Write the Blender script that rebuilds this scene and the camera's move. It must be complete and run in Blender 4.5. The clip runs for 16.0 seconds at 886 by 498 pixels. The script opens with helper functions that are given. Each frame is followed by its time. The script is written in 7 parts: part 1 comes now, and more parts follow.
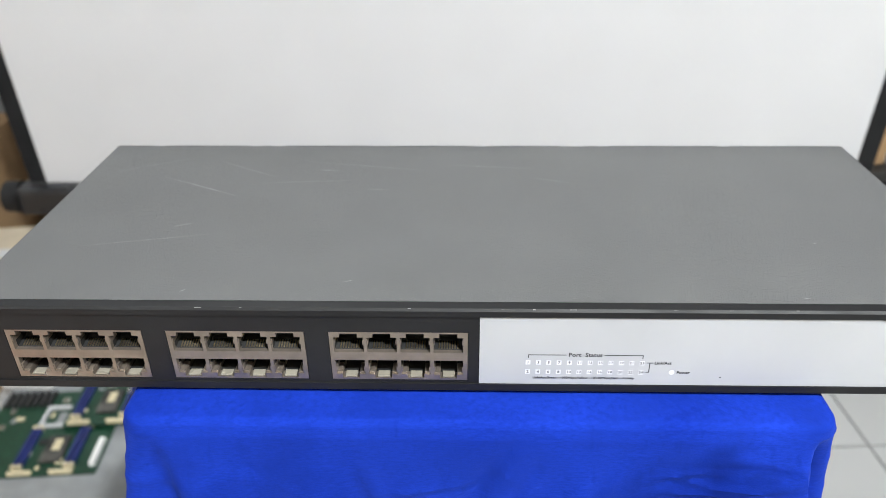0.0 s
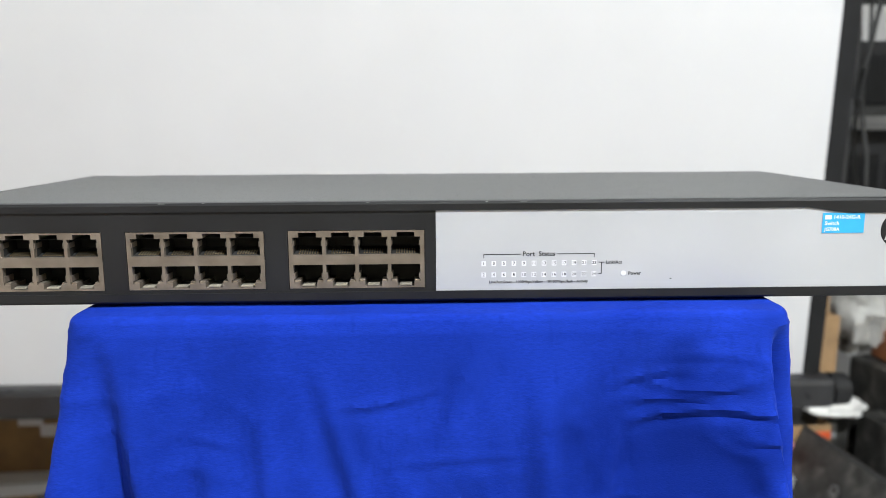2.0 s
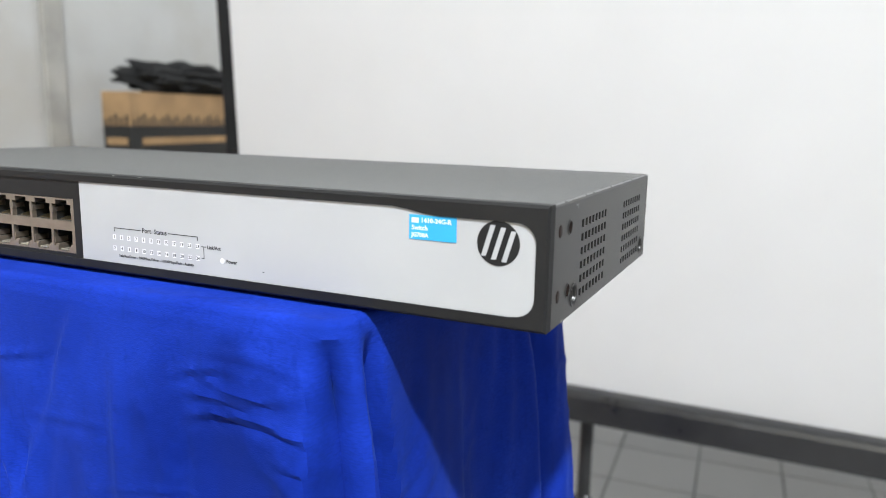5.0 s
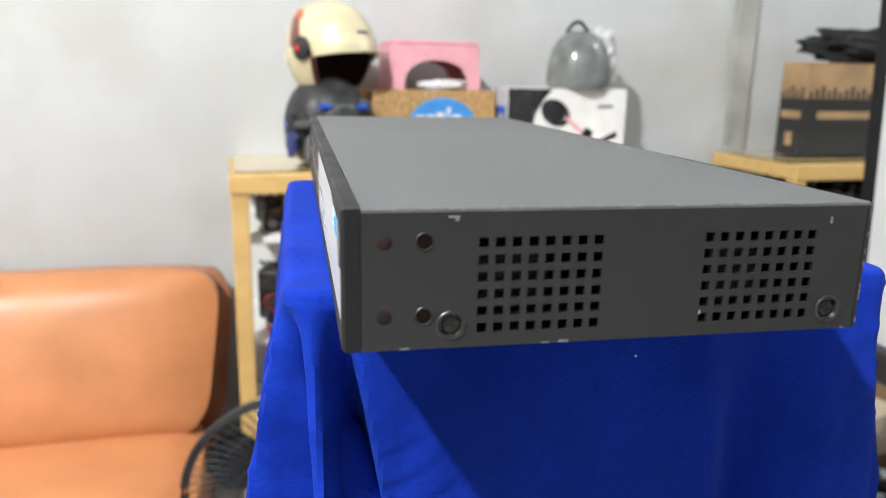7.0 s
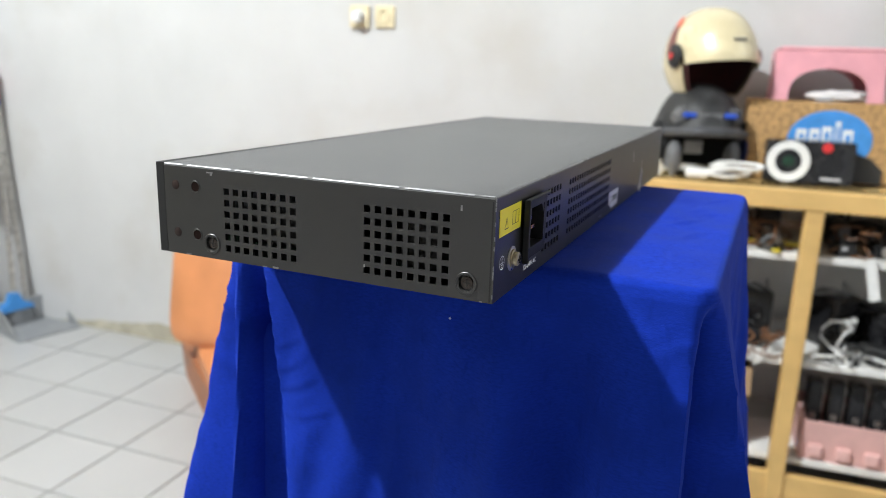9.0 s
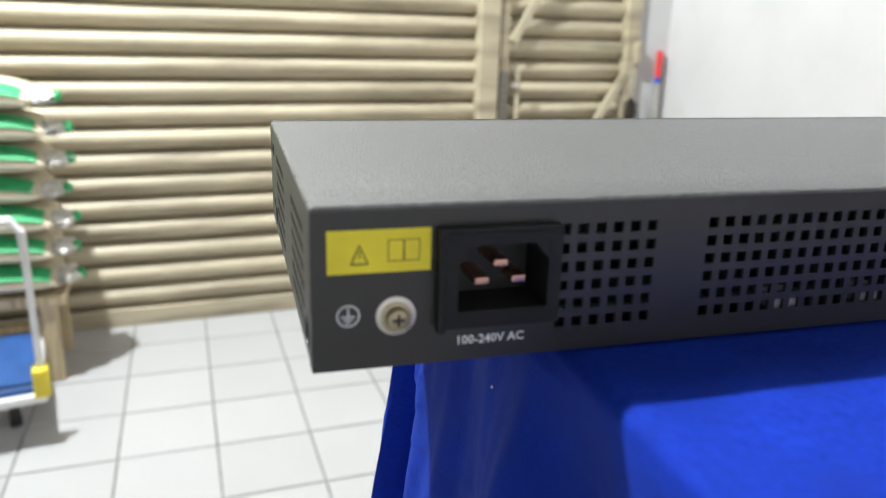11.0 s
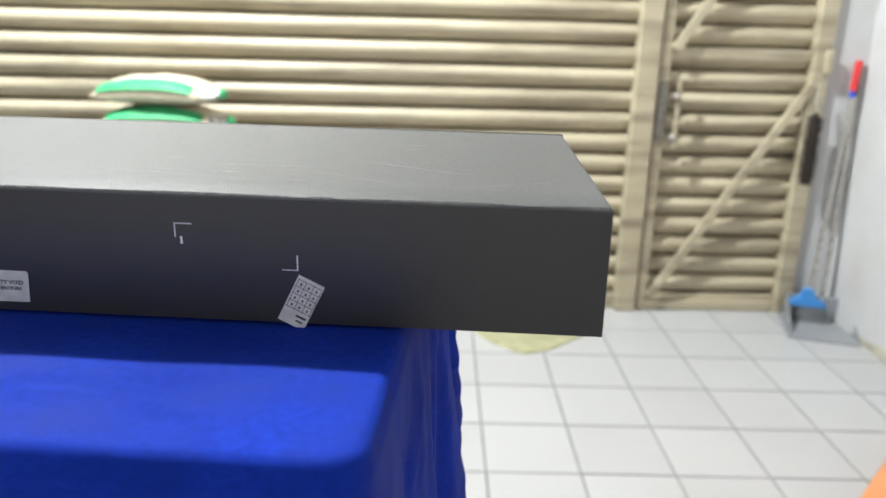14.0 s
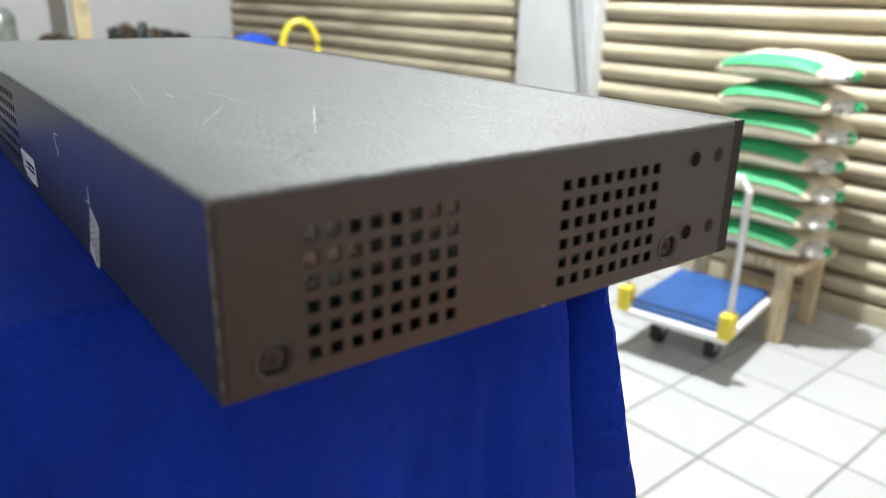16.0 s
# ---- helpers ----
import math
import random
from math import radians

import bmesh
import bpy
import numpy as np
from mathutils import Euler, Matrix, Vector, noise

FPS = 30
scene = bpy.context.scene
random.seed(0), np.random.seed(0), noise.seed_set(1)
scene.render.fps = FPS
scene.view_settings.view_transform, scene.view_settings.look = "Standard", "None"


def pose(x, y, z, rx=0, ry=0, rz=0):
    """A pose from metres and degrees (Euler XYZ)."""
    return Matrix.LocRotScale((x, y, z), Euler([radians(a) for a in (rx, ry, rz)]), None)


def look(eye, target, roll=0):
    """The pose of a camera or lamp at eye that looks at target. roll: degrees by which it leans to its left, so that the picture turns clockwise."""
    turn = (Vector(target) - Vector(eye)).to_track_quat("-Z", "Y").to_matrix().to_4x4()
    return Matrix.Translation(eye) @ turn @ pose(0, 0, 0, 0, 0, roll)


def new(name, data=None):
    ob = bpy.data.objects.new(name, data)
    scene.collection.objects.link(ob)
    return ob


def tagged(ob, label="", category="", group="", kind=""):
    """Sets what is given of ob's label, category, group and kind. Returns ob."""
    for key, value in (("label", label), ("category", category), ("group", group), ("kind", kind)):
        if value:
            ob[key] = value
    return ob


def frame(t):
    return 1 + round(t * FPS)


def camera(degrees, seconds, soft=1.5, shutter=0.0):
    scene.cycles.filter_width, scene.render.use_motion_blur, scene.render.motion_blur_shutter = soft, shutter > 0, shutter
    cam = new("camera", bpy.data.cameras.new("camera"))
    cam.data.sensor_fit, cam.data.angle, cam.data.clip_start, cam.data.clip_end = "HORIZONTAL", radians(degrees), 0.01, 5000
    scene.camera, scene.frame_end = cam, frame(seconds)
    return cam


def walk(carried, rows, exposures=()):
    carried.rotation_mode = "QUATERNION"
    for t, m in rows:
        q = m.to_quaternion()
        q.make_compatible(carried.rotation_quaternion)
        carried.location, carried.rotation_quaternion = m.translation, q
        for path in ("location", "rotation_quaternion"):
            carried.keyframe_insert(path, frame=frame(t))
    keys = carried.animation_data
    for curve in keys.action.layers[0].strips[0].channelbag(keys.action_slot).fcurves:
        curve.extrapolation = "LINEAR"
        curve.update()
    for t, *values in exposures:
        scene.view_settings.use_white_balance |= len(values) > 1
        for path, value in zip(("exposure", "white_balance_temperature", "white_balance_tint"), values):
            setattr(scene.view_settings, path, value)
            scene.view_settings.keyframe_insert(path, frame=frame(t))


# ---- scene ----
cam = camera(61.7, 16.0, soft=0.8)
PATH = [
    (0, (-0.008, -0.248, 0.217), (-0.059, 1.479, -0.792), -0.6),
    (0.5, (-0.004, -0.303, 0.183), (-0.048, 1.519, -0.639), -0.4),
    (1, (-0.009, -0.324, 0.139), (-0.021, 1.597, -0.416), -0.3),
    (1.5, (-0.004, -0.32, 0.105), (0.023, 1.646, -0.261), -0.3),
    (2, (-0.006, -0.315, 0.077), (0.048, 1.655, -0.261), -0.3),
    (2.5, (0.006, -0.313, 0.075), (0.082, 1.658, -0.256), -0.2),
    (3, (0.054, -0.323, 0.067), (0.094, 1.649, -0.264), -0.2),
    (3.5, (0.105, -0.337, 0.08), (-0.011, 1.627, -0.278), -0.0),
    (4, (0.16, -0.31, 0.07), (-0.166, 1.63, -0.292), 0.1),
    (4.2, (0.182, -0.291, 0.065), (-0.239, 1.635, -0.269), 0.3),
    (6.3, (0.433, -0.129, 0.084), (-1.182, 0.956, -0.381), 1.0),
    (6.5, (0.438, -0.103, 0.079), (-1.294, 0.787, -0.379), 1.1),
    (7, (0.429, -0.012, 0.082), (-1.478, 0.371, -0.382), 1.2),
    (7.5, (0.436, 0.064, 0.08), (-1.499, 0.25, -0.389), 1.3),
    (8, (0.478, 0.146, 0.095), (-1.451, -0.084, -0.381), 1.7),
    (8.5, (0.5, 0.224, 0.09), (-1.341, -0.391, -0.392), 1.7),
    (9, (0.487, 0.269, 0.092), (-1.291, -0.511, -0.388), 1.8),
    (9.5, (0.406, 0.293, 0.082), (-1.14, -0.877, -0.409), 1.9),
    (9.8, (0.368, 0.304, 0.079), (-1.071, -0.994, -0.415), 1.6),
    (10, (0.355, 0.309, 0.087), (-0.942, -1.128, -0.413), 1.7),
    (10.2, (0.338, 0.315, 0.082), (-0.782, -1.261, -0.43), 1.7),
    (12.3, (0.038, 0.386, 0.092), (-0.143, -1.517, -0.497), 1.5),
    (12.5, (0.011, 0.386, 0.091), (-0.185, -1.514, -0.503), 1.7),
    (13, (-0.059, 0.395, 0.092), (-0.188, -1.509, -0.507), 1.5),
    (13.5, (-0.122, 0.404, 0.094), (-0.149, -1.509, -0.488), 1.5),
    (14, (-0.179, 0.403, 0.096), (-0.077, -1.511, -0.472), 1.5),
    (14.5, (-0.227, 0.381, 0.089), (0.133, -1.511, -0.451), 1.2),
    (15, (-0.26, 0.304, 0.074), (0.455, -1.47, -0.513), 1.6),
    (15.3, (-0.276, 0.281, 0.074), (0.681, -1.349, -0.58), 1.1),
    (15.5, (-0.287, 0.264, 0.074), (0.823, -1.262, -0.588), 1.0),
    (15.6, (-0.295, 0.257, 0.072), (0.913, -1.199, -0.575), 1.1),
    (16, (-0.35, 0.218, 0.08), (1.154, -0.924, -0.578), 1.2),
]
EXPOSURE = [(0, -0.15), (1.5, -0.21), (4.2, -0.25), (6.5, -0.01), (8.5, -0.14), (10.2, -0.12), (12.3, 0.05), (14.0, 0.0), (15.0, -0.17), (15.5, -0.14), (16.0, 0.09)]
cam.data.dof.use_dof = True
cam.data.dof.focus_distance = 0.31
cam.data.dof.aperture_fstop = 11.0
walk(cam, [(t, look(eye, target, roll)) for t, eye, target, roll in PATH], EXPOSURE)

# ---- light ----
world = bpy.data.worlds.new("room_world")
scene.world = world
world.use_nodes = True
world.node_tree.nodes["Background"].inputs[0].default_value = (0.9, 0.95, 1.0, 1)
world.node_tree.nodes["Background"].inputs[1].default_value = 0.0


def lamp(name, at, aim, watts, size, colour=(1, 0.97, 0.93), size_y=0.0):
    data = bpy.data.lights.new(name, "AREA")
    data.energy, data.size, data.color = watts, size, colour
    if size_y:
        data.shape, data.size_y = "RECTANGLE", size_y
    else:
        data.shape = "DISK"
    ob = new(name, data)
    ob.matrix_world = look(at, aim)
    return ob


def bulb(name, at, watts, radius, colour=(0.93, 0.98, 1.0)):
    data = bpy.data.lights.new(name, "POINT")
    data.energy, data.shadow_soft_size, data.color = watts, radius, colour
    ob = new(name, data)
    ob.location = at
    return ob


# bulbs under the ceiling: one in front of the stand, one farther down the shop
bulb("ceiling_bulb", (1.08, -1.62, 2.54), 905, 0.06)
lamp("ceiling_lamp_far", (3.6, -1.2, 2.60), (3.6, -1.2, -1.0), 14, 0.9, (0.93, 0.98, 1.0))
# weak unseen fill added behind the screen to brighten the wall there
bulb("fill_bulb_rear", (-0.95, 2.75, 2.10), 76, 0.08)

# ---- materials ----
FL = -1.08                                  # floor level; the switch stands at z = 0
RM = Matrix.Rotation(radians(5), 4, "Z")    # the room against the switch


def mat(name, colour, rough=0.5, metal=0.0, vary=0.08, scale=30.0, fine=400.0, bump=0.0, bump_scale=200.0,
        spots=None, spot_scale=8.0, spot_amount=0.0, spec=0.5, rough_vary=0.08, per_object=0.0, sheen=0.0, coat=0.0,
        stretch=(1, 1, 1), grain_stretch=None, grain_amount=0.0, own=False):
    m = bpy.data.materials.new(name)
    m.use_nodes = True
    nt = m.node_tree
    bsdf = nt.nodes["Principled BSDF"]
    tc = nt.nodes.new("ShaderNodeTexCoord")
    mp = nt.nodes.new("ShaderNodeMapping")
    mp.inputs["Scale"].default_value = stretch
    src_vec = tc.outputs["Object"]
    if own:
        rnd = nt.nodes.new("ShaderNodeObjectInfo")
        shift = nt.nodes.new("ShaderNodeVectorMath")
        shift.operation = "MULTIPLY_ADD"
        nt.links.new(rnd.outputs["Random"], shift.inputs[0])
        shift.inputs[1].default_value = (17.0, 29.0, 7.0)
        nt.links.new(src_vec, shift.inputs[2])
        src_vec = shift.outputs[0]
    nt.links.new(src_vec, mp.inputs[0])
    mp2 = mp
    if grain_stretch:
        mp2 = nt.nodes.new("ShaderNodeMapping")
        mp2.inputs["Scale"].default_value = grain_stretch
        nt.links.new(tc.outputs["Object"], mp2.inputs[0])

    def noise_node(s, detail=4.0, way=None):
        n = nt.nodes.new("ShaderNodeTexNoise")
        n.inputs["Scale"].default_value = s
        n.inputs["Detail"].default_value = detail
        nt.links.new((way or mp).outputs[0], n.inputs["Vector"])
        return n

    def mix(kind, fac, a, b):
        n = nt.nodes.new("ShaderNodeMix")
        n.data_type, n.blend_type = "RGBA", kind
        for sock, v in ((n.inputs[0], fac), (n.inputs[6], a), (n.inputs[7], b)):
            if isinstance(v, (int, float)):
                sock.default_value = v
            elif isinstance(v, tuple):
                sock.default_value = (*v, 1) if len(v) == 3 else v
            else:
                nt.links.new(v, sock)
        return n.outputs[2]

    def ramp(src, lo, hi, a=0.0, b=1.0):
        n = nt.nodes.new("ShaderNodeMapRange")
        n.inputs[1].default_value, n.inputs[2].default_value = lo, hi
        n.inputs[3].default_value, n.inputs[4].default_value = a, b
        nt.links.new(src, n.inputs[0])
        return n.outputs[0]

    coarse, grain = noise_node(scale), noise_node(fine, 2.0, mp2)
    dark = tuple(c * (1 - vary * 2) for c in colour)
    light = tuple(min(1.0, c * (1 + vary * 2)) for c in colour)
    col = mix("MIX", ramp(coarse.outputs[0], 0.3, 0.7), dark, light)
    col = mix("MIX", ramp(grain.outputs[0], 0.3, 0.7, 0.0, grain_amount or 0.5 * min(1.0, vary * 4)), col, dark)
    if spots:
        sp = noise_node(spot_scale, 6.0)
        col = mix("MIX", ramp(sp.outputs[0], 0.62 - 0.2 * spot_amount, 0.75, 0.0, spot_amount), col, spots)
    if per_object:
        info = nt.nodes.new("ShaderNodeObjectInfo")
        hsv = nt.nodes.new("ShaderNodeHueSaturation")
        nt.links.new(ramp(info.outputs["Random"], 0, 1, 1 - per_object, 1 + per_object), hsv.inputs["Value"])
        nt.links.new(col, hsv.inputs["Color"])
        col = hsv.outputs[0]
    nt.links.new(col, bsdf.inputs["Base Color"])
    nt.links.new(ramp(coarse.outputs[0], 0.3, 0.7, max(0.02, rough - rough_vary), min(1, rough + rough_vary)),
                 bsdf.inputs["Roughness"])
    bsdf.inputs["Metallic"].default_value = metal
    bsdf.inputs["Specular IOR Level"].default_value = spec
    bsdf.inputs["Sheen Weight"].default_value = sheen
    bsdf.inputs["Coat Weight"].default_value = coat
    if bump:
        b = nt.nodes.new("ShaderNodeBump")
        b.inputs["Strength"].default_value = 1.0
        b.inputs["Distance"].default_value = bump
        nt.links.new(noise_node(bump_scale, 3.0, mp2).outputs[0], b.inputs["Height"])
        nt.links.new(b.outputs[0], bsdf.inputs["Normal"])
    return m


# one paint in two tones: shade put into sides and back, light into top
M_CASESHADE = mat("shaded_powder_coat", (0.019, 0.0186, 0.0186), 0.38, 0.0, 0.02, 25, 800, 0.00005, 1300, spec=0.62, rough_vary=0.0)
M_TOPLIT = mat("lit_grained_powder_coat", (0.112, 0.113, 0.114), 0.58, 0.0, 0.03, 25, 800, 0.0, 0, spec=0.32, rough_vary=0.02)
# sparse fine grains in the paint of the cover
grain_nt = M_TOPLIT.node_tree
grain_tc = grain_nt.nodes.new("ShaderNodeTexCoord")
grain_tex = grain_nt.nodes.new("ShaderNodeTexNoise")
grain_tex.inputs["Scale"].default_value = 1500.0
grain_tex.inputs["Detail"].default_value = 1.0
grain_cut = grain_nt.nodes.new("ShaderNodeMapRange")
grain_cut.inputs[1].default_value, grain_cut.inputs[2].default_value = 0.60, 0.70
grain_bump = grain_nt.nodes.new("ShaderNodeBump")
grain_bump.inputs["Distance"].default_value = 0.00034
grain_nt.links.new(grain_tc.outputs["Object"], grain_tex.inputs["Vector"])
grain_nt.links.new(grain_tex.outputs[0], grain_cut.inputs[0])
grain_nt.links.new(grain_cut.outputs[0], grain_bump.inputs["Height"])
grain_nt.links.new(grain_bump.outputs[0], grain_nt.nodes["Principled BSDF"].inputs["Normal"])
M_BEZEL = mat("black_plastic", (0.011, 0.011, 0.012), 0.55, 0, 0.08, 40, 900, 0, 0, spec=0.3)
M_PANEL = mat("silver_panel", (0.399, 0.408, 0.433), 0.42, 0.0, 0.02, 20, 800, 0, 0)
M_PORT = mat("port_metal", (0.29, 0.245, 0.205), 0.38, 0.75, 0.08, 120, 900, 0.00004, 900)
M_BLACK = mat("black_hollow", (0.008, 0.008, 0.008), 0.7, 0, 0.1)
M_PIN = mat("gold_pins", (0.55, 0.45, 0.28), 0.35, 1.0, 0.05)
M_LIGHTPIPE = mat("clear_lightpipe", (0.24, 0.22, 0.18), 0.25, 0, 0.08)
M_INK = mat("grey_ink", (0.02, 0.02, 0.022), 0.6, 0, 0.05)
M_WHITEINK = mat("white_ink", (0.75, 0.76, 0.78), 0.6, 0, 0.05)
M_WHITECONN = mat("white_connector_plastic", (0.78, 0.74, 0.76), 0.4, 0, 0.05)
M_TAG = mat("blue_tag", (0.03, 0.36, 0.72), 0.5, 0, 0.04)
M_YELLOW = mat("yellow_label", (0.80, 0.68, 0.03), 0.5, 0, 0.05, 60)
M_STEEL = mat("bright_steel", (0.62, 0.60, 0.56), 0.3, 0.9, 0.06, 100)
M_BOARD = mat("circuit_board", (0.03, 0.10, 0.05), 0.5, 0, 0.2, 90, 500)
M_CLOTH = mat("blue_cloth", (0.0084, 0.031, 0.335), 0.80, 0, 0.13, 34, 330, 0.00012, 700, sheen=0.08, spec=0.14,
              spots=(0.003, 0.011, 0.15), spot_scale=17, spot_amount=0.55, grain_stretch=(1, 1, 4), grain_amount=0.8)
M_CLOTH.node_tree.nodes["Principled BSDF"].inputs["Sheen Tint"].default_value = (0.10, 0.26, 1.0, 1)
M_CLOTH.node_tree.nodes["Principled BSDF"].inputs["Specular Tint"].default_value = (0.12, 0.30, 1.0, 1)
M_CLOTH.node_tree.nodes["Principled BSDF"].inputs["Sheen Roughness"].default_value = 0.45
# dark patches: brushed nap, with the shade of the cloth's hollows painted in
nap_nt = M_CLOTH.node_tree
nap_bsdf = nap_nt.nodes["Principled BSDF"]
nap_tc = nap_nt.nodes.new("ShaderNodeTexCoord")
nap_shade_warp = nap_nt.nodes.new("ShaderNodeTexNoise")
nap_shade_warp.inputs["Scale"].default_value = 55.0
nap_shade_warp.inputs["Detail"].default_value = 5.0
nap_nt.links.new(nap_tc.outputs["Object"], nap_shade_warp.inputs["Vector"])
nap_shade_colour = nap_bsdf.inputs["Base Color"].links[0].from_socket
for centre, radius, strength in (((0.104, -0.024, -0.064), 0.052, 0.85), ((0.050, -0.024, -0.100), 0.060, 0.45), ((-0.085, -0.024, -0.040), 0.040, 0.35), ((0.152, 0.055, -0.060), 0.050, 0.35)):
    nap_shade_off = nap_nt.nodes.new("ShaderNodeVectorMath")
    nap_shade_off.operation = "DISTANCE"
    nap_shade_off.inputs[1].default_value = centre
    nap_nt.links.new(nap_tc.outputs["Object"], nap_shade_off.inputs[0])
    nap_shade_rag = nap_nt.nodes.new("ShaderNodeMath")
    nap_shade_rag.operation = "MULTIPLY_ADD"
    nap_shade_rag.inputs[1].default_value = 0.075
    nap_nt.links.new(nap_shade_warp.outputs[0], nap_shade_rag.inputs[0])
    nap_nt.links.new(nap_shade_off.outputs["Value"], nap_shade_rag.inputs[2])
    nap_shade_cut = nap_nt.nodes.new("ShaderNodeMapRange")
    nap_shade_cut.inputs[1].default_value, nap_shade_cut.inputs[2].default_value = radius + 0.044, radius + 0.010
    nap_shade_cut.inputs[3].default_value, nap_shade_cut.inputs[4].default_value = 0.0, strength
    nap_nt.links.new(nap_shade_rag.outputs[0], nap_shade_cut.inputs[0])
    nap_shade_mix = nap_nt.nodes.new("ShaderNodeMix")
    nap_shade_mix.data_type = "RGBA"
    nap_shade_mix.inputs[7].default_value = (0.003, 0.012, 0.15, 1)
    nap_nt.links.new(nap_shade_cut.outputs[0], nap_shade_mix.inputs[0])
    nap_nt.links.new(nap_shade_colour, nap_shade_mix.inputs[6])
    nap_shade_colour = nap_shade_mix.outputs[2]
# short dark flecks along the pile
nap_map = nap_nt.nodes.new("ShaderNodeMapping")
nap_map.inputs["Scale"].default_value = (1.0, 1.0, 0.35)
nap_nt.links.new(nap_tc.outputs["Object"], nap_map.inputs[0])
nap_fleck = nap_nt.nodes.new("ShaderNodeTexNoise")
nap_fleck.inputs["Scale"].default_value = 210.0
nap_fleck.inputs["Detail"].default_value = 3.0
nap_nt.links.new(nap_map.outputs[0], nap_fleck.inputs["Vector"])
nap_shade_cut = nap_nt.nodes.new("ShaderNodeMapRange")
nap_shade_cut.inputs[1].default_value, nap_shade_cut.inputs[2].default_value = 0.58, 0.72
nap_shade_cut.inputs[3].default_value, nap_shade_cut.inputs[4].default_value = 0.0, 0.38
nap_nt.links.new(nap_fleck.outputs[0], nap_shade_cut.inputs[0])
nap_shade_mix = nap_nt.nodes.new("ShaderNodeMix")
nap_shade_mix.data_type = "RGBA"
nap_shade_mix.inputs[7].default_value = (0.004, 0.016, 0.19, 1)
nap_nt.links.new(nap_shade_cut.outputs[0], nap_shade_mix.inputs[0])
nap_nt.links.new(nap_shade_colour, nap_shade_mix.inputs[6])
nap_nt.links.new(nap_shade_mix.outputs[2], nap_bsdf.inputs["Base Color"])
M_TILE = mat("white_floor_tile", (0.416, 0.416, 0.416), 0.28, 0, 0.010, 3, 200, 0.0, 0, per_object=0.03, rough_vary=0.0, own=True)
M_GROUT = mat("grey_grout", (0.221, 0.217, 0.212), 0.9, 0, 0.15, 20, 300)
M_WALL = mat("white_wall_paint", (0.51, 0.51, 0.51), 0.75, 0, 0.03, 3, 60, 0.0012, 25, spots=(0.391, 0.361, 0.315),
             spot_scale=2.4, spot_amount=0.55)
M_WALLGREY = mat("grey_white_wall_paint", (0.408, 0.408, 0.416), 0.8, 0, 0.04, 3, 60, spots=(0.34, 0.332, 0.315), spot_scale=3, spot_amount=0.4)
# ceiling out of view, darkened so that it bounces little lamp light
M_CEIL = mat("low_bounce_ceiling", (0.10, 0.098, 0.095), 0.85, 0, 0.03, 4, 80)
M_SHUTTER = mat("cream_shutter_paint", (0.451, 0.395, 0.276), 0.5, 0, 0.06, 6, 150, 0, 0, spots=(0.145, 0.111, 0.0723),
                spot_scale=7, spot_amount=0.75, stretch=(0.3, 1, 2.6), own=True)
M_SCREEN = mat("matte_white_screen", (0.54, 0.54, 0.557), 0.9, 0, 0.01, 6, 700, 0, 0, spots=(0.514, 0.514, 0.531),
               spot_scale=3, spot_amount=0.3, spec=0.2)
M_SCREENBLACK = mat("black_screen_border", (0.014, 0.014, 0.015), 0.8, 0, 0.1, 20, spec=0.15)
M_BARBLACK = mat("black_lacquer", (0.02, 0.02, 0.022), 0.35, 0, 0.1, 20)
M_WOOD = mat("yellow_varnished_wood", (0.62, 0.40, 0.15), 0.45, 0, 0.06, 7, 160, 0, 0, stretch=(3, 1, 2), spots=(0.42, 0.24, 0.08), spot_scale=9, spot_amount=0.35)
M_SHELF = mat("white_shelf_board", (0.74, 0.73, 0.71), 0.5, 0, 0.04, 10)
M_ORANGE = mat("orange_leatherette", (0.544, 0.217, 0.0892), 0.42, 0, 0.06, 8, 500, 0.0006, 350, spec=0.5)
M_BROWN = mat("brown_leatherette", (0.34, 0.13, 0.055), 0.45, 0, 0.1, 10, 400, 0.0006, 300)
M_BLACKISH = mat("dull_black_metal", (0.03, 0.03, 0.03), 0.45, 0.3, 0.1)
M_COPPER = mat("copper_pin", (0.75, 0.42, 0.30), 0.3, 1.0, 0.05)
M_BROWNSCREW = mat("brown_oxide_screw", (0.05, 0.038, 0.032), 0.5, 0.4, 0.1)
M_PINKHOLE = mat("reddish_tapped_hole", (0.024, 0.014, 0.012), 0.6, 0, 0.1, spec=0.2)
M_BRASS = mat("dull_brass", (0.42, 0.36, 0.25), 0.4, 0.9, 0.08, 100)
M_STICKER = mat("grey_white_paper", (0.55, 0.55, 0.57), 0.6, 0, 0.08, 200)
M_RUBGLINT = mat("rubbed_metal_glint", (0.16, 0.16, 0.165), 0.38, 0.1, 0.2, 300)
M_GREYP = mat("grey_plastic", (0.25, 0.26, 0.27), 0.45, 0, 0.08, 20)
M_HOLE = mat("dark_tapped_hole", (0.012, 0.006, 0.005), 0.7, 0, 0.1, spec=0.05)
M_SCRATCH = mat("pale_scratch", (0.21, 0.21, 0.215), 0.6, 0.0, 0.2, 300)
M_CHIP = mat("dull_paint_chip", (0.26, 0.26, 0.255), 0.6, 0, 0.2, 300)
M_WINDOW = mat("white_status_window", (0.66, 0.67, 0.70), 0.4, 0, 0.02)
M_CARD = mat("brown_cardboard", (0.36, 0.23, 0.12), 0.85, 0, 0.1, 12, 300, 0.0004, 60)


# ---- building helpers ----
def B():
    return bmesh.new()


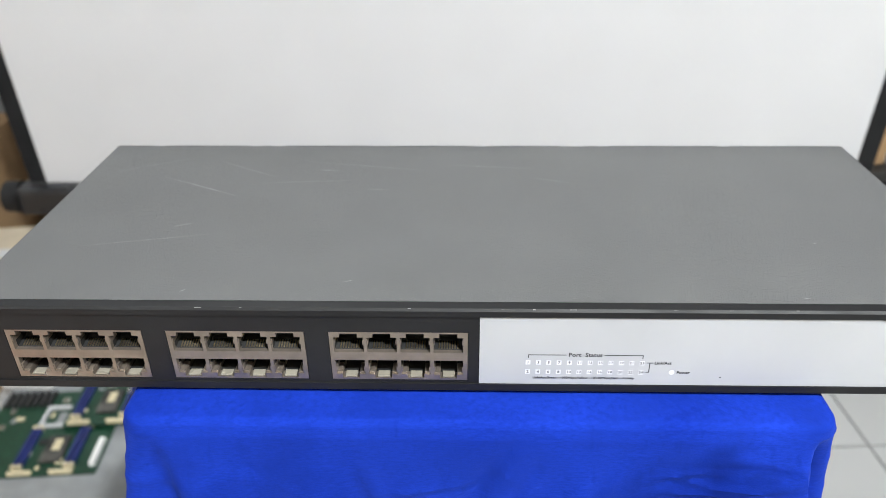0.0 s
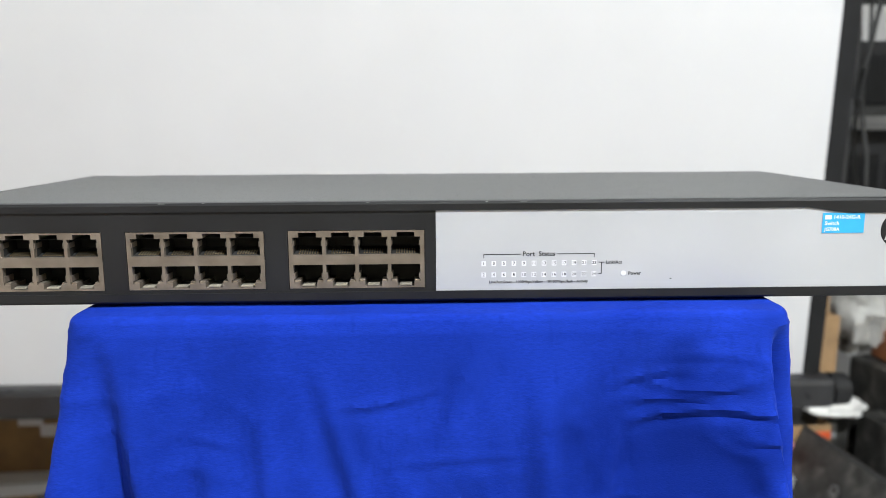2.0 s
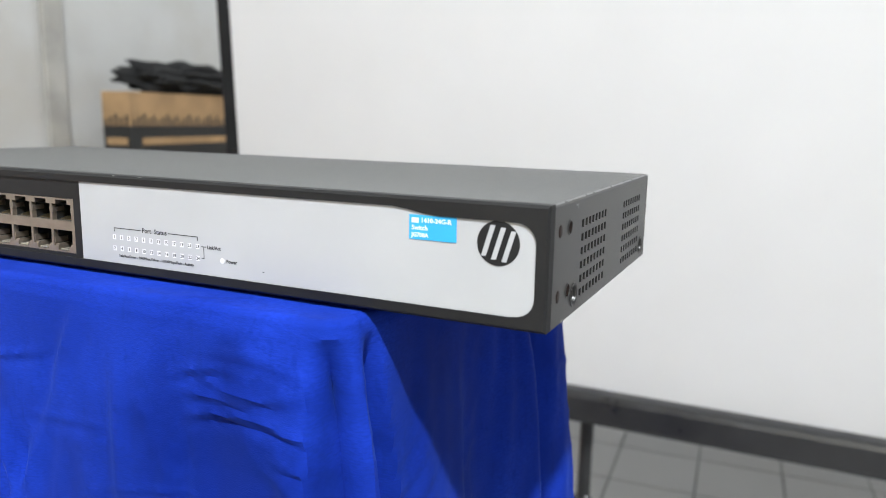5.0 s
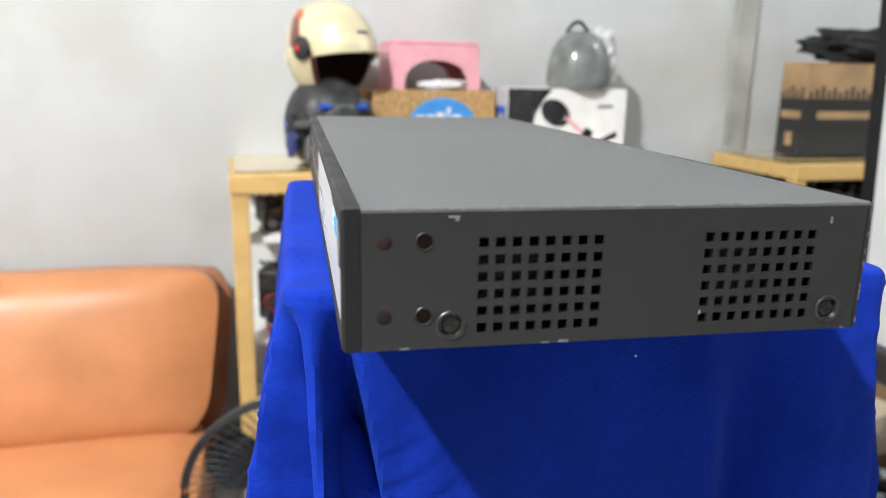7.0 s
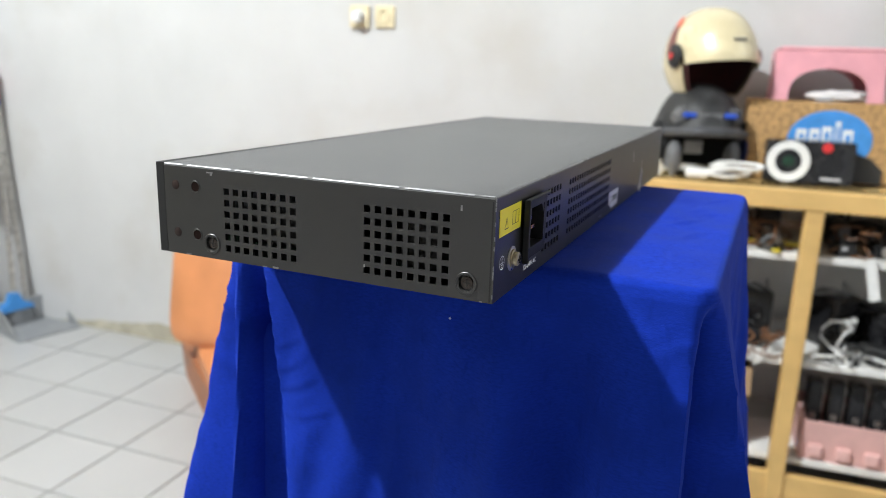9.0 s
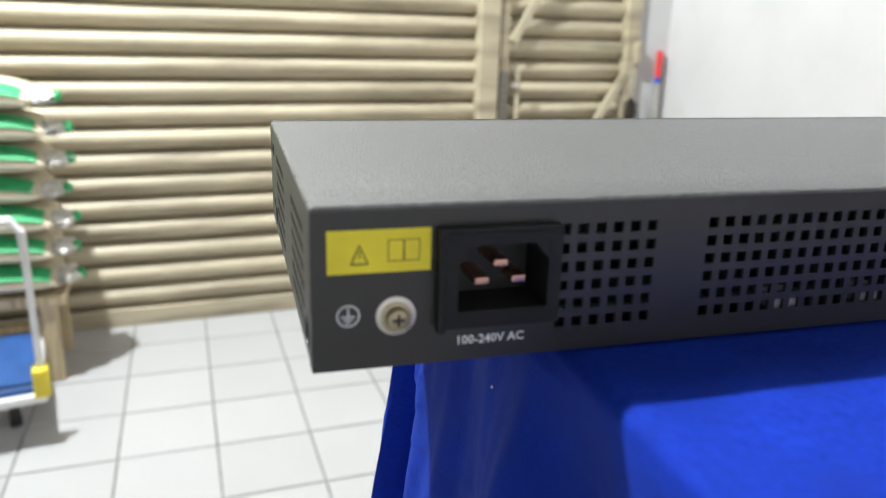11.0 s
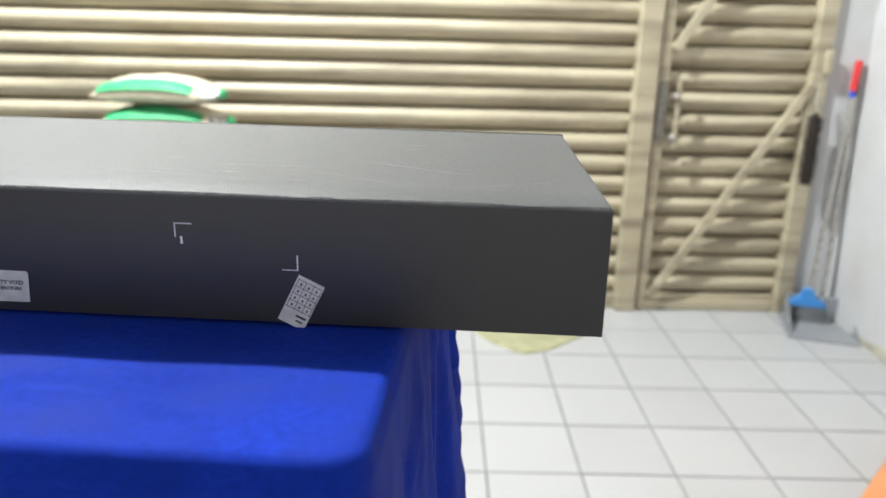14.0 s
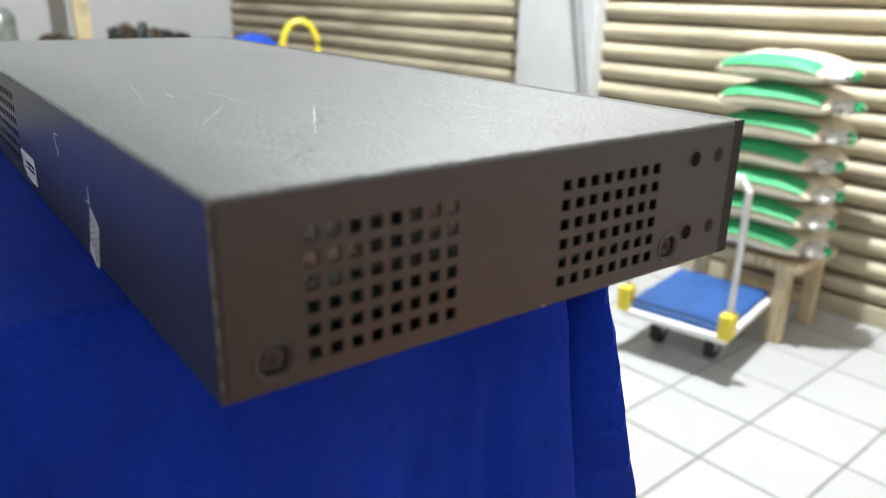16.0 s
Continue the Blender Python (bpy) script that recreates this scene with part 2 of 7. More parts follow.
def box(bm, x0, y0, z0, x1, y1, z1, bevel=0.0, m=None):
    vs = [bm.verts.new((x, y, z)) for x in (x0, x1) for y in (y0, y1) for z in (z0, z1)]
    if m is not None:
        for v in vs:
            v.co = m @ v.co
    fs = [bm.faces.new([vs[i] for i in q]) for q in
          ((0, 1, 3, 2), (4, 6, 7, 5), (0, 4, 5, 1), (2, 3, 7, 6), (0, 2, 6, 4), (1, 5, 7, 3))]
    if bevel:
        edges = list({e for f in fs for e in f.edges})
        bmesh.ops.bevel(bm, geom=edges, offset=bevel, segments=2, profile=0.5, affect="EDGES")
    return bm


def tube(bm, p0, p1, r0, r1=None, seg=16, caps=True):
    r1 = r0 if r1 is None else r1
    p0, p1 = Vector(p0), Vector(p1)
    q = (p1 - p0).to_track_quat("Z", "Y").to_matrix()
    rings = []
    for p, r in ((p0, r0), (p1, r1)):
        rings.append([bm.verts.new(p + q @ Vector((r * math.cos(a), r * math.sin(a), 0)))
                      for a in (2 * math.pi * k / seg for k in range(seg))])
    for k in range(seg):
        bm.faces.new((rings[0][k], rings[0][(k + 1) % seg], rings[1][(k + 1) % seg], rings[1][k]))
    if caps:
        bm.faces.new(rings[0][::-1])
        bm.faces.new(rings[1])
    return bm


def lathe(bm, profile, seg=32, m=None):
    """Turn (radius, z) pairs round the z axis."""
    rings = []
    for r, z in profile:
        ring = [bm.verts.new((r * math.cos(a), r * math.sin(a), z)) for a in (2 * math.pi * k / seg for k in range(seg))]
        if m is not None:
            for v in ring:
                v.co = m @ v.co
        rings.append(ring)
    for a, b in zip(rings, rings[1:]):
        for k in range(seg):
            bm.faces.new((a[k], a[(k + 1) % seg], b[(k + 1) % seg], b[k]))
    return bm


def pipe(bm, pts, r, seg=8):
    """A round rod bent along points."""
    pts = [Vector(p) for p in pts]
    rings = []
    for i, p in enumerate(pts):
        d = pts[min(i + 1, len(pts) - 1)] - pts[max(i - 1, 0)]
        q = d.to_track_quat("Z", "Y").to_matrix()
        rings.append([bm.verts.new(p + q @ Vector((r * math.cos(a), r * math.sin(a), 0)))
                      for a in (2 * math.pi * k / seg for k in range(seg))])
    for a, b in zip(rings, rings[1:]):
        for k in range(seg):
            bm.faces.new((a[k], a[(k + 1) % seg], b[(k + 1) % seg], b[k]))
    bm.faces.new(rings[0][::-1])
    bm.faces.new(rings[-1])
    return bm


def prism(bm, outline, y0, y1, m=None):
    """Extrude an outline of (x, z) pairs from y0 to y1."""
    a = [bm.verts.new((x, y0, z)) for x, z in outline]
    b = [bm.verts.new((x, y1, z)) for x, z in outline]
    n = len(outline)
    bm.faces.new(a)
    bm.faces.new(b[::-1])
    for k in range(n):
        bm.faces.new((a[k], b[k], b[(k + 1) % n], a[(k + 1) % n]))
    if m is not None:
        for v in a + b:
            v.co = m @ v.co
    return bm


def part(name, bm, material, parent=None, label="", smooth=False):
    me = bpy.data.meshes.new(name)
    bmesh.ops.recalc_face_normals(bm, faces=bm.faces)
    bm.to_mesh(me)
    bm.free()
    me.materials.append(material)
    if smooth:
        me.polygons.foreach_set("use_smooth", [True] * len(me.polygons))
        me.set_sharp_from_angle(angle=radians(40))
    ob = new(name, me)
    ob.parent = parent
    if label:
        ob["label"] = label
    return ob


def thing(name, m, label, category, group="", kind=""):
    ob = new(name)
    ob.empty_display_size = 0.05
    ob.matrix_world = m
    return tagged(ob, label, category, group, kind)


def solid(name, bm, material, m, label, category, group="", kind="", smooth=False):
    ob = part(name, bm, material, None, "", smooth)
    ob.matrix_world = m
    return tagged(ob, label, category, group, kind)


def R(x=0, y=0, z=FL, rz=0.0):
    """A pose given in the room's own axes."""
    return RM @ pose(x, y, z, 0, 0, rz)


def lettering(name, words, size, material, parent, m, align="CENTER"):
    cu = bpy.data.curves.new(name, "FONT")
    cu.body, cu.size, cu.align_x, cu.align_y, cu.extrude, cu.resolution_u = words, size, align, "CENTER", 0.00004, 2
    cu.offset = min(size * 0.02, 0.00004)
    tmp = bpy.data.objects.new(name + "_tmp", cu)
    scene.collection.objects.link(tmp)
    me = bpy.data.meshes.new_from_object(tmp.evaluated_get(bpy.context.evaluated_depsgraph_get()))
    bpy.data.objects.remove(tmp)
    me.materials.clear()
    me.materials.append(material)
    ob = new(name, me)
    ob.parent = parent
    ob.matrix_basis = m
    return ob


def pierced(bm, us, vs, holes, place, depth):
    """A sheet with rectangular holes: holes are (u0, v0, u1, v1); place(u, v, d) gives the point d behind the face."""
    us = sorted(set([round(u, 6) for u in us] + [round(h[k], 6) for h in holes for k in (0, 2)]))
    vs = sorted(set([round(v, 6) for v in vs] + [round(h[k], 6) for h in holes for k in (1, 3)]))
    grid = {}

    def vert(i, j, d):
        if (i, j, d) not in grid:
            grid[i, j, d] = bm.verts.new(place(us[i], vs[j], depth if d else 0.0))
        return grid[i, j, d]

    filled = {}
    for i in range(len(us) - 1):
        for j in range(len(vs) - 1):
            cu, cv = (us[i] + us[i + 1]) / 2, (vs[j] + vs[j + 1]) / 2
            filled[i, j] = not any(h[0] < cu < h[2] and h[1] < cv < h[3] for h in holes)
    for (i, j), full in filled.items():
        if full:
            bm.faces.new((vert(i, j, 0), vert(i + 1, j, 0), vert(i + 1, j + 1, 0), vert(i, j + 1, 0)))
            continue
        for di, dj, a, b in ((-1, 0, (i, j), (i, j + 1)), (1, 0, (i + 1, j), (i + 1, j + 1)),
                             (0, -1, (i, j), (i + 1, j)), (0, 1, (i, j + 1), (i + 1, j + 1))):
            if filled.get((i + di, j + dj), True):
                bm.faces.new((vert(*a, 0), vert(*b, 0), vert(*b, 1), vert(*a, 1)))
    return bm


# ---- room ----
X0, X1, Y0, Y1, ZC = -1.845, 5.5, -2.66, 3.3, 2.75
XC = -1.955                                 # where the west wall meets the shutters; it is not quite square


def structure(name, bm, material, label, m=None, smooth=False):
    return solid(name, bm, material, RM if m is None else m, label, "", "", "structure", smooth)


structure("ceiling", box(B(), XC - 0.2, Y0 - 0.3, ZC, X1 + 0.1, Y1 + 0.1, ZC + 0.1), M_CEIL, "plain unseen ceiling, kept dark to cut bounced light")
bm = B()
plan = [(X0, Y1 + 0.12), (X0 - 0.12, Y1 + 0.12), (X0 - 0.12, -0.45), (XC - 0.13, Y0 - 0.30), (XC - 0.01, Y0 - 0.30), (X0, -0.45)]
lo, hi = [[bm.verts.new((x, y, z)) for x, y in plan] for z in (FL - 0.05, ZC)]
bm.faces.new(lo)
bm.faces.new(hi)
for k in range(len(plan)):
    bm.faces.new((lo[k], lo[(k + 1) % len(plan)], hi[(k + 1) % len(plan)], hi[k]))
structure("wall_west", bm, M_WALL, "white painted wall with faint stains")
# thin strip added to carry the grime band on the wall foot
bm = B()
foot = []
for k in range(61):
    f = k / 60
    x, y = X0 + (XC - X0) * f, -0.45 + (Y0 + 0.45) * f
    h = 0.075 + 0.030 * noise.noise((f * 9, 0.0, 2.0)) + 0.015 * noise.noise((f * 40, 0.0, 5.0))
    foot.append([bm.verts.new(v) for v in ((x - 0.002, y, FL - 0.002), (x + 0.004, y, FL - 0.002), (x + 0.003, y, FL + h * 0.92), (x - 0.002, y, FL + h))])
for a, b in zip(foot, foot[1:]):
    for q in range(3):
        bm.faces.new((a[q], b[q], b[q + 1], a[q + 1]))
structure("baseboard", bm, mat("grimy_wall_foot", (0.42, 0.39, 0.31), 0.9, 0, 0.10, 14, 200, 0.001, 60, spots=(0.30, 0.27, 0.20), spot_scale=9, spot_amount=0.6), "uneven beige grime band along the wall foot, built as a thin strip")
bm = B()
lo, hi = [[bm.verts.new((x, y, z)) for x, y in ((XC - 0.008, Y0 - 0.17), (-1.802, Y0 - 0.17), (-1.802, Y0 + 0.004), (XC - 0.008, Y0 + 0.034))] for z in (FL, ZC - 0.002)]
bm.faces.new(lo[::-1])
bm.faces.new(hi)
for k in range(4):
    bm.faces.new((lo[k], lo[(k + 1) % 4], hi[(k + 1) % 4], hi[k]))
structure("wall_corner", bm, M_WALL, "narrow white wall strip beside the wicket door")
structure("wall_north", box(B(), X0, Y1, FL - 0.05, X1, Y1 + 0.12, ZC), M_WALL, "white painted wall behind the projection screen")
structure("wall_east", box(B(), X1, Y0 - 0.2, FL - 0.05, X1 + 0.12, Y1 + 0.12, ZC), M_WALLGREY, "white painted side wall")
structure("wall_south", box(B(), XC - 0.008, Y0 - 0.29, FL - 0.05, X1, Y0 - 0.18, ZC), M_WALL, "wall behind the roller shutters")
structure("wall_pillar", box(B(), 1.82, Y0 - 0.17, FL, 2.29, Y0 + 0.06, ZC - 0.002, 0.006), M_WALL, "white painted pillar between two roller shutters")
# thin strip whose grey stands in for the shaded face of a wall step
structure("wall_pilaster", box(B(), X0, 1.64, FL, X0 + 0.02, 1.72, ZC - 0.002, 0.002), mat("wall_step_shade", (0.38, 0.37, 0.35), 0.7, 0, 0.1, 10), "narrow grey vertical strip standing for a shaded wall step")


def shutter(name, xa, xb, label):
    root = thing(name, RM, label, "shutter", "", "structure")
    pitch, n = 0.0885, 42
    prof = [(-0.030, 0.0), (-0.014, 0.005), (0.004, 0.014), (0.017, 0.027), (0.024, 0.041), (0.025, 0.053), (0.020, 0.066), (0.008, 0.078), (-0.008, 0.085), (-0.030, 0.0885)]
    bm = B()
    a = [bm.verts.new((xa, y, z)) for y, z in prof]
    b = [bm.verts.new((xb, y, z)) for y, z in prof]
    for k in range(len(prof) - 1):
        bm.faces.new((a[k], b[k], b[k + 1], a[k + 1]))
    first = part("slat", bm, M_SHUTTER, root, "", True)
    first.location = (0, Y0 - 0.03, FL + 0.071)
    part("bottom_rail", box(B(), xa, Y0 - 0.045, FL, xb, Y0 - 0.004, FL + 0.072, 0.004), M_SHUTTER, root)
    for k in range(1, n):
        ob = new("slat", first.data)
        ob.parent = root
        ob.location = (0, Y0 - 0.03 + random.uniform(-0.002, 0.002), FL + 0.071 + k * pitch)
    return root


shutter("shutter_main", -1.012, 1.82, "cream painted steel roller shutter with dusty slats")
shutter("shutter_side", 2.29, 5.5, "cream painted steel roller shutter beyond the pillar")
gate = shutter("shutter_door", -1.727, -1.148, "cream slatted steel wicket door with a diagonal brace")
part("door_post", box(B(), -1.100, Y0 - 0.06, FL, -1.010, Y0 + 0.035, ZC - 0.01, 0.006), M_SHUTTER, gate)
part("door_stile", box(B(), -1.149, Y0 - 0.05, FL + 0.004, -1.108, Y0 + 0.018, ZC - 0.02, 0.004), M_SHUTTER, gate)
part("door_sill", box(B(), -1.727, Y0 - 0.02, FL + 0.004, -1.149, Y0 + 0.014, FL + 0.045, 0.003), M_SHUTTER, gate)
part("door_rail", box(B(), -1.727, Y0 - 0.02, 0.005, -1.149, Y0 + 0.008, 0.050, 0.003), M_SHUTTER, gate)
part("door_jamb", box(B(), -1.800, Y0 - 0.06, FL, -1.728, Y0 + 0.03, ZC - 0.01, 0.006), M_SHUTTER, gate)
part("hinge", box(B(), -1.800, Y0 + 0.03, -0.045, -1.765, Y0 + 0.052, 0.055, 0.008), M_SHUTTER, gate)
for p, q in (((-1.160, FL + 0.07), (-1.738, -0.085)), ((-1.160, 0.040), (-1.727, 0.960))):
    bm = B()
    L = math.hypot(q[0] - p[0], q[1] - p[1])
    box(bm, 0, -0.008, -0.018, L, 0.014, 0.018, 0.003, Matrix.Translation((p[0], Y0 + 0.022, p[1])) @ Matrix.Rotation(-math.atan2(q[1] - p[1], q[0] - p[0]), 4, "Y"))
    part("brace", bm, M_SHUTTER, gate)
# slanting rod beside the pillar
bm = B()
tube(bm, (1.680, Y0 + 0.095, FL + 0.03), (2.345, Y0 + 0.150, ZC - 0.004), 0.0095, seg=14)
crank = thing("shutter_crank", RM, "slanting grey metal crank rod hanging beside a white pillar", "crank rod")
part("rod", bm, M_GREYP, crank, "", True)
bm = B()
pipe(bm, [(1.680, Y0 + 0.095, FL + 0.032), (1.672, Y0 + 0.125, FL + 0.024), (1.668, Y0 + 0.160, FL + 0.022), (1.665, Y0 + 0.200, FL + 0.012)], 0.010, 12)
part("crank_handle", bm, M_GREYP, crank, "", True)
M_LOCK = mat("worn_grey_lock_metal", (0.20, 0.19, 0.165), 0.45, 0.5, 0.2, 60)
bm = B()
prism(bm, [(-1.128 + 0.021 * math.cos(a), -0.205 + (0.105 if math.sin(a) > 0 else -0.105) + 0.021 * math.sin(a)) for a in (2 * math.pi * k / 24 for k in range(24))], Y0 + 0.0185, Y0 + 0.026)
latch_ob = part("lock_plate", bm, M_LOCK, gate, "worn grey lock plate with a bolt handle")
bm = B()
tube(bm, (-1.188, Y0 + 0.042, -0.075), (-1.188, Y0 + 0.042, -0.350), 0.010, seg=10)
part("handle", bm, M_SHUTTER, latch_ob, "", True)
for z in (-0.143, -0.310):
    bm = B()
    lathe(bm, [(0.0, 0.030), (0.012, 0.027), (0.017, 0.018), (0.017, 0.006), (0.012, 0.0)], 20, Matrix.Translation((-1.175, Y0 + 0.030, z)) @ Matrix.Rotation(radians(-90), 4, "X"))
    part("bolt_knob", bm, M_STEEL, latch_ob, "bright steel knob", True)

# ---- the network switch ----
W, D, H = 0.22, 0.174, 0.0435
switch = thing("network_switch", pose(0, 0, 0), "dark grey rack network switch with scuffed edges on blue cloth", "network switch")


def grid_holes(u0, u1, nu, v0, v1, nv, half):
    return [(u0 + (u1 - u0) * i / (nu - 1) - half, v0 + (v1 - v0) * j / (nv - 1) - half,
             u0 + (u1 - u0) * i / (nu - 1) + half, v0 + (v1 - v0) * j / (nv - 1) + half)
            for i in range(nu) for j in range(nv)]


# the sheet-metal cover: top with soft edges
bm = B()
e = 0.0012
prof = [(-W, H - e), (-W + e * 0.3, H - e * 0.3), (-W + e, H), (W - e, H), (W - e * 0.3, H - e * 0.3), (W, H - e)]
ys = [0.0058, 0.05, 0.10, 0.15, D - e]
rows = [[bm.verts.new((x, y, z)) for x, z in prof] for y in ys]
rows.append([bm.verts.new((x * (1 - 0.0003 / W), D - e * 0.3, min(z, H - e * 0.3))) for x, z in prof])
rows.append([bm.verts.new((x, D, min(z, H - e))) for x, z in prof])
for a, b in zip(rows, rows[1:]):
    for k in range(len(prof) - 1):
        bm.faces.new((a[k], a[k + 1], b[k + 1], b[k]))
bmesh.ops.remove_doubles(bm, verts=bm.verts, dist=1e-6)
part("top_cover", bm, M_TOPLIT, switch, "", True)

side_holes = grid_holes(0.0425, 0.079, 8, 0.006, 0.0328, 6, 0.00155) + grid_holes(0.1165, 0.153, 8, 0.006, 0.0328, 6, 0.00155)
screw_cuts = [(u - 0.0031, v - 0.0031, u + 0.0031, v + 0.0031) for u, v in ((0.0330, 0.0072), (0.1625, 0.0070))]
for sx in (1, -1):
    bm = B()
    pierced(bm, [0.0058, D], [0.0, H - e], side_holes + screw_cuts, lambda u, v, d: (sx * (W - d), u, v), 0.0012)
    side = part("side_panel", bm, M_CASESHADE, switch)
    for u, v in ((0.0125, 0.0335), (0.0125, 0.0105)):
        bm = B()
        lathe(bm, [(0.0023, 0.00005), (0.0022, 0.00012), (0.0, 0.00010)], 20,
              Matrix.Translation((sx * W, u, v)) @ Matrix.Rotation(radians(90 * sx), 4, "Y"))
        part("mounting_hole", bm, M_PINKHOLE, side, "dark reddish tapped hole", True)
    for u, v in ((0.0245, 0.0335), (0.0245, 0.0105)):
        m = Matrix.Translation((sx * W, u, v)) @ Matrix.Rotation(radians(90 * sx), 4, "Y")
        bm = B()
        lathe(bm, [(0.0029, 0.00005), (0.0027, 0.0003), (0.0024, 0.0003), (0.0023, 0.0001)], 20, m)
        insert = part("threaded_insert", bm, M_CASESHADE, side, "", True)
        bm = B()
        lathe(bm, [(0.0024, 0.00012), (0.0, 0.00012)], 20, m)
        part("insert_bore", bm, M_HOLE, insert)
    for u, v in ((0.0330, 0.0072), (0.1625, 0.0070)):
        m = Matrix.Translation((sx * W, u, v)) @ Matrix.Rotation(radians(90 * sx), 4, "Y")
        bm = B()
        lathe(bm, [(0.0048, 0.0001), (0.0045, 0.0004), (0.0037, 0.0002), (0.0031, -0.0014), (0.0, -0.0014)], 28, m)
        dimple = part("screw_dimple", bm, M_CASESHADE, side, "", True)
        bm = B()
        lathe(bm, [(0.0026, -0.0014), (0.0025, -0.0008), (0.0, -0.0005)], 20, m)
        screw = part("screw", bm, M_BROWNSCREW, dimple, "", True)
        bm = B()
        box(bm, -0.0015, -0.0003, -0.0007, 0.0015, 0.0003, -0.0004, 0, m)
        box(bm, -0.0003, -0.0015, -0.0007, 0.0003, 0.0015, -0.0004, 0, m)
        part("screw_slot", bm, M_BLACK, dimple)

    part("corner_seam", box(B(), sx * W - 0.0001, D - 0.0016, 0.0004, sx * W + 0.0001, D - 0.0010, H - e - 0.001), M_BLACK, side)
    for u, v, w, h in () if sx < 0 else ((0.0315, 0.0405, 0.0035, 0.0006), (0.0335, 0.0395, 0.0012, 0.0009), (0.159, 0.0365, 0.0008, 0.0022), (0.115, 0.0072, 0.0006, 0.0014)):
        part("chip", box(B(), sx * W - 0.0001, u, v, sx * W + 0.0001, u + w, v + h), M_SCRATCH, side)

# back panel with inlet opening and vents
v3 = grid_holes(0.1265, 0.1525, 6, 0.0085, 0.0350, 6, 0.00155)
v4 = grid_holes(0.0065, 0.1070, 20, 0.0085, 0.0350, 6, 0.00155)
inlet = (0.1560, 0.0130, 0.1835, 0.0335)
bm = B()
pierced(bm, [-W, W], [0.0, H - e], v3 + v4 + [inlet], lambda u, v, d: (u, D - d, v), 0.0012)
back = part("back_panel", bm, M_CASESHADE, switch)
part("bottom_plate", box(B(), -W + 0.001, 0.006, 0.0002, W - 0.001, D - 0.0013, 0.0014), M_CASESHADE, switch)
part("circuit_board", box(B(), -0.205, 0.02, 0.004, 0.205, 0.155, 0.0056), M_BOARD, switch)
part("inner_lining", box(B(), -0.205, 0.022, 0.0415, 0.205, 0.15, 0.0423), M_BLACKISH, switch)
for x0, y0, sx_, sy_, h in ((0.10, 0.05, 0.03, 0.05, 0.02), (-0.12, 0.05, 0.05, 0.04, 0.012), (-0.02, 0.06, 0.06, 0.05, 0.018),
                            (0.15, 0.10, 0.02, 0.04, 0.025), (-0.19, 0.06, 0.02, 0.08, 0.02), (0.19, 0.04, 0.012, 0.03, 0.02),
                            (-0.195, 0.125, 0.02, 0.025, 0.016), (0.186, 0.125, 0.02, 0.02, 0.022)):
    part("heat_sink", box(B(), x0, y0, 0.0056, x0 + sx_, y0 + sy_, 0.0056 + h, 0.001), M_STEEL if x0 < -0.15 else M_BLACKISH, switch)
for x0, x1 in ((0.0405, 0.0490), (0.0715, 0.0805)):
    part("white_connector", box(B(), x0, D - 0.010, 0.0056, x1, D - 0.003, 0.0108, 0.0004), M_WHITECONN, switch)
# power inlet
bm = B()
pierced(bm, [0.1535, 0.1875], [0.0095, 0.0370], [(0.1572, 0.0142, 0.1823, 0.0322)], lambda u, v, d: (u, D + 0.0012 - d, v), 0.016)
sock = part("power_inlet", bm, M_BEZEL, switch, "black plastic mains inlet socket")
bm = B()
box(bm, 0.1535, D + 0.0002, 0.0095, 0.1875, D + 0.0004, 0.0100)
box(bm, 0.1862, D + 0.0012, 0.0095, 0.1882, D + 0.0040, 0.0375, 0.0004)
box(bm, 0.1550, D + 0.0012, 0.0360, 0.1875, D + 0.0034, 0.0375, 0.0004)
part("inlet_rim", bm, M_BEZEL, sock)
part("inlet_floor", box(B(), 0.156, D - 0.016, 0.013, 0.184, D - 0.015, 0.034), M_BLACKISH, sock)
bm = B()
prism(bm, [(0.1572, 0.0322), (0.1572, 0.0275), (0.1612, 0.0322)], D - 0.014, D + 0.0010)
prism(bm, [(0.1823, 0.0322), (0.1783, 0.0322), (0.1823, 0.0275)], D - 0.014, D + 0.0010)
part("inlet_chamfer", bm, M_BEZEL, sock)
for x, z in ((0.1645, 0.0215), (0.1749, 0.0215), (0.1697, 0.0262)):
    part("inlet_pin", box(B(), x - 0.0020, D - 0.015, z - 0.0009, x + 0.0020, D - 0.0015, z + 0.0009, 0.0003), M_COPPER, sock)
# earth screw
m = Matrix.Translation((0.1985, D, 0.0142)) @ Matrix.Rotation(radians(-90), 4, "X")
bm = B()
lathe(bm, [(0.0053, 0.0), (0.0053, 0.0004), (0.0035, 0.0006)], 28, m)
part("earth_pad", bm, M_STEEL, switch, "", True)
bm = B()
lathe(bm, [(0.0040, 0.0005), (0.0040, 0.0011), (0.0030, 0.0013), (0.0030, 0.0028), (0.0025, 0.0034), (0.0, 0.0037)], 24, m)
part("earth_screw", bm, M_BRASS, switch, "dull brass earth screw", True)
bm = B()
box(bm, -0.0016, -0.0003, 0.0033, 0.0016, 0.0003, 0.0039, 0, m)
box(bm, -0.0003, -0.0016, 0.0033, 0.0003, 0.0016, 0.0039, 0, m)
part("earth_screw_slot", bm, M_BLACK, switch)
bm = B()
for k in range(28):
    a0, a1 = 2 * math.pi * k / 28, 2 * math.pi * (k + 1) / 28
    q = [(0.2108 + r * math.cos(a), 0.0150 + r * math.sin(a)) for r, a in ((0.0030, a0), (0.0030, a1), (0.0026, a1), (0.0026, a0))]
    bm.faces.new([bm.verts.new((x, D + 0.00012, z)) for x, z in q])
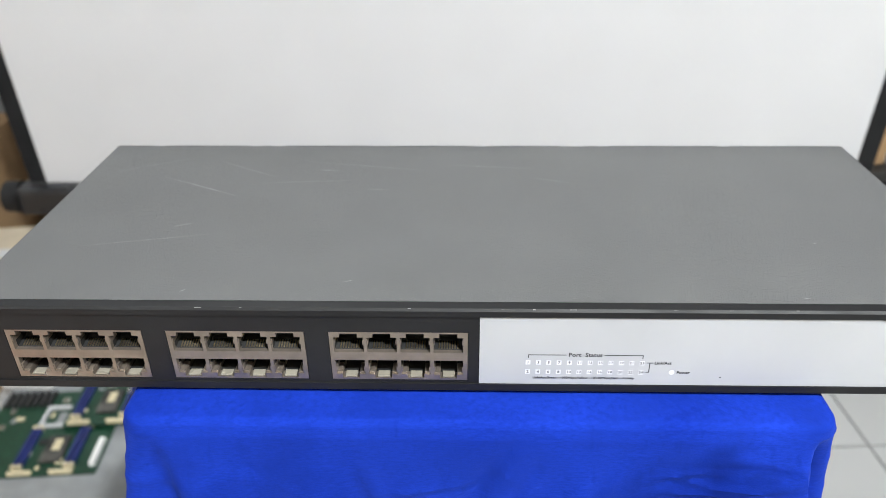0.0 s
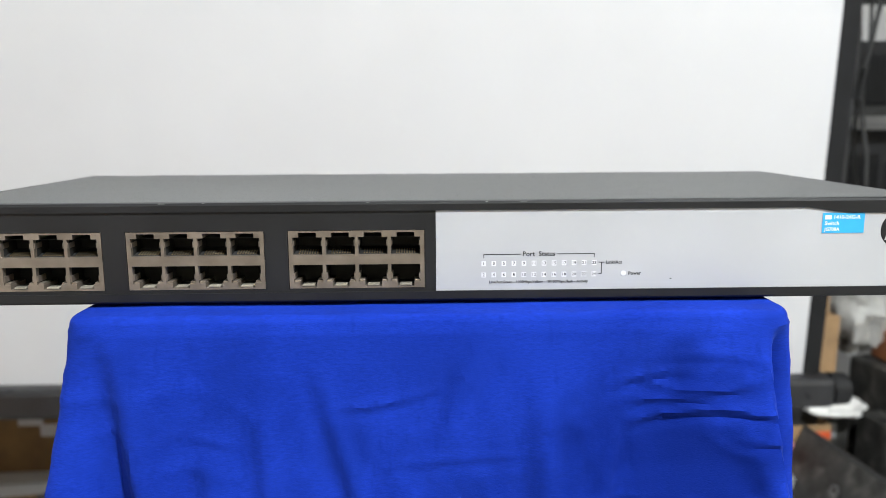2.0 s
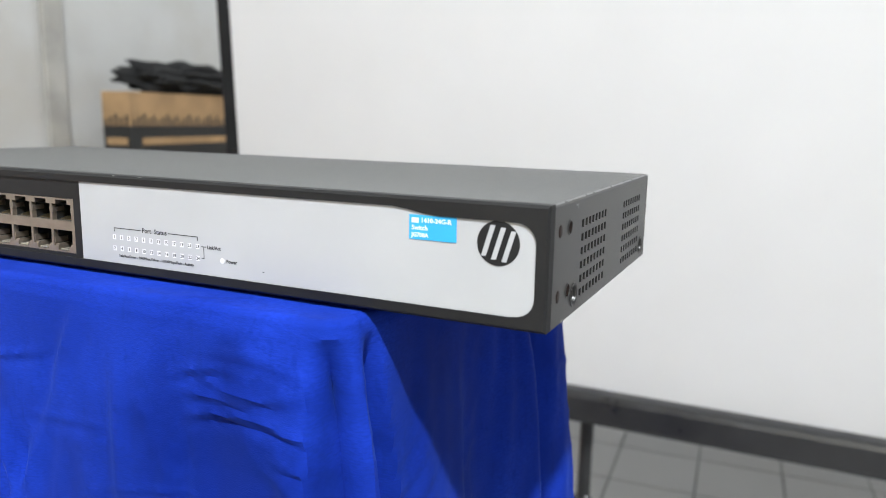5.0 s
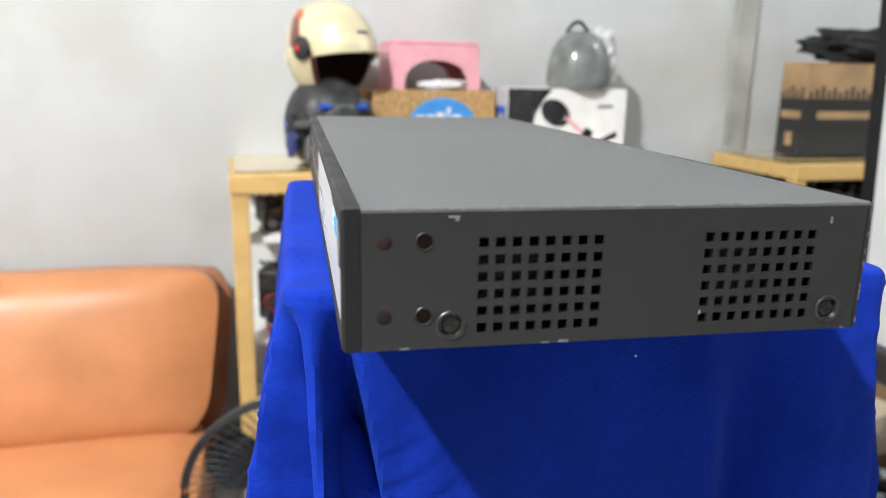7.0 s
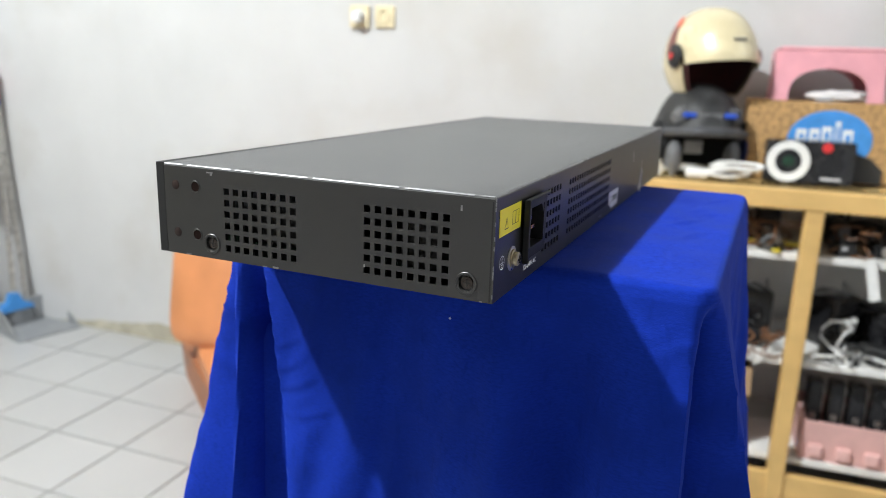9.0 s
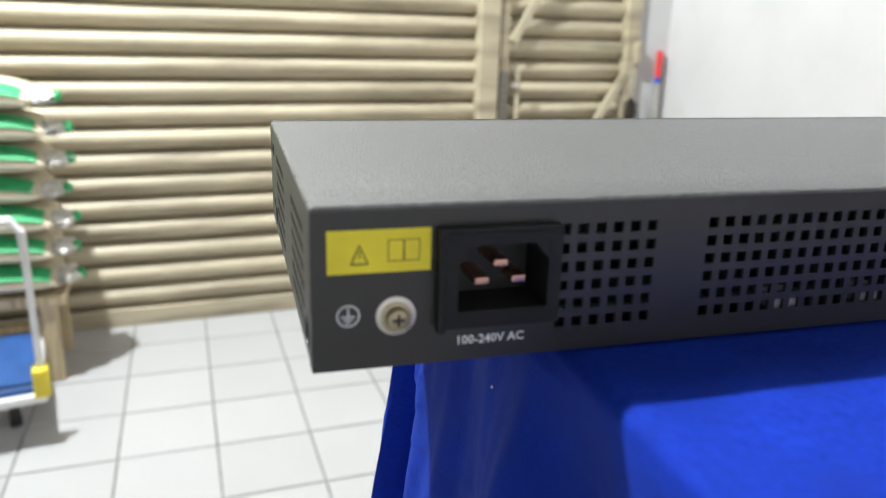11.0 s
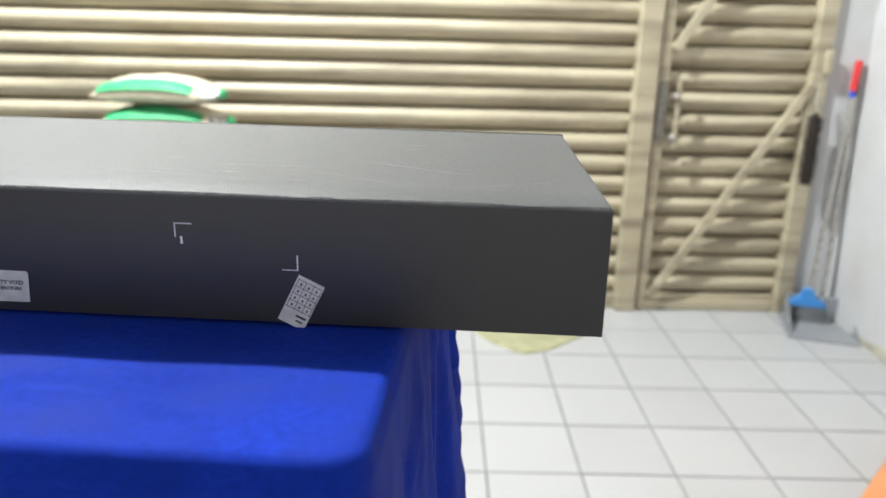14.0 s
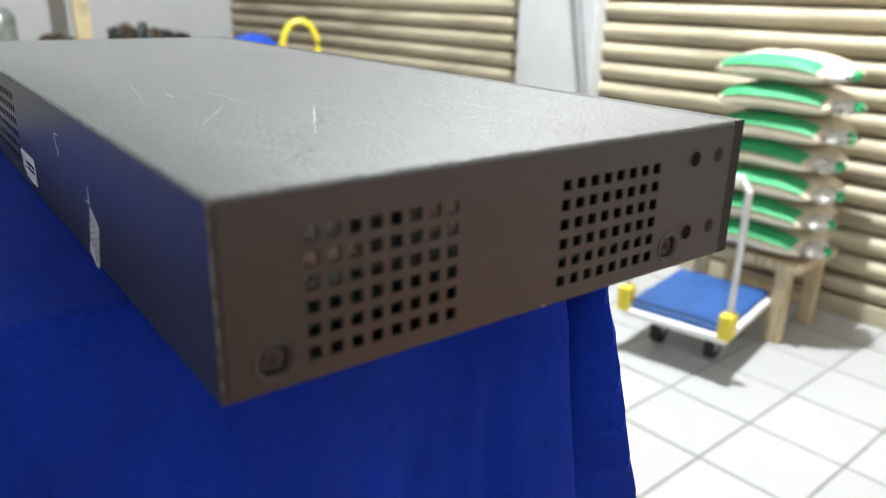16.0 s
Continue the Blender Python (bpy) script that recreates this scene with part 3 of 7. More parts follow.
for x, z, w, h in ((0.2108, 0.0162, 0.0004, 0.0022), (0.2108, 0.0148, 0.0036, 0.0004), (0.2108, 0.0140, 0.0024, 0.0004), (0.2108, 0.0132, 0.0012, 0.0004)):
    box(bm, x - w / 2, D + 0.0001, z - h / 2, x + w / 2, D + 0.00016, z + h / 2)
part("earth_symbol", bm, M_WHITEINK, switch, "white printed earth symbol")
FACE_BACK = lambda x, z: Matrix.Translation((x, D + 0.00012, z)) @ Matrix.Rotation(radians(180), 4, "Z") @ Matrix.Rotation(radians(90), 4, "X")
lettering("voltage_text", "100-240V AC", 0.0035, M_WHITEINK, switch, FACE_BACK(0.1725, 0.0057))
# labels on the back
lab = part("warning_label", box(B(), 0.1895, D + 0.0001, 0.0262, 0.2160, D + 0.0003, 0.0375, 0.00008), M_YELLOW, switch, "yellow warning label with black symbols")
bm = B()
for pts in (((0.2103, 0.0285), (0.2055, 0.0285), (0.2079, 0.0338)),):
    inner = [(0.2079 + (x - 0.2079) * 0.78, 0.0303 + (z - 0.0303) * 0.78) for x, z in pts]
    for k in range(3):
        a, b2, c2, d2 = pts[k], pts[(k + 1) % 3], inner[(k + 1) % 3], inner[k]
        bm.faces.new([bm.verts.new((x, D + 0.00036, z)) for x, z in (a, b2, c2, d2)])
box(bm, 0.20775, D + 0.0003, 0.0302, 0.20805, D + 0.00036, 0.0320)
for x0 in (0.1925, 0.1966):
    for (xa, za, xb, zb) in ((x0, 0.0290, x0 + 0.0041, 0.0292), (x0, 0.0345, x0 + 0.0041, 0.0347), (x0, 0.0290, x0 + 0.0002, 0.0347), (x0 + 0.0039, 0.0290, x0 + 0.0041, 0.0347)):
        box(bm, xa, D + 0.0003, za, xb, D + 0.00036, zb)
part("label_symbols", bm, M_INK, lab)
seal = B()
prism(seal, [(0.0030, 0.0142), (-0.0262, 0.0142), (-0.0268, 0.0135), (-0.0262, 0.0032), (-0.0045, 0.0030), (-0.0030, 0.0048), (0.0022, 0.0060), (0.0034, 0.0135)], D + 0.0001, D + 0.00025)
seal = part("seal_sticker", seal, M_STICKER, switch, "grey torn paper sticker with small print")
bm = B()
for k in range(3):
    a = [(-0.0052, 0.0070), (0.0015, 0.0070), (-0.0019, 0.0118)]
    p, q = a[k], a[(k + 1) % 3]
    dx, dz = q[0] - p[0], q[1] - p[1]
    L = math.hypot(dx, dz)
    nx, nz = -dz / L * 0.0002, dx / L * 0.0002
    bm.faces.new([bm.verts.new((x, D + 0.0003, z)) for x, z in ((p[0] + nx, p[1] + nz), (q[0] + nx, q[1] + nz), (q[0] - nx, q[1] - nz), (p[0] - nx, p[1] - nz))])
part("sticker_print", bm, M_INK, seal)
for words, size, z in (("WARRANTY VOID", 0.0021, 0.0100), ("IF SEAL IS BROKEN", 0.00185, 0.0079)):
    lettering("sticker_text", words, size, M_INK, seal, Matrix.Translation((0, 0.00018, 0)) @ FACE_BACK(-0.0161, z))
mt = Matrix.Translation((-0.1195, D + 0.0001, 0.0172)) @ Matrix.Rotation(radians(-26), 4, "Y")
slip = part("date_sticker", box(B(), -0.0095, 0, -0.0175, 0.0, 0.00015, 0.0, 0, mt), M_STICKER, switch, "white tilted date sticker with a printed table")
bm = B()
for i in range(5):
    box(bm, -0.0092, 0.00015, -0.0012 - i * 0.0026, -0.0004, 0.0002, -0.0014 - i * 0.0026, 0, mt)
for i in range(4):
    box(bm, -0.0006 - i * 0.0028, 0.00015, -0.0120, -0.0008 - i * 0.0028, 0.0002, -0.0012, 0, mt)
for i in range(3):
    for j in range(4):
        box(bm, -0.0024 - i * 0.0028, 0.00015, -0.0023 - j * 0.0026, -0.0018 - i * 0.0028, 0.0002, -0.0032 - j * 0.0026, 0, mt)
box(bm, -0.0086, 0.00015, -0.0132, -0.0050, 0.0002, -0.0140, 0, mt)
box(bm, -0.0080, 0.00015, -0.0150, -0.0056, 0.0002, -0.0156, 0, mt)
part("sticker_print", bm, M_INK, slip)
for xa, za, xb, zb in ((-0.0785, 0.0330, -0.0845, 0.0333), (-0.0785, 0.0285, -0.0789, 0.0333), (-0.0803, 0.0262, -0.0811, 0.0288),
                       (-0.1140, 0.0185, -0.1192, 0.0188), (-0.1189, 0.0185, -0.1193, 0.0238), (0.0290, 0.0026, 0.0225, 0.0029)):
    part("corner_mark", box(B(), xb, D + 0.0001, za, xa, D + 0.00015, zb), M_WHITEINK, back)

# front bezel: frame, lower and upper lips, and the dark port field
bm = B()
RP = 0.0065
white = [(-0.0004, 0.00445), (0.2065, 0.00445)]
white += [(0.2085 + (RP + 0.0005) * math.sin(a), 0.0052 + RP - (RP + 0.0005) * math.cos(a)) for a in (radians(15 * k) for k in range(1, 7))]
white += [(0.2085 + (RP + 0.0005) * math.cos(a), 0.0365 - RP + (RP + 0.0005) * math.sin(a)) for a in (radians(15 * k) for k in range(0, 7))]
white += [(0.1800, 0.0371), (0.1735, 0.0377), (0.1670, 0.0389), (0.1610, 0.0396), (-0.0004, 0.0396)]
panel = part("label_panel", prism(B(), white, 0.0006, 0.0040), M_PANEL, switch, "silver-white front panel with printing")
outer = [(-W, 0.0), (W, 0.0), (W, H), (-W, H)]


def frame_face(bm, outline, loop, y):
    """Ring between a rectangle and a loop inside it, as a filled polygon with a hole."""
    a = [bm.verts.new((x, y, z)) for x, z in outline]
    b = [bm.verts.new((x, y, z)) for x, z in loop]
    edges = [bm.edges.new((r[k], r[(k + 1) % len(r)])) for r in (a, b) for k in range(len(r))]
    bmesh.ops.triangle_fill(bm, edges=edges, use_beauty=True)
    return a, b


loop = [(-0.2125, 0.0044), (0.2065, 0.0044)]
loop += [(0.2085 + (RP + 0.0006) * math.sin(a), 0.0052 + RP - (RP + 0.0006) * math.cos(a)) for a in (radians(15 * k) for k in range(1, 7))]
loop += [(0.2085 + (RP + 0.0006) * math.cos(a), 0.0365 - RP + (RP + 0.0006) * math.sin(a)) for a in (radians(15 * k) for k in range(0, 7))]
loop += [(0.1800, 0.0372), (0.1735, 0.0378), (0.1670, 0.0390), (0.1610, 0.0397), (-0.2125, 0.0397)]
bm = B()
ch = 0.0010
fo = [(-W + ch, ch), (W - ch, ch), (W - ch, H - ch), (-W + ch, H - ch)]
a, b = frame_face(bm, fo, loop, 0.0)
c1 = [bm.verts.new((x, ch, z)) for x, z in outer]
c2 = [bm.verts.new((x, 0.0056, z)) for x, z in outer]
for k in range(4):
    bm.faces.new((a[k], a[(k + 1) % 4], c1[(k + 1) % 4], c1[k]))
    bm.faces.new((c1[k], c1[(k + 1) % 4], c2[(k + 1) % 4], c2[k]))
inner = [bm.verts.new((x, 0.0022, z)) for x, z in loop]
for k in range(len(loop)):
    bm.faces.new((b[k], inner[k], inner[(k + 1) % len(loop)], b[(k + 1) % len(loop)]))
bezel = part("front_bezel", bm, M_BEZEL, switch, "black plastic front bezel with chipped edges")
bm = B()
PX = (-0.2018, -0.1329, -0.0641)
PW, PZ0, PZ1 = 0.0590, 0.0058, 0.0314
pierced(bm, [-0.2125, -0.0006], [0.0044, 0.0397], [(x, PZ0, x + PW, PZ1) for x in PX], lambda u, v, d: (u, 0.0007 + d, v), 0.006)
part("port_field", bm, M_BEZEL, switch)
# wear: chips along the upper front edge, rubbed edges with a painted highlight, scratches on the cover
random.seed(3)


def streak(name, x0, y0, x1, y1, z, wide, material, parent):
    """A thin tapered scratch lying on a level face."""
    bm = B()
    n = max(2, int(math.hypot(x1 - x0, y1 - y0) / 0.004))
    px, py = y0 - y1, x1 - x0
    ll = math.hypot(px, py)
    px, py = px / ll, py / ll
    left, right = [], []
    for k in range(n + 1):
        f = k / n
        w = wide * (0.25 + 0.75 * math.sin(math.pi * f)) * random.uniform(0.5, 1.0)
        j = random.uniform(-0.3, 0.3) * wide
        x, y = x0 + (x1 - x0) * f + px * j, y0 + (y1 - y0) * f + py * j
        left.append(bm.verts.new((x - px * w / 2, y - py * w / 2, z)))
        right.append(bm.verts.new((x + px * w / 2, y + py * w / 2, z)))
    for k in range(n):
        bm.faces.new((left[k], right[k], right[k + 1], left[k + 1]))
    return part(name, bm, material, parent)


for x, w in ((-0.118, 0.004), (-0.0995, 0.0015), (0.008, 0.002), (0.021, 0.0015), (0.036, 0.004), (0.055, 0.006), (0.078, 0.003), (0.1005, 0.002), (0.127, 0.0016), (-0.03, 0.0018), (0.155, 0.004)):
    bm = B()
    box(bm, x, 0.0006 + random.uniform(0, 0.0003), H - 0.0006, x + 0.7 * w, 0.0012, H - 0.0002 + random.uniform(0, 0.0002))
    part("chip", bm, M_CHIP, bezel)
cover = bpy.data.objects["top_cover"]
for x0, y0, x1, y1, w in ((-0.118, 0.120, -0.070, 0.1235, 0.0005), (-0.090, 0.137, -0.078, 0.1365, 0.0009), (-0.060, 0.112, -0.048, 0.112, 0.0006), (-0.150, 0.150, -0.112, 0.128, 0.0005),
                          (-0.175, 0.128, -0.128, 0.104, 0.0009), (-0.150, 0.070, -0.142, 0.073, 0.0012), (0.030, 0.128, 0.052, 0.120, 0.0005), (-0.02, 0.145, 0.03, 0.140, 0.0004),
                          (-0.19, 0.05, -0.13, 0.062, 0.0005), (-0.10, 0.15, -0.02, 0.135, 0.0004), (-0.205, 0.135, -0.165, 0.155, 0.0005), (-0.06, 0.02, -0.055, 0.022, 0.0006), (-0.128, 0.012, -0.126, 0.014, 0.001), (0.155, 0.055, 0.1575, 0.056, 0.0008), (0.133, 0.0095, 0.136, 0.0097, 0.0008)):
    streak("scratch", x0, y0, x1, y1, H + 0.00006, w * 0.95, M_SCRATCH, cover)

def rub_glint(p, q, tilt):
    """A worn line along a folded edge, its highlight put into the colour, broken here and there."""
    p, q = Vector(p), Vector(q)
    bm = B()
    n = 60
    d = (q - p) / n
    for k in range(n):
        if random.random() < 0.86:
            a, b = p + d * k, p + d * (k + 1)
            w = 0.0003 + 0.00022 * max(0.0, noise.noise((k * 0.35, p.x * 9, p.y * 9)) + 0.4)
            o = Vector(tilt) * w
            bm.faces.new([bm.verts.new(v) for v in (a - o, b - o, b + o, a + o)])
    ob = part("worn_edge", bm, M_RUBGLINT, cover, "rubbed edge with its highlight in the colour")
    ob["kind"] = "stuff"
    return ob


for sx in (-1, 1):
    rub_glint((sx * (W - 0.00028), 0.006, H - 0.00024), (sx * (W - 0.00028), D - 0.001, H - 0.00024), (sx * 0.7, 0, -0.7))
rub_glint((-W + 0.001, D - 0.00028, H - 0.00024), (W - 0.001, D - 0.00028, H - 0.00024), (0, 0.7, -0.7))
for sx in (-1, 1):
    bm = B()
    for k in range(22):
        z0 = k * H / 22
        if random.random() < 0.6:
            box(bm, sx * W - 0.0001, D - 0.0004, z0, sx * W + 0.0001, D + 0.0001, z0 + H / 26)
    part("worn_edge", bm, M_RUBGLINT, cover)["kind"] = "stuff"
    bm = B()
    for k in range(30):
        y0 = 0.006 + k * 0.0056
        if random.random() < 0.10:
            box(bm, sx * (W + 0.0001) - 0.0001, y0, 0.0, sx * (W + 0.0001) + 0.0001, y0 + random.uniform(0.001, 0.005), random.uniform(0.0004, 0.0009))
    part("worn_edge", bm, M_RUBGLINT, cover)["kind"] = "stuff"
# port blocks
hole_w, hole_h = 0.0126, 0.0090
for bi, x0 in enumerate(PX):
    bm = B()
    holes, ups = [], []
    for c in range(4):
        cx = x0 + PW / 2 + (c - 1.5) * 0.01405
        holes.append((cx - hole_w / 2, 0.0207, cx + hole_w / 2, 0.0284))
        holes.append((cx - 0.0038, 0.0284, cx + 0.0038, 0.0304))
        holes.append((cx - hole_w / 2, 0.0088, cx + hole_w / 2, 0.0164))
        holes.append((cx - 0.0036, 0.0068, cx + 0.0036, 0.0088))
    pierced(bm, [x0 + 0.0003, x0 + PW - 0.0003], [PZ0 + 0.0002, PZ1 - 0.0002], holes, lambda u, v, d: (u, 0.0009 + d, v), 0.0125)
    block = part("port_block", bm, M_PORT, switch, "nickel-plated block of eight network sockets")
    part("socket_backing", box(B(), x0 + 0.0004, 0.0142, PZ0 + 0.0003, x0 + PW - 0.0004, 0.0150, PZ1 - 0.0003), M_BLACK, block)
    for c in range(4):
        cx = x0 + PW / 2 + (c - 1.5) * 0.01405
        # sloping contact bed with eight wires in the upper socket, springs and light pipes in the lower one
        bm = B()
        prism(bm, [(0.0030, 0.0207), (0.0130, 0.0207), (0.0130, 0.0226), (0.0060, 0.0216)], cx - 0.0060, cx + 0.0060, Matrix(((0, 1, 0, 0), (1, 0, 0, 0), (0, 0, 1, 0), (0, 0, 0, 1))))
        part("contact_bed", bm, M_BLACKISH, block)
        bm = B()
        for k in range(8):
            px = cx + (k - 3.5) * 0.00112
            box(bm, px - 0.00026, 0.0036, 0.0209, px + 0.00026, 0.0075, 0.0213, 0, Matrix.Translation((0, 0.0036, 0.0209)) @ Matrix.Rotation(radians(14), 4, "X") @ Matrix.Translation((0, -0.0036, -0.0209)))
        part("pin_row", bm, M_PIN, block)["kind"] = "stuff"
        for s_ in (-1, 1):
            part("spring_tab", box(B(), cx + s_ * 0.0060 - 0.0002, 0.0010, 0.0245, cx + s_ * 0.0060 + 0.0002, 0.0070, 0.0268, 0.0001), M_PORT, block)
            part("spring_tab", box(B(), cx + s_ * 0.0060 - 0.0003, 0.0012, 0.0100, cx + s_ * 0.0060 + 0.0003, 0.0080, 0.0126, 0.0001), M_PORT, block)
            part("shoulder", box(B(), cx + s_ * 0.0050 - 0.0012, 0.0016, 0.0086, cx + s_ * 0.0050 + 0.0012, 0.0080, 0.0096, 0.0002), M_PORT, block)
        bm = B()
        for zb, zt in ((0.0089, 0.0163), (0.0208, 0.0283)):
            for s_ in (-1, 1):
                box(bm, cx + s_ * 0.00622 - 0.00006, 0.0032, zb, cx + s_ * 0.00622 + 0.00006, 0.0140, zt)
            box(bm, cx - 0.0062, 0.0032, zt - 0.00012, cx + 0.0062, 0.0140, zt)
        for s_ in (-1, 1):
            box(bm, cx + s_ * 0.0049 - 0.0012, 0.0081, 0.0089, cx + s_ * 0.0049 + 0.0012, 0.0140, 0.0091)
        box(bm, cx - 0.0035, 0.0052, 0.0069, cx + 0.0035, 0.0140, 0.0071)
        part("socket_liner", bm, M_BLACK, block, "black plastic socket lining")["kind"] = "stuff"
        part("light_pipe", box(B(), cx - 0.0026, 0.0012, 0.0069, cx + 0.0026, 0.0050, 0.0077, 0.0002), M_LIGHTPIPE, block)

# printing on the front panel
FRONT = lambda x, z: Matrix.Translation((x, 0.00052, z)) @ Matrix.Rotation(radians(90), 4, "X")
lettering("panel_text", "Port  Status", 0.0030, M_INK, panel, FRONT(0.0443, 0.0203))
for k in range(12):
    for r in range(2):
        z = (0.0162, 0.0112)[r]
        lettering("panel_number", str(2 * k + 1 + r), 0.0019, M_INK, panel, FRONT(0.0203 + 0.00438 * k, z))
        bm = B()
        box(bm, 0.0203 + 0.00438 * k - 0.0010, 0.00050, z - 0.0011, 0.0203 + 0.00438 * k + 0.0010, 0.00058, z + 0.0011)
        part("status_window", bm, M_WINDOW, panel)
lettering("panel_text", "Link/Act", 0.0021, M_INK, panel, FRONT(0.0772, 0.0163))
lettering("panel_text", "Power", 0.0021, M_INK, panel, FRONT(0.0864, 0.0113))
lettering("panel_text", "Link/Act:Green - 1000Mbps,Yellow - 10/100Mbps,Flash - Activity", 0.00165, M_INK, panel, FRONT(0.0443, 0.0080))
for xa, za, xb, zb in ((0.0202, 0.0201, 0.0363, 0.0204), (0.0523, 0.0201, 0.0686, 0.0204), (0.0202, 0.0186, 0.0205, 0.0204), (0.0683, 0.0186, 0.0686, 0.0204),
                       (0.0705, 0.0162, 0.0730, 0.0165), (0.0716, 0.0112, 0.0719, 0.0165), (0.0705, 0.0112, 0.0719, 0.0115), (0.1020, 0.0086, 0.1028, 0.0090)):
    part("panel_line", box(B(), xa, 0.00052, za, xb, 0.0006, zb), M_INK, panel)
bm = B()
lathe(bm, [(0.0, 0.0002), (0.0011, 0.0002), (0.0012, 0.0)], 20, Matrix.Translation((0.0815, 0.0006, 0.0113)) @ Matrix.Rotation(radians(90), 4, "X"))
part("power_window", bm, M_WINDOW, panel)
tag = part("model_tag", box(B(), 0.1680, 0.00035, 0.0283, 0.1865, 0.0006, 0.0371), M_TAG, panel, "blue model tag with white print")
lettering("tag_text", "1410-24G-R", 0.0024, M_WHITEINK, tag, Matrix.Translation((0.1726, 0.00030, 0.0352)) @ Matrix.Rotation(radians(90), 4, "X"), "LEFT")
lettering("tag_text", "Switch", 0.0024, M_WHITEINK, tag, Matrix.Translation((0.1690, 0.00030, 0.0325)) @ Matrix.Rotation(radians(90), 4, "X"), "LEFT")
lettering("tag_text", "JG708A", 0.0021, M_WHITEINK, tag, Matrix.Translation((0.1690, 0.00030, 0.0299)) @ Matrix.Rotation(radians(90), 4, "X"), "LEFT")
part("tag_bar", box(B(), 0.1690, 0.00028, 0.0343, 0.1718, 0.00034, 0.0361), M_WHITEINK, tag)
bm = B()
lathe(bm, [(0.0, 0.0003), (0.0076, 0.0003), (0.0078, 0.0)], 48, Matrix.Translation((0.2020, 0.0006, 0.0295)) @ Matrix.Rotation(radians(90), 4, "X"))
badge = part("round_badge", bm, M_BEZEL, panel, "round black badge with slanted silver strokes")
bm = B()
for dx, za, zb in ((-0.0038, -0.0046, 0.0062), (0.0002, -0.0056, 0.0056), (0.0042, -0.0062, 0.0046)):
    q = [(dx + 0.30 * za - 0.0009, za), (dx + 0.30 * za + 0.0009, za), (dx + 0.30 * zb + 0.0009, zb), (dx + 0.30 * zb - 0.0009, zb)]
    bm.faces.new([bm.verts.new((0.2020 + x, 0.00020, 0.0295 + z)) for x, z in q])
part("badge_strokes", bm, M_PANEL, badge)

# ---- the draped stand ----
TX, TY0, TY1 = 0.150, -0.019, 0.255
stand = thing("stand", pose(0, 0.118, FL), "plain wooden stand hidden under the blue cloth", "stand")
part("stand_top", box(B(), -0.138, -0.125, -FL - 0.018, 0.138, 0.125, -FL - 0.005, 0.003), M_WOOD, stand)
for sx in (-1, 1):
    for sy in (-1, 1):
        part("leg", box(B(), sx * 0.060 - 0.016, sy * 0.055 - 0.016, 0, sx * 0.060 + 0.016, sy * 0.055 + 0.016, -FL - 0.018, 0.003), M_WOOD, stand)


CREASES = ((0.085, 0.046, 0.112, 0.041, 0.138, 0.045, 0.0022), (0.117, 0.054, 0.135, 0.056, 0.152, 0.066, 0.0016), (0.086, 0.028, 0.108, 0.033, 0.132, 0.028, 0.0016),
           (0.074, 0.031, 0.090, 0.026, 0.104, 0.025, 0.0014), (0.080, 0.038, 0.100, 0.036, 0.118, 0.038, 0.0016), (-0.041, 0.039, -0.015, 0.037, 0.0, 0.032, 0.0012),
           (0.098, 0.020, 0.118, 0.018, 0.135, 0.022, 0.0009), (0.020, 0.010, 0.012, 0.026, 0.002, 0.046, 0.0012), (-0.105, 0.050, -0.090, 0.052, -0.080, 0.056, 0.0007),
           (-0.102, 0.020, -0.1015, 0.026, -0.100, 0.032, 0.0010), (-0.02, 0.066, 0.01, 0.062, 0.04, 0.060, 0.0008), (0.03, 0.090, 0.06, 0.082, 0.09, 0.080, 0.0010))


def crease(x, d, lines):
    """Height of the small creases of one side of the cloth, d below its top."""
    h = 0.0
    for xa, da, xm, dm, xb, db, amp in lines:
        f = (x - xa) / (xb - xa)
        if abs(xb - xa) < 0.02:
            f = (d - da) / (db - da)
        if -0.15 < f < 1.15:
            g = min(max(f, 0.0), 1.0)
            cx = xa * (1 - g) ** 2 + 2 * (2 * xm - (xa + xb) / 2) * g * (1 - g) + xb * g * g
            cd = da * (1 - g) ** 2 + 2 * (2 * dm - (da + db) / 2) * g * (1 - g) + db * g * g
            off = d - cd if abs(xb - xa) >= 0.02 else x - cx
            fade = math.sin(math.pi * min(max((f + 0.15) / 1.3, 0), 1))
            h += 0.85 * amp * fade * (math.exp(-(off / 0.0016) ** 2) - 0.7 * math.exp(-((off - 0.0030) / 0.0024) ** 2))
    return h


TOP_CREASES = ((-0.02, 0.228, 0.010, 0.215, 0.0010), (-0.075, 0.222, -0.052, 0.221, -0.0009), (-0.045, 0.238, -0.02, 0.236, -0.0006), (0.02, 0.235, 0.05, 0.225, 0.0008), (0.06, 0.215, 0.10, 0.222, 0.0007), (-0.11, 0.236, -0.09, 0.230, 0.0007))
PLEATS = ((-0.052, 0.018, -0.031, 0.10, 0.0058, 0.0026), (0.022, 0.005, -0.006, 0.065, 0.0075, 0.0026), (0.080, 0.040, 0.072, 0.12, 0.0060, -0.0024), (0.116, 0.045, 0.127, 0.12, 0.0060, 0.0022),
          (-0.100, 0.040, -0.094, 0.12, 0.0090, 0.0026), (-0.028, 0.060, -0.020, 0.12, 0.0060, -0.0026), (0.040, 0.020, 0.047, 0.12, 0.0080, 0.0026), (-0.075, 0.030, -0.070, 0.12, 0.0060, 0.0020))


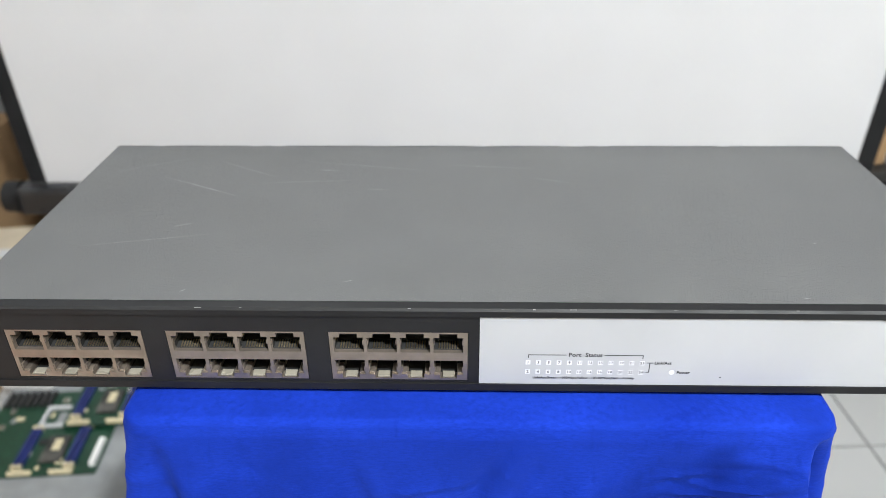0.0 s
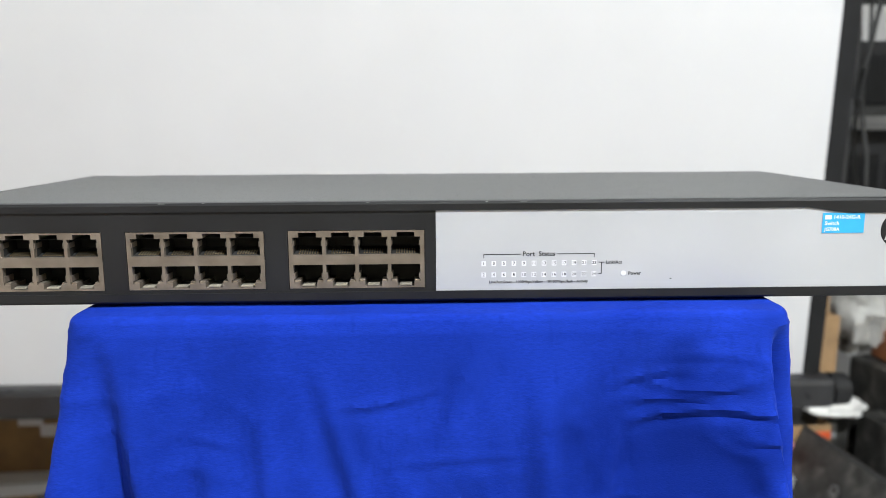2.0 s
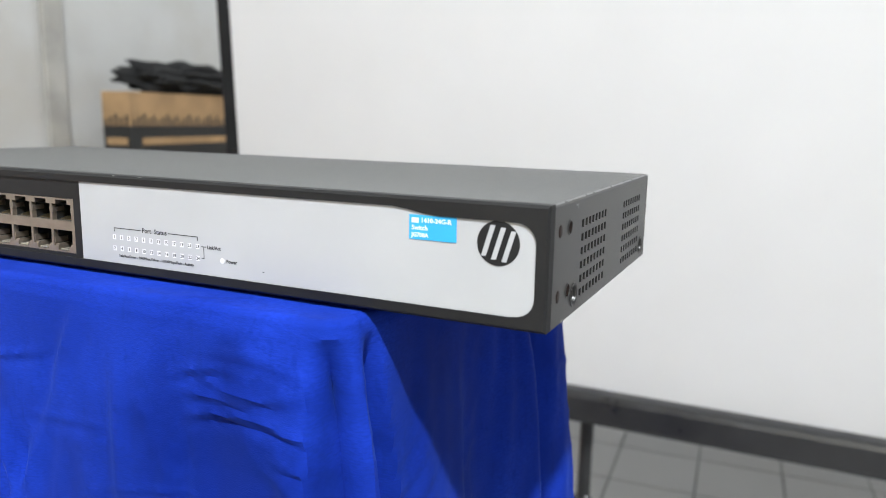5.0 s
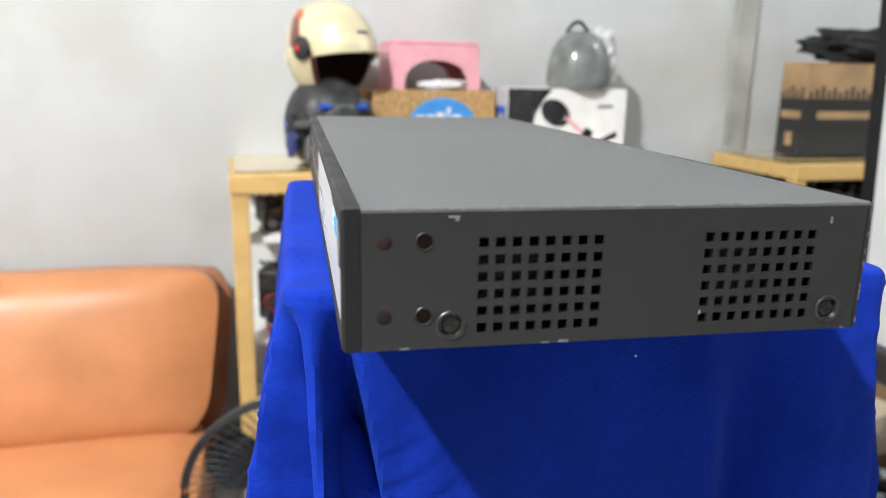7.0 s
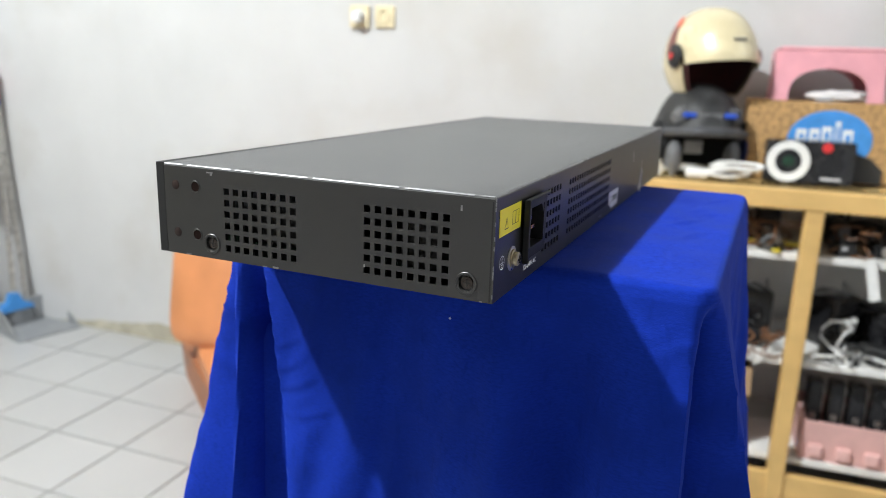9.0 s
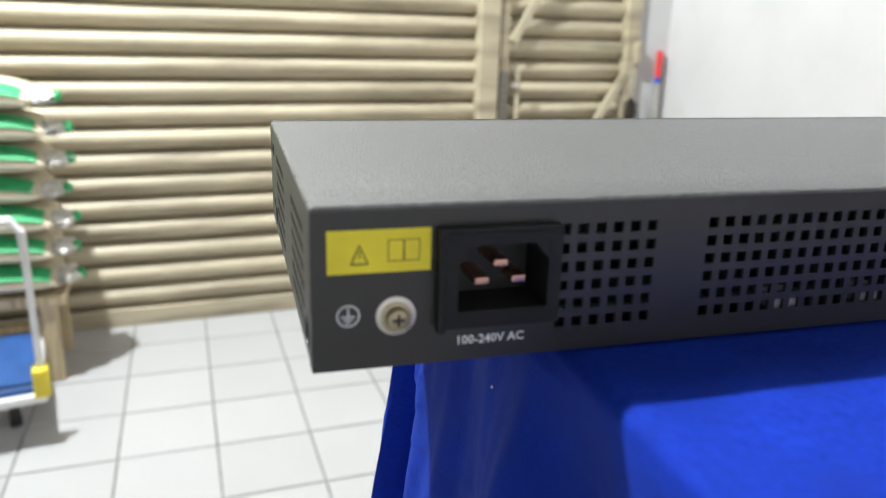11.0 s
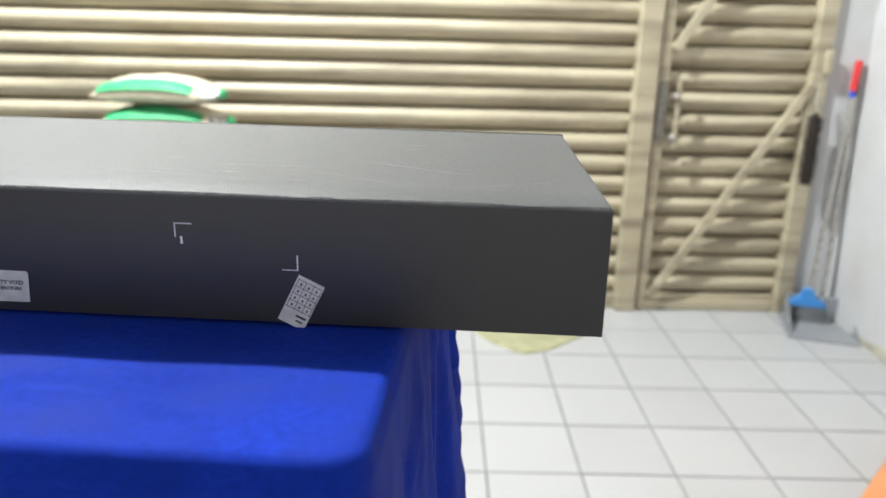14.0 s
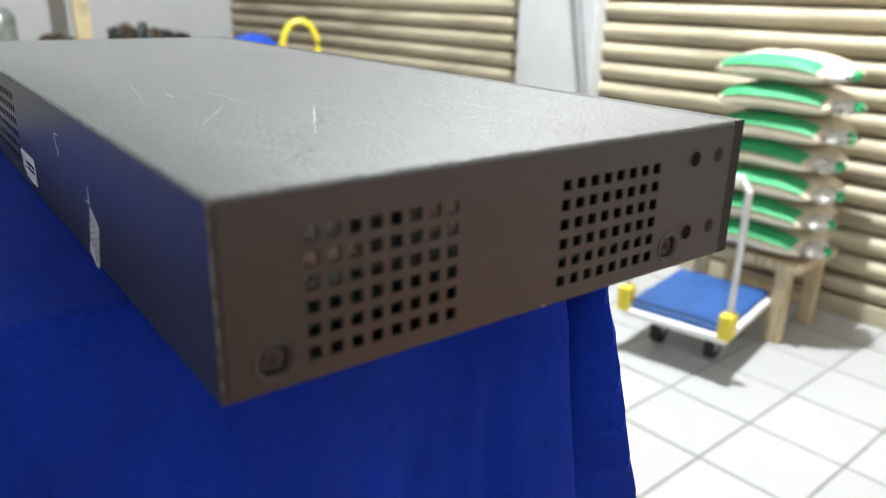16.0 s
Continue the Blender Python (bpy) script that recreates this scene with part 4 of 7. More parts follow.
def top_crease(x, y):
    h = 0.0
    for xa, ya, xb, yb, amp in TOP_CREASES:
        f = (x - xa) / (xb - xa)
        if -0.1 < f < 1.1:
            off = y - (ya + (yb - ya) * f)
            h += amp * math.sin(math.pi * (f + 0.1) / 1.2) * (math.exp(-(off / 0.0025) ** 2) - 0.6 * math.exp(-((off - 0.005) / 0.004) ** 2))
    return h


def pleat(x, d, lines):
    h = 0.0
    for xa, da, xb, db, wide, amp in lines:
        f = (d - da) / (db - da)
        if f > 0:
            t = (x - (xa + (xb - xa) * f)) / wide
            h += amp * min(1.0, f * 2.5) * 0.75 * (1.6 * t * math.exp(-t * t) if t < 0 else 2.0 * t * math.exp(-(1.25 * t) ** 2))
    return h


SIDE_CREASES = ((0.026, 0.082, 0.037, 0.075, 0.050, 0.060, 0.0014), (0.028, 0.093, 0.042, 0.087, 0.056, 0.074, 0.0012), (0.024, 0.068, 0.034, 0.062, 0.046, 0.050, 0.0010),
                (0.034, 0.108, 0.046, 0.104, 0.064, 0.096, 0.0009), (0.036, 0.125, 0.050, 0.118, 0.070, 0.112, 0.0008))
WALL_PLEATS = ((0.205, 0.020, 0.190, 0.14, 0.0080, 0.0030), (0.165, 0.030, 0.176, 0.16, 0.0070, -0.0030), (0.120, 0.020, 0.128, 0.15, 0.0080, 0.0026), (0.085, 0.040, 0.072, 0.17, 0.0090, -0.0030), (0.050, 0.025, 0.058, 0.15, 0.0070, 0.0026))


def corner_fold(ds, d, knots):
    """Outward and sideways offset of the drape near a corner; folds fan out from the corner of the stand.
    Each knot gives the fold line's place at the top, its drift with depth, and the flare out and sideways."""
    e = min(max(0.0, d - 0.006), 0.45)
    spots = [(p0 + p1 * min(d, 0.45), out, side) for p0, p1, out, side in knots]
    for (pa, oa, ta), (pb, ob, tb) in zip(spots, spots[1:]):
        if pa <= ds < pb:
            f = 0.5 - 0.5 * math.cos(math.pi * (ds - pa) / (pb - pa))
            return e * (oa + (ob - oa) * f), e * (ta + (tb - ta) * f)
    return 0.0, 0.0


CORNERS = (
    # front and +x side: a flaring fold, a deep valley, a sharp ridge on the corner, a wide valley, a last ridge
    ((-0.040, -0.50, 0.0, 0.0), (-0.012, -0.14, 0.15, 0.27), (-0.003, 0.0, -0.60, 0.05), (0.008, 0.04, 0.09, 0.0),
     (0.018, 0.17, -0.40, 0.0), (0.023, 0.22, 0.03, -0.06), (0.040, 0.50, 0.0, 0.0)),
    ((-0.055, -0.20, 0.0, 0.0), (-0.006, -0.01, 0.05, 0.0), (0.003, 0.02, -0.65, 0.0), (0.013, 0.04, 0.18, 0.0), (0.055, 0.40, 0.06, 0.0), (0.09, 0.50, 0.0, 0.0)),
    ((-0.050, -0.25, 0.0, 0.0), (-0.007, -0.08, 0.055, 0.0), (0.004, 0.02, -0.08, 0.0), (0.015, 0.12, 0.055, 0.0), (0.050, 0.30, 0.0, 0.0)),
    ((-0.070, -0.10, 0.0, 0.0), (-0.028, 0.0, 0.04, 0.06), (-0.021, 0.05, -0.60, 0.0), (-0.010, 0.09, -0.70, -0.05), (-0.002, 0.07, 0.09, -0.18), (0.010, 0.10, -0.14, 0.0), (0.017, 0.16, 0.05, 0.0), (0.060, 0.50, 0.0, 0.0)),
)


def drape():
    cx, cy = -0.002, (TY0 + TY1) / 2
    hx, hy, rc = TX + 0.0025, (TY1 - TY0) / 2, 0.012
    per = []
    for (sx, sy, a0) in ((1, -1, -90), (1, 1, 0), (-1, 1, 90), (-1, -1, 180)):
        for k in range(13):
            a = radians(a0 + 90 * k / 12)
            per.append((sx * (hx - rc) + rc * math.cos(a), sy * (hy - rc) + rc * math.sin(a), math.cos(a), math.sin(a)))
    dense = []
    arc = 0.0
    mids = []
    for k in range(len(per)):
        p, q = per[k], per[(k + 1) % len(per)]
        if k % 13 == 6:
            mids.append(arc)
        L = math.hypot(q[0] - p[0], q[1] - p[1])
        n = max(1, int(L / 0.0026))
        for i in range(n):
            f = i / n
            x, y = p[0] + (q[0] - p[0]) * f, p[1] + (q[1] - p[1]) * f
            nx, ny = p[2] + (q[2] - p[2]) * f, p[3] + (q[3] - p[3]) * f
            s = math.hypot(nx, ny)
            dense.append((x, y, nx / s, ny / s, arc + L * f))
        arc += L
    N = len(dense)
    bm = B()
    rings = []
    for f in [0.03, 0.3, 0.5] + [0.6 + 0.0185 * k for k in range(21)]:
        rings.append([bm.verts.new((cx + x * f, cy + y * f, -0.0014 + 0.0005 * noise.noise((x * f * 30, y * f * 30, 0)) + top_crease(cx + x * f, cy + y * f))) for x, y, nx, ny, s in dense])
    for k in range(1, 7):
        a = radians(15 * k)
        r = 0.0045
        rings.append([bm.verts.new((cx + x + nx * (r * math.sin(a) - r), cy + y + ny * (r * math.sin(a) - r), -0.0014 - r * (1 - math.cos(a)))) for x, y, nx, ny, s in dense])
    depth = 0.0065
    while depth < 0.985:
        ring = []
        for x, y, nx, ny, s in dense:
            g = min(1.0, depth / 0.30)
            o = 0.0006 + 0.050 * depth
            near = side = 0.0
            for knots, mid in zip(CORNERS, mids):
                ds = (s - mid + arc / 2) % arc - arc / 2
                if abs(ds) < 0.20:
                    out, along = corner_fold(ds, depth, knots)
                    o, side = o + out, side + along
                    near = max(near, math.exp(-(ds / 0.035) ** 2))
            calm = 1.0 - 0.75 * near
            o += calm * (0.0050 * g * math.sin(s * 38 + 0.9 + 1.2 * depth) * (0.6 + 0.4 * math.sin(s * 11)) + 0.0035 * g * math.sin(s * 71 + 2.0 - 2 * depth))
            o += calm * noise.noise((x * 14 + 3, y * 14, depth * 6)) * 0.0030 * min(1, depth / 0.08)
            o += noise.noise((x * 40, y * 40 + 7, depth * 16)) * 0.0011 * min(1, depth / 0.02)
            o += calm * (0.0085 * noise.noise((s * 26, depth * 2.2, 5.5)) + 0.0036 * noise.noise((s * 75 + depth * 9, depth * 5, 1.5))) * min(1.0, max(0.0, depth - 0.008) / 0.10)
            ridge = 1.0 - abs(noise.noise((s * 34 + depth * 22, depth * 30 - s * 9, 3.3))) * 2.2
            o += 0.0016 * max(0.0, ridge) ** 3 * min(1.0, depth / 0.03) * (0.4 + 0.6 * noise.noise((s * 9, depth * 9, 8.1)))
            if ny < -0.6:
                o += 1.05 * crease(x, depth, CREASES)
                o -= 0.0032 * math.exp(-((x - 0.098) / 0.022) ** 2) * min(1.0, max(0.0, (depth - 0.035) / 0.03)) * math.exp(-((depth - 0.09) / 0.09) ** 2)
                o += 1.25 * pleat(x, depth, PLEATS)
            elif nx > 0.6:
                o += 0.8 * crease(cy + y, depth, SIDE_CREASES)
                o += min(1.0, depth / 0.06) * (0.008 * math.exp(-((cy + y - 0.160) / 0.011) ** 2) - 0.010 * math.exp(-((cy + y - 0.193) / 0.016) ** 2))
            elif nx < -0.6:
                o += pleat(cy + y, depth, WALL_PLEATS)
            ring.append(bm.verts.new((cx + x + nx * o - ny * side, cy + y + ny * o + nx * side, -0.0014 - depth)))
        rings.append(ring)
        depth += 0.0020 if depth < 0.11 else 0.0045 if depth < 0.42 else 0.014
    for a, b in zip(rings, rings[1:]):
        for k in range(N):
            bm.faces.new((a[k], a[(k + 1) % N], b[(k + 1) % N], b[k]))
    bm.faces.new(rings[0])
    return bm


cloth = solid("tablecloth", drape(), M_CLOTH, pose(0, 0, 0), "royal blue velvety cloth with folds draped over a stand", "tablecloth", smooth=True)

# ---- projection screen ----
SX0, SX1, SY, SZ = -0.912, 0.812, 1.20, -0.464
screen = thing("projection_screen", pose(0, SY, 0), "white projection screen with black border pulled up from a black case", "projection screen")
lean = Matrix.Translation((0, 0, SZ)) @ Matrix.Rotation(radians(3.2), 4, "X") @ Matrix.Translation((0, 0, -SZ))
part("fabric", box(B(), SX0, -0.001, SZ, SX1, 0.001, 0.84, 0, lean), M_SCREEN, screen)
for xa, xb in ((SX0 - 0.037, SX0), (SX1, SX1 + 0.037)):
    part("border", box(B(), xa, -0.0014, SZ, xb, 0.0014, 0.885, 0, lean), M_SCREENBLACK, screen)
part("border", box(B(), SX0 - 0.037, -0.0014, 0.84, SX1 + 0.037, 0.0014, 0.885, 0, lean), M_SCREENBLACK, screen)
part("case", box(B(), SX0 - 0.06, -0.035, SZ - 0.068, SX1 + 0.06, 0.035, SZ - 0.002, 0.012), M_BARBLACK, screen, "black lacquered screen case")
for x, s in ((SX0 - 0.06, -1), (SX1 + 0.06, 1)):
    bm = B()
    tube(bm, (x, 0, SZ - 0.035), (x + s * 0.035, 0, SZ - 0.035), 0.036, 0.034, 24)
    part("end_cap", bm, M_BEZEL, screen, "", True)
part("paper_tag", box(B(), 0.700 - 0.021, -0.0365, SZ - 0.060, 0.742 - 0.021, -0.0352, SZ - 0.040), M_STICKER, screen, "small white paper tag")
bm = B()
tube(bm, (-0.06, 0.06, FL), (-0.06, 0.06, SZ + 0.2), 0.014)
part("mast", bm, M_BARBLACK, screen)
for a in (90, 210, 330):
    bm = B()
    tube(bm, (-0.06, 0.06, FL + 0.35), (-0.06 + 0.4 * math.cos(radians(a)), 0.06 + 0.4 * math.sin(radians(a)), FL + 0.01), 0.01)
    part("tripod_leg", bm, M_BARBLACK, screen)

# ---- floor ----
bm = B()
box(bm, XC - 0.1, Y0 - 0.2, FL - 0.05, X1, Y1, FL - 0.004)
floor = structure("floor", bm, M_GROUT, "white glazed floor tiles with grey joints")
TP, TX0, TY0_ = 0.265, -0.039, -0.062
TURN = Matrix.Rotation(radians(-1.5), 4, "Z")   # the tiles lie a little off the walls
bm = B()
box(bm, -TP / 2 + 0.0034, -TP / 2 + 0.0034, -0.01, TP / 2 - 0.0034, TP / 2 - 0.0034, 0.0, 0.0012)
me = bpy.data.meshes.new("tile")
bm.to_mesh(me)
bm.free()
me.materials.append(M_TILE)
cells = []
for i in range(-9, 23):
    for j in range(-12, 15):
        at = TURN @ Vector((TX0 + (i + 0.5) * TP, TY0_ + (j + 0.5) * TP, 0))
        if XC - 0.02 < at.x < X1 - 0.14 and Y0 - 0.04 < at.y < Y1 - 0.10:
            cells.append((math.hypot(at.x + 0.2, at.y + 0.2), i, j, at))
cells.sort(key=lambda c: c[:3])
for _, i, j, at in cells[:300]:
    ob = new("tile", me)
    ob.parent = floor
    ob.matrix_basis = Matrix.Translation((at.x, at.y, FL + random.uniform(-0.0004, 0.0004))) @ TURN
bm = B()
for _, i, j, at in cells[300:]:
    box(bm, -TP / 2 + 0.0025, -TP / 2 + 0.0025, FL - 0.01, TP / 2 - 0.0025, TP / 2 - 0.0025, FL, 0, Matrix.Translation((at.x, at.y, 0)) @ TURN)
far = part("far_tiles", bm, M_TILE, floor)
far["kind"] = "stuff"

# ---- materials of the furnishings ----
M_CREAM = mat("cream_gloss_shell", (0.60, 0.52, 0.34), 0.24, 0, 0.05, 12, coat=0.5)
M_BLACKGLOSS = mat("black_gloss_plastic", (0.015, 0.015, 0.017), 0.25, 0, 0.1, 20)
M_BLACKSOFT = mat("black_soft_plastic", (0.02, 0.02, 0.021), 0.6, 0, 0.15, 30, 300, 0.0004, 120)
M_BLACKFABRIC = mat("black_fabric", (0.012, 0.012, 0.013), 0.9, 0, 0.2, 30, 500, 0.002, 60)
M_PADGREY = mat("dark_grey_padding", (0.060, 0.060, 0.066), 0.7, 0, 0.1, 30)
M_RED = mat("red_plastic", (0.60, 0.03, 0.03), 0.4, 0, 0.08, 20)
M_REDBROWN = mat("maroon_lining", (0.06, 0.012, 0.012), 0.85, 0, 0.2, 40)
M_BLUEPLASTIC = mat("blue_plastic", (0.02, 0.08, 0.50), 0.35, 0, 0.08, 20)
M_SKY = mat("sky_blue_print", (0.05, 0.25, 0.62), 0.5, 0, 0.06, 30)
M_PINK = mat("pink_plastic", (0.75, 0.35, 0.40), 0.4, 0, 0.05, 15)
M_PINKPALE = mat("pale_pink_plastic", (0.75, 0.45, 0.42), 0.45, 0, 0.05, 15)
M_PATTERNCARD = mat("patterned_carton", (0.46, 0.27, 0.11), 0.8, 0, 0.25, 90, 300)
M_WHITEP = mat("white_plastic", (0.74, 0.74, 0.73), 0.4, 0, 0.04, 20)
M_PAPERWHITE = mat("glossy_white_carton", (0.76, 0.74, 0.74), 0.35, 0, 0.04, 15)
M_GREYCASE = mat("grey_metal_case", (0.30, 0.31, 0.32), 0.4, 0.3, 0.1, 12, 300, spots=(0.14, 0.13, 0.12), spot_scale=14, spot_amount=0.5)
M_GREEN = mat("green_print", (0.03, 0.36, 0.13), 0.6, 0, 0.08, 40)
M_SACK = mat("woven_rice_sack", (0.629, 0.561, 0.425), 0.6, 0, 0.07, 20, 400, 0.0012, 160)
M_SACKCLEAR = mat("clear_sack_plastic", (0.70, 0.68, 0.64), 0.3, 0, 0.1, 40, 300, 0.002, 90)
M_PLANK = mat("raw_wood", (0.52, 0.42, 0.26), 0.7, 0, 0.15, 10, 150, 0.0008, 60, stretch=(8, 1, 1))
M_DECKBLUE = mat("blue_rubber_deck", (0.018, 0.075, 0.25), 0.55, 0, 0.1, 12, 200, 0.0006, 90)
M_YELLOWP = mat("yellow_plastic", (0.72, 0.58, 0.04), 0.4, 0, 0.06, 20)
M_RAG = mat("faded_green_rag", (0.323, 0.315, 0.187), 0.95, 0, 0.1, 20, 400, 0.002, 200)
M_SOCKETBEIGE = mat("beige_socket_plastic", (0.62, 0.54, 0.36), 0.4, 0, 0.06, 30)
M_PCBGREEN = mat("green_mainboard", (0.008, 0.048, 0.025), 0.45, 0, 0.25, 120, 600)
M_SLOTBLUE = mat("blue_memory_slot", (0.008, 0.018, 0.12), 0.45, 0, 0.1, 50)
M_TAPE = mat("red_printed_tape", (0.66, 0.10, 0.03), 0.4, 0, 0.12, 40)
M_DARKCLUTTER = mat("dusty_dark_metal", (0.045, 0.044, 0.042), 0.6, 0.2, 0.35, 20, 200, 0.002, 50, spots=(0.2, 0.19, 0.17), spot_scale=18, spot_amount=0.5)
M_POT = mat("smoky_glass_lid", (0.16, 0.17, 0.165), 0.15, 0, 0.2, 20, 200, coat=0.4)
M_CLEARWRAP = mat("crumpled_clear_wrap", (0.55, 0.55, 0.54), 0.2, 0, 0.15, 40, 300, 0.004, 50)
M_PLANT = mat("dried_brown_stuff", (0.06, 0.04, 0.025), 0.9, 0, 0.4, 40)
M_GLASS = bpy.data.materials.new("clear_cabinet_glass")
M_GLASS.use_nodes = True
g = M_GLASS.node_tree.nodes["Principled BSDF"]
g.inputs["Base Color"].default_value, g.inputs["Roughness"].default_value, g.inputs["Transmission Weight"].default_value, g.inputs["IOR"].default_value = (0.93, 0.97, 0.96, 1), 0.03, 1.0, 1.45


def bumpy_blob(bm, cx, cy, cz, rx, ry, rz, rough=0.15, freq=3.0, seed=0, seg=20, rings=12):
    grid = []
    for j in range(rings + 1):
        th = math.pi * j / rings
        row = []
        for i in range(seg):
            ph = 2 * math.pi * i / seg
            d = Vector((math.sin(th) * math.cos(ph), math.sin(th) * math.sin(ph), math.cos(th)))
            s = 1 + rough * noise.noise(d * freq + Vector((seed * 7.3, seed * 1.7, seed)))
            row.append(bm.verts.new((cx + d.x * rx * s, cy + d.y * ry * s, max(cz - rz, cz + d.z * rz * s))))
        grid.append(row)
    for a, b in zip(grid, grid[1:]):
        for i in range(seg):
            bm.faces.new((a[i], a[(i + 1) % seg], b[(i + 1) % seg], b[i]))
    bmesh.ops.remove_doubles(bm, verts=bm.verts, dist=1e-6)
    return bm


def carton(name, m, sx, sy, sz, material, label, category="box", group="", open_top=False):
    """A cardboard box standing at m, with flaps when open."""
    root = thing(name, m, label, category, group)
    t = 0.004
    if open_top:
        for a in ((-sx / 2, -sy / 2, sx / 2, -sy / 2 + t), (-sx / 2, sy / 2 - t, sx / 2, sy / 2), (-sx / 2, -sy / 2 + t, -sx / 2 + t, sy / 2 - t), (sx / 2 - t, -sy / 2 + t, sx / 2, sy / 2 - t)):
            part("side", box(B(), a[0], a[1], 0, a[2], a[3], sz), material, root)
        part("base", box(B(), -sx / 2, -sy / 2, 0, sx / 2, sy / 2, t), material, root)
        for sgn in (-1, 1):
            bm = B()
            box(bm, -sx / 2, 0, 0, sx / 2, sy * 0.42, t, 0, Matrix.Translation((0, sgn * sy / 2, sz)) @ Matrix.Rotation(radians(-55 if sgn > 0 else -125), 4, "X"))
            part("flap", bm, material, root)
    else:
        part("carton", box(B(), -sx / 2, -sy / 2, 0, sx / 2, sy / 2, sz, 0.004), material, root)
        part("seam_tape", box(B(), -sx / 2 + 0.003, -0.02, sz, sx / 2 - 0.003, 0.02, sz + 0.0012), M_STICKER, root)
    return root


# ---- glass-topped display cabinets along the west wall ----
def cabinet(y0, y1, label, posts):
    xb, xf, top = X0 + 0.012, -1.42, -0.170
    root = thing("display_cabinet", R(0, 0, 0), label, "cabinet", "display cabinets")
    w = 0.042
    ys = [y0 + w / 2] + posts + [y1 - w / 2]
    for y in ys:
        part("post", box(B(), xf - w, y - w / 2, FL, xf, y + w / 2, top - 0.048, 0.004), M_WOOD, root)
    for y in (ys[0], ys[-1]):
        part("side_rail", box(B(), xb, y - w / 2 + 0.002, top - 0.046, xf - w, y + w / 2 - 0.002, top - 0.002, 0.003), M_WOOD, root)
    part("front_rail", box(B(), xf - w, y0 - 0.004, top - 0.048, xf + 0.004, y1 + 0.004, top, 0.004), M_WOOD, root)
    part("back_rail", box(B(), xb, y0, top - 0.048, xb + w, y1, top - 0.003, 0.003), M_WOOD, root)
    pane = part("glass_top", box(B(), xb + 0.005, y0 + 0.01, top - 0.001, xf - 0.03, y1 - 0.01, top + 0.004, 0.001), M_GLASS, root)
    pane.visible_shadow = False
    part("back_board", box(B(), xb + 0.002, y0 + w, FL + 0.05, xb + 0.008, y1 - w, top - 0.05), M_SHELF, root)
    part("inner_lid", box(B(), xb + 0.01, y0 + w, top - 0.012, xf - w, y1 - w, top - 0.006), M_WOOD, root)
    for z in (-0.335, -0.610, -0.880):
        part("shelf", box(B(), xb + 0.01, y0 + w + 0.002, z - 0.018, xf - w - 0.004, y1 - w - 0.002, z, 0.002), M_SHELF, root)
    part("drawer_front", box(B(), xf - 0.03, y0 + w, FL + 0.03, xf - 0.008, y1 - w, -0.915, 0.004), M_WOOD, root)
    part("foot_rail", box(B(), xf - 0.032, y0 + w, FL, xf - 0.012, y1 - w, FL + 0.028), M_WOOD, root)
    return root


cabinet(-0.045, 1.085, "yellow varnished wooden display cabinet with cluttered white shelves", [0.505])
cabinet(1.60, 2.75, "yellow varnished wooden cabinet in the corner beside the screen", [2.18])
random.seed(4)


def gadget(x, y, z, label, material, size, cat="device", group="gadgets on the shelves", plain=False):
    sx, sy, sz = size
    root = thing("small_device", R(x, y, z, random.uniform(-40, 40)), label, cat, group)
    part("body", box(B(), -sx / 2, -sy / 2, 0, sx / 2, sy / 2, sz, min(size) * 0.12), material, root)
    kind_ = random.random()
    if kind_ < 0.45 and plain is False:
        bm = B()
        rr = min(sy, sz) * random.uniform(0.25, 0.42)
        lathe(bm, [(rr, 0.0), (rr, 0.004), (rr * 0.8, 0.005), (rr * 0.7, 0.001), (0.0, 0.002)], 20, Matrix.Translation((sx / 2, random.uniform(-0.2, 0.2) * sy, sz * random.uniform(0.4, 0.6))) @ Matrix.Rotation(radians(90), 4, "Y"))
        part("dial", bm, random.choice([M_GREYP, M_BLACKGLOSS, M_BLACKSOFT, M_STEEL]), root, "", True)
    elif kind_ < 0.75 and plain is False:
        y0_ = random.uniform(-0.4, 0.1) * sy
        z0_ = random.uniform(0.15, 0.6) * sz
        part("sticker", box(B(), sx / 2, y0_, z0_, sx / 2 + 0.0015, y0_ + sy * 0.3, z0_ + sz * 0.25), random.choice([M_STICKER, M_GREYP, M_STEEL, M_SKY]), root)
    if kind_ > 0.3:
        bm = B()
        pipe(bm, [(sx * 0.3 * math.cos(a * 2.1) + 0.01, sy * 0.9 * math.sin(a) * (0.5 + 0.5 * kind_), sz + 0.006 + 0.012 * math.sin(3 * a + kind_ * 9)) for a in (k * 0.33 for k in range(20))], 0.0026, 6)
        part("lead", bm, random.choice([M_BLACKSOFT, M_BLACKSOFT, M_GREYP]), root, "", True)
    return root


def tangle(x, y, z, r, high, material, label, wire, seed):
    """A heap of one tangled cable."""
    rnd = random.Random(seed)
    p = Vector((0, 0, wire))
    d = Vector((1, 0, 0))
    pts = []
    for k in range(70):
        d = (d + Vector((rnd.uniform(-1, 1), rnd.uniform(-1, 1), rnd.uniform(-0.6, 0.6))) * 0.75 - Vector((p.x, p.y, 0)) / r * 0.35).normalized()
        p = p + d * r * 0.30
        p.z = min(max(p.z, wire), high)
        pts.append(p.copy())
    return solid("cable_tangle", pipe(B(), pts, wire, 5), material, R(x, y, z), label, "cable", "tangled cables", smooth=True)


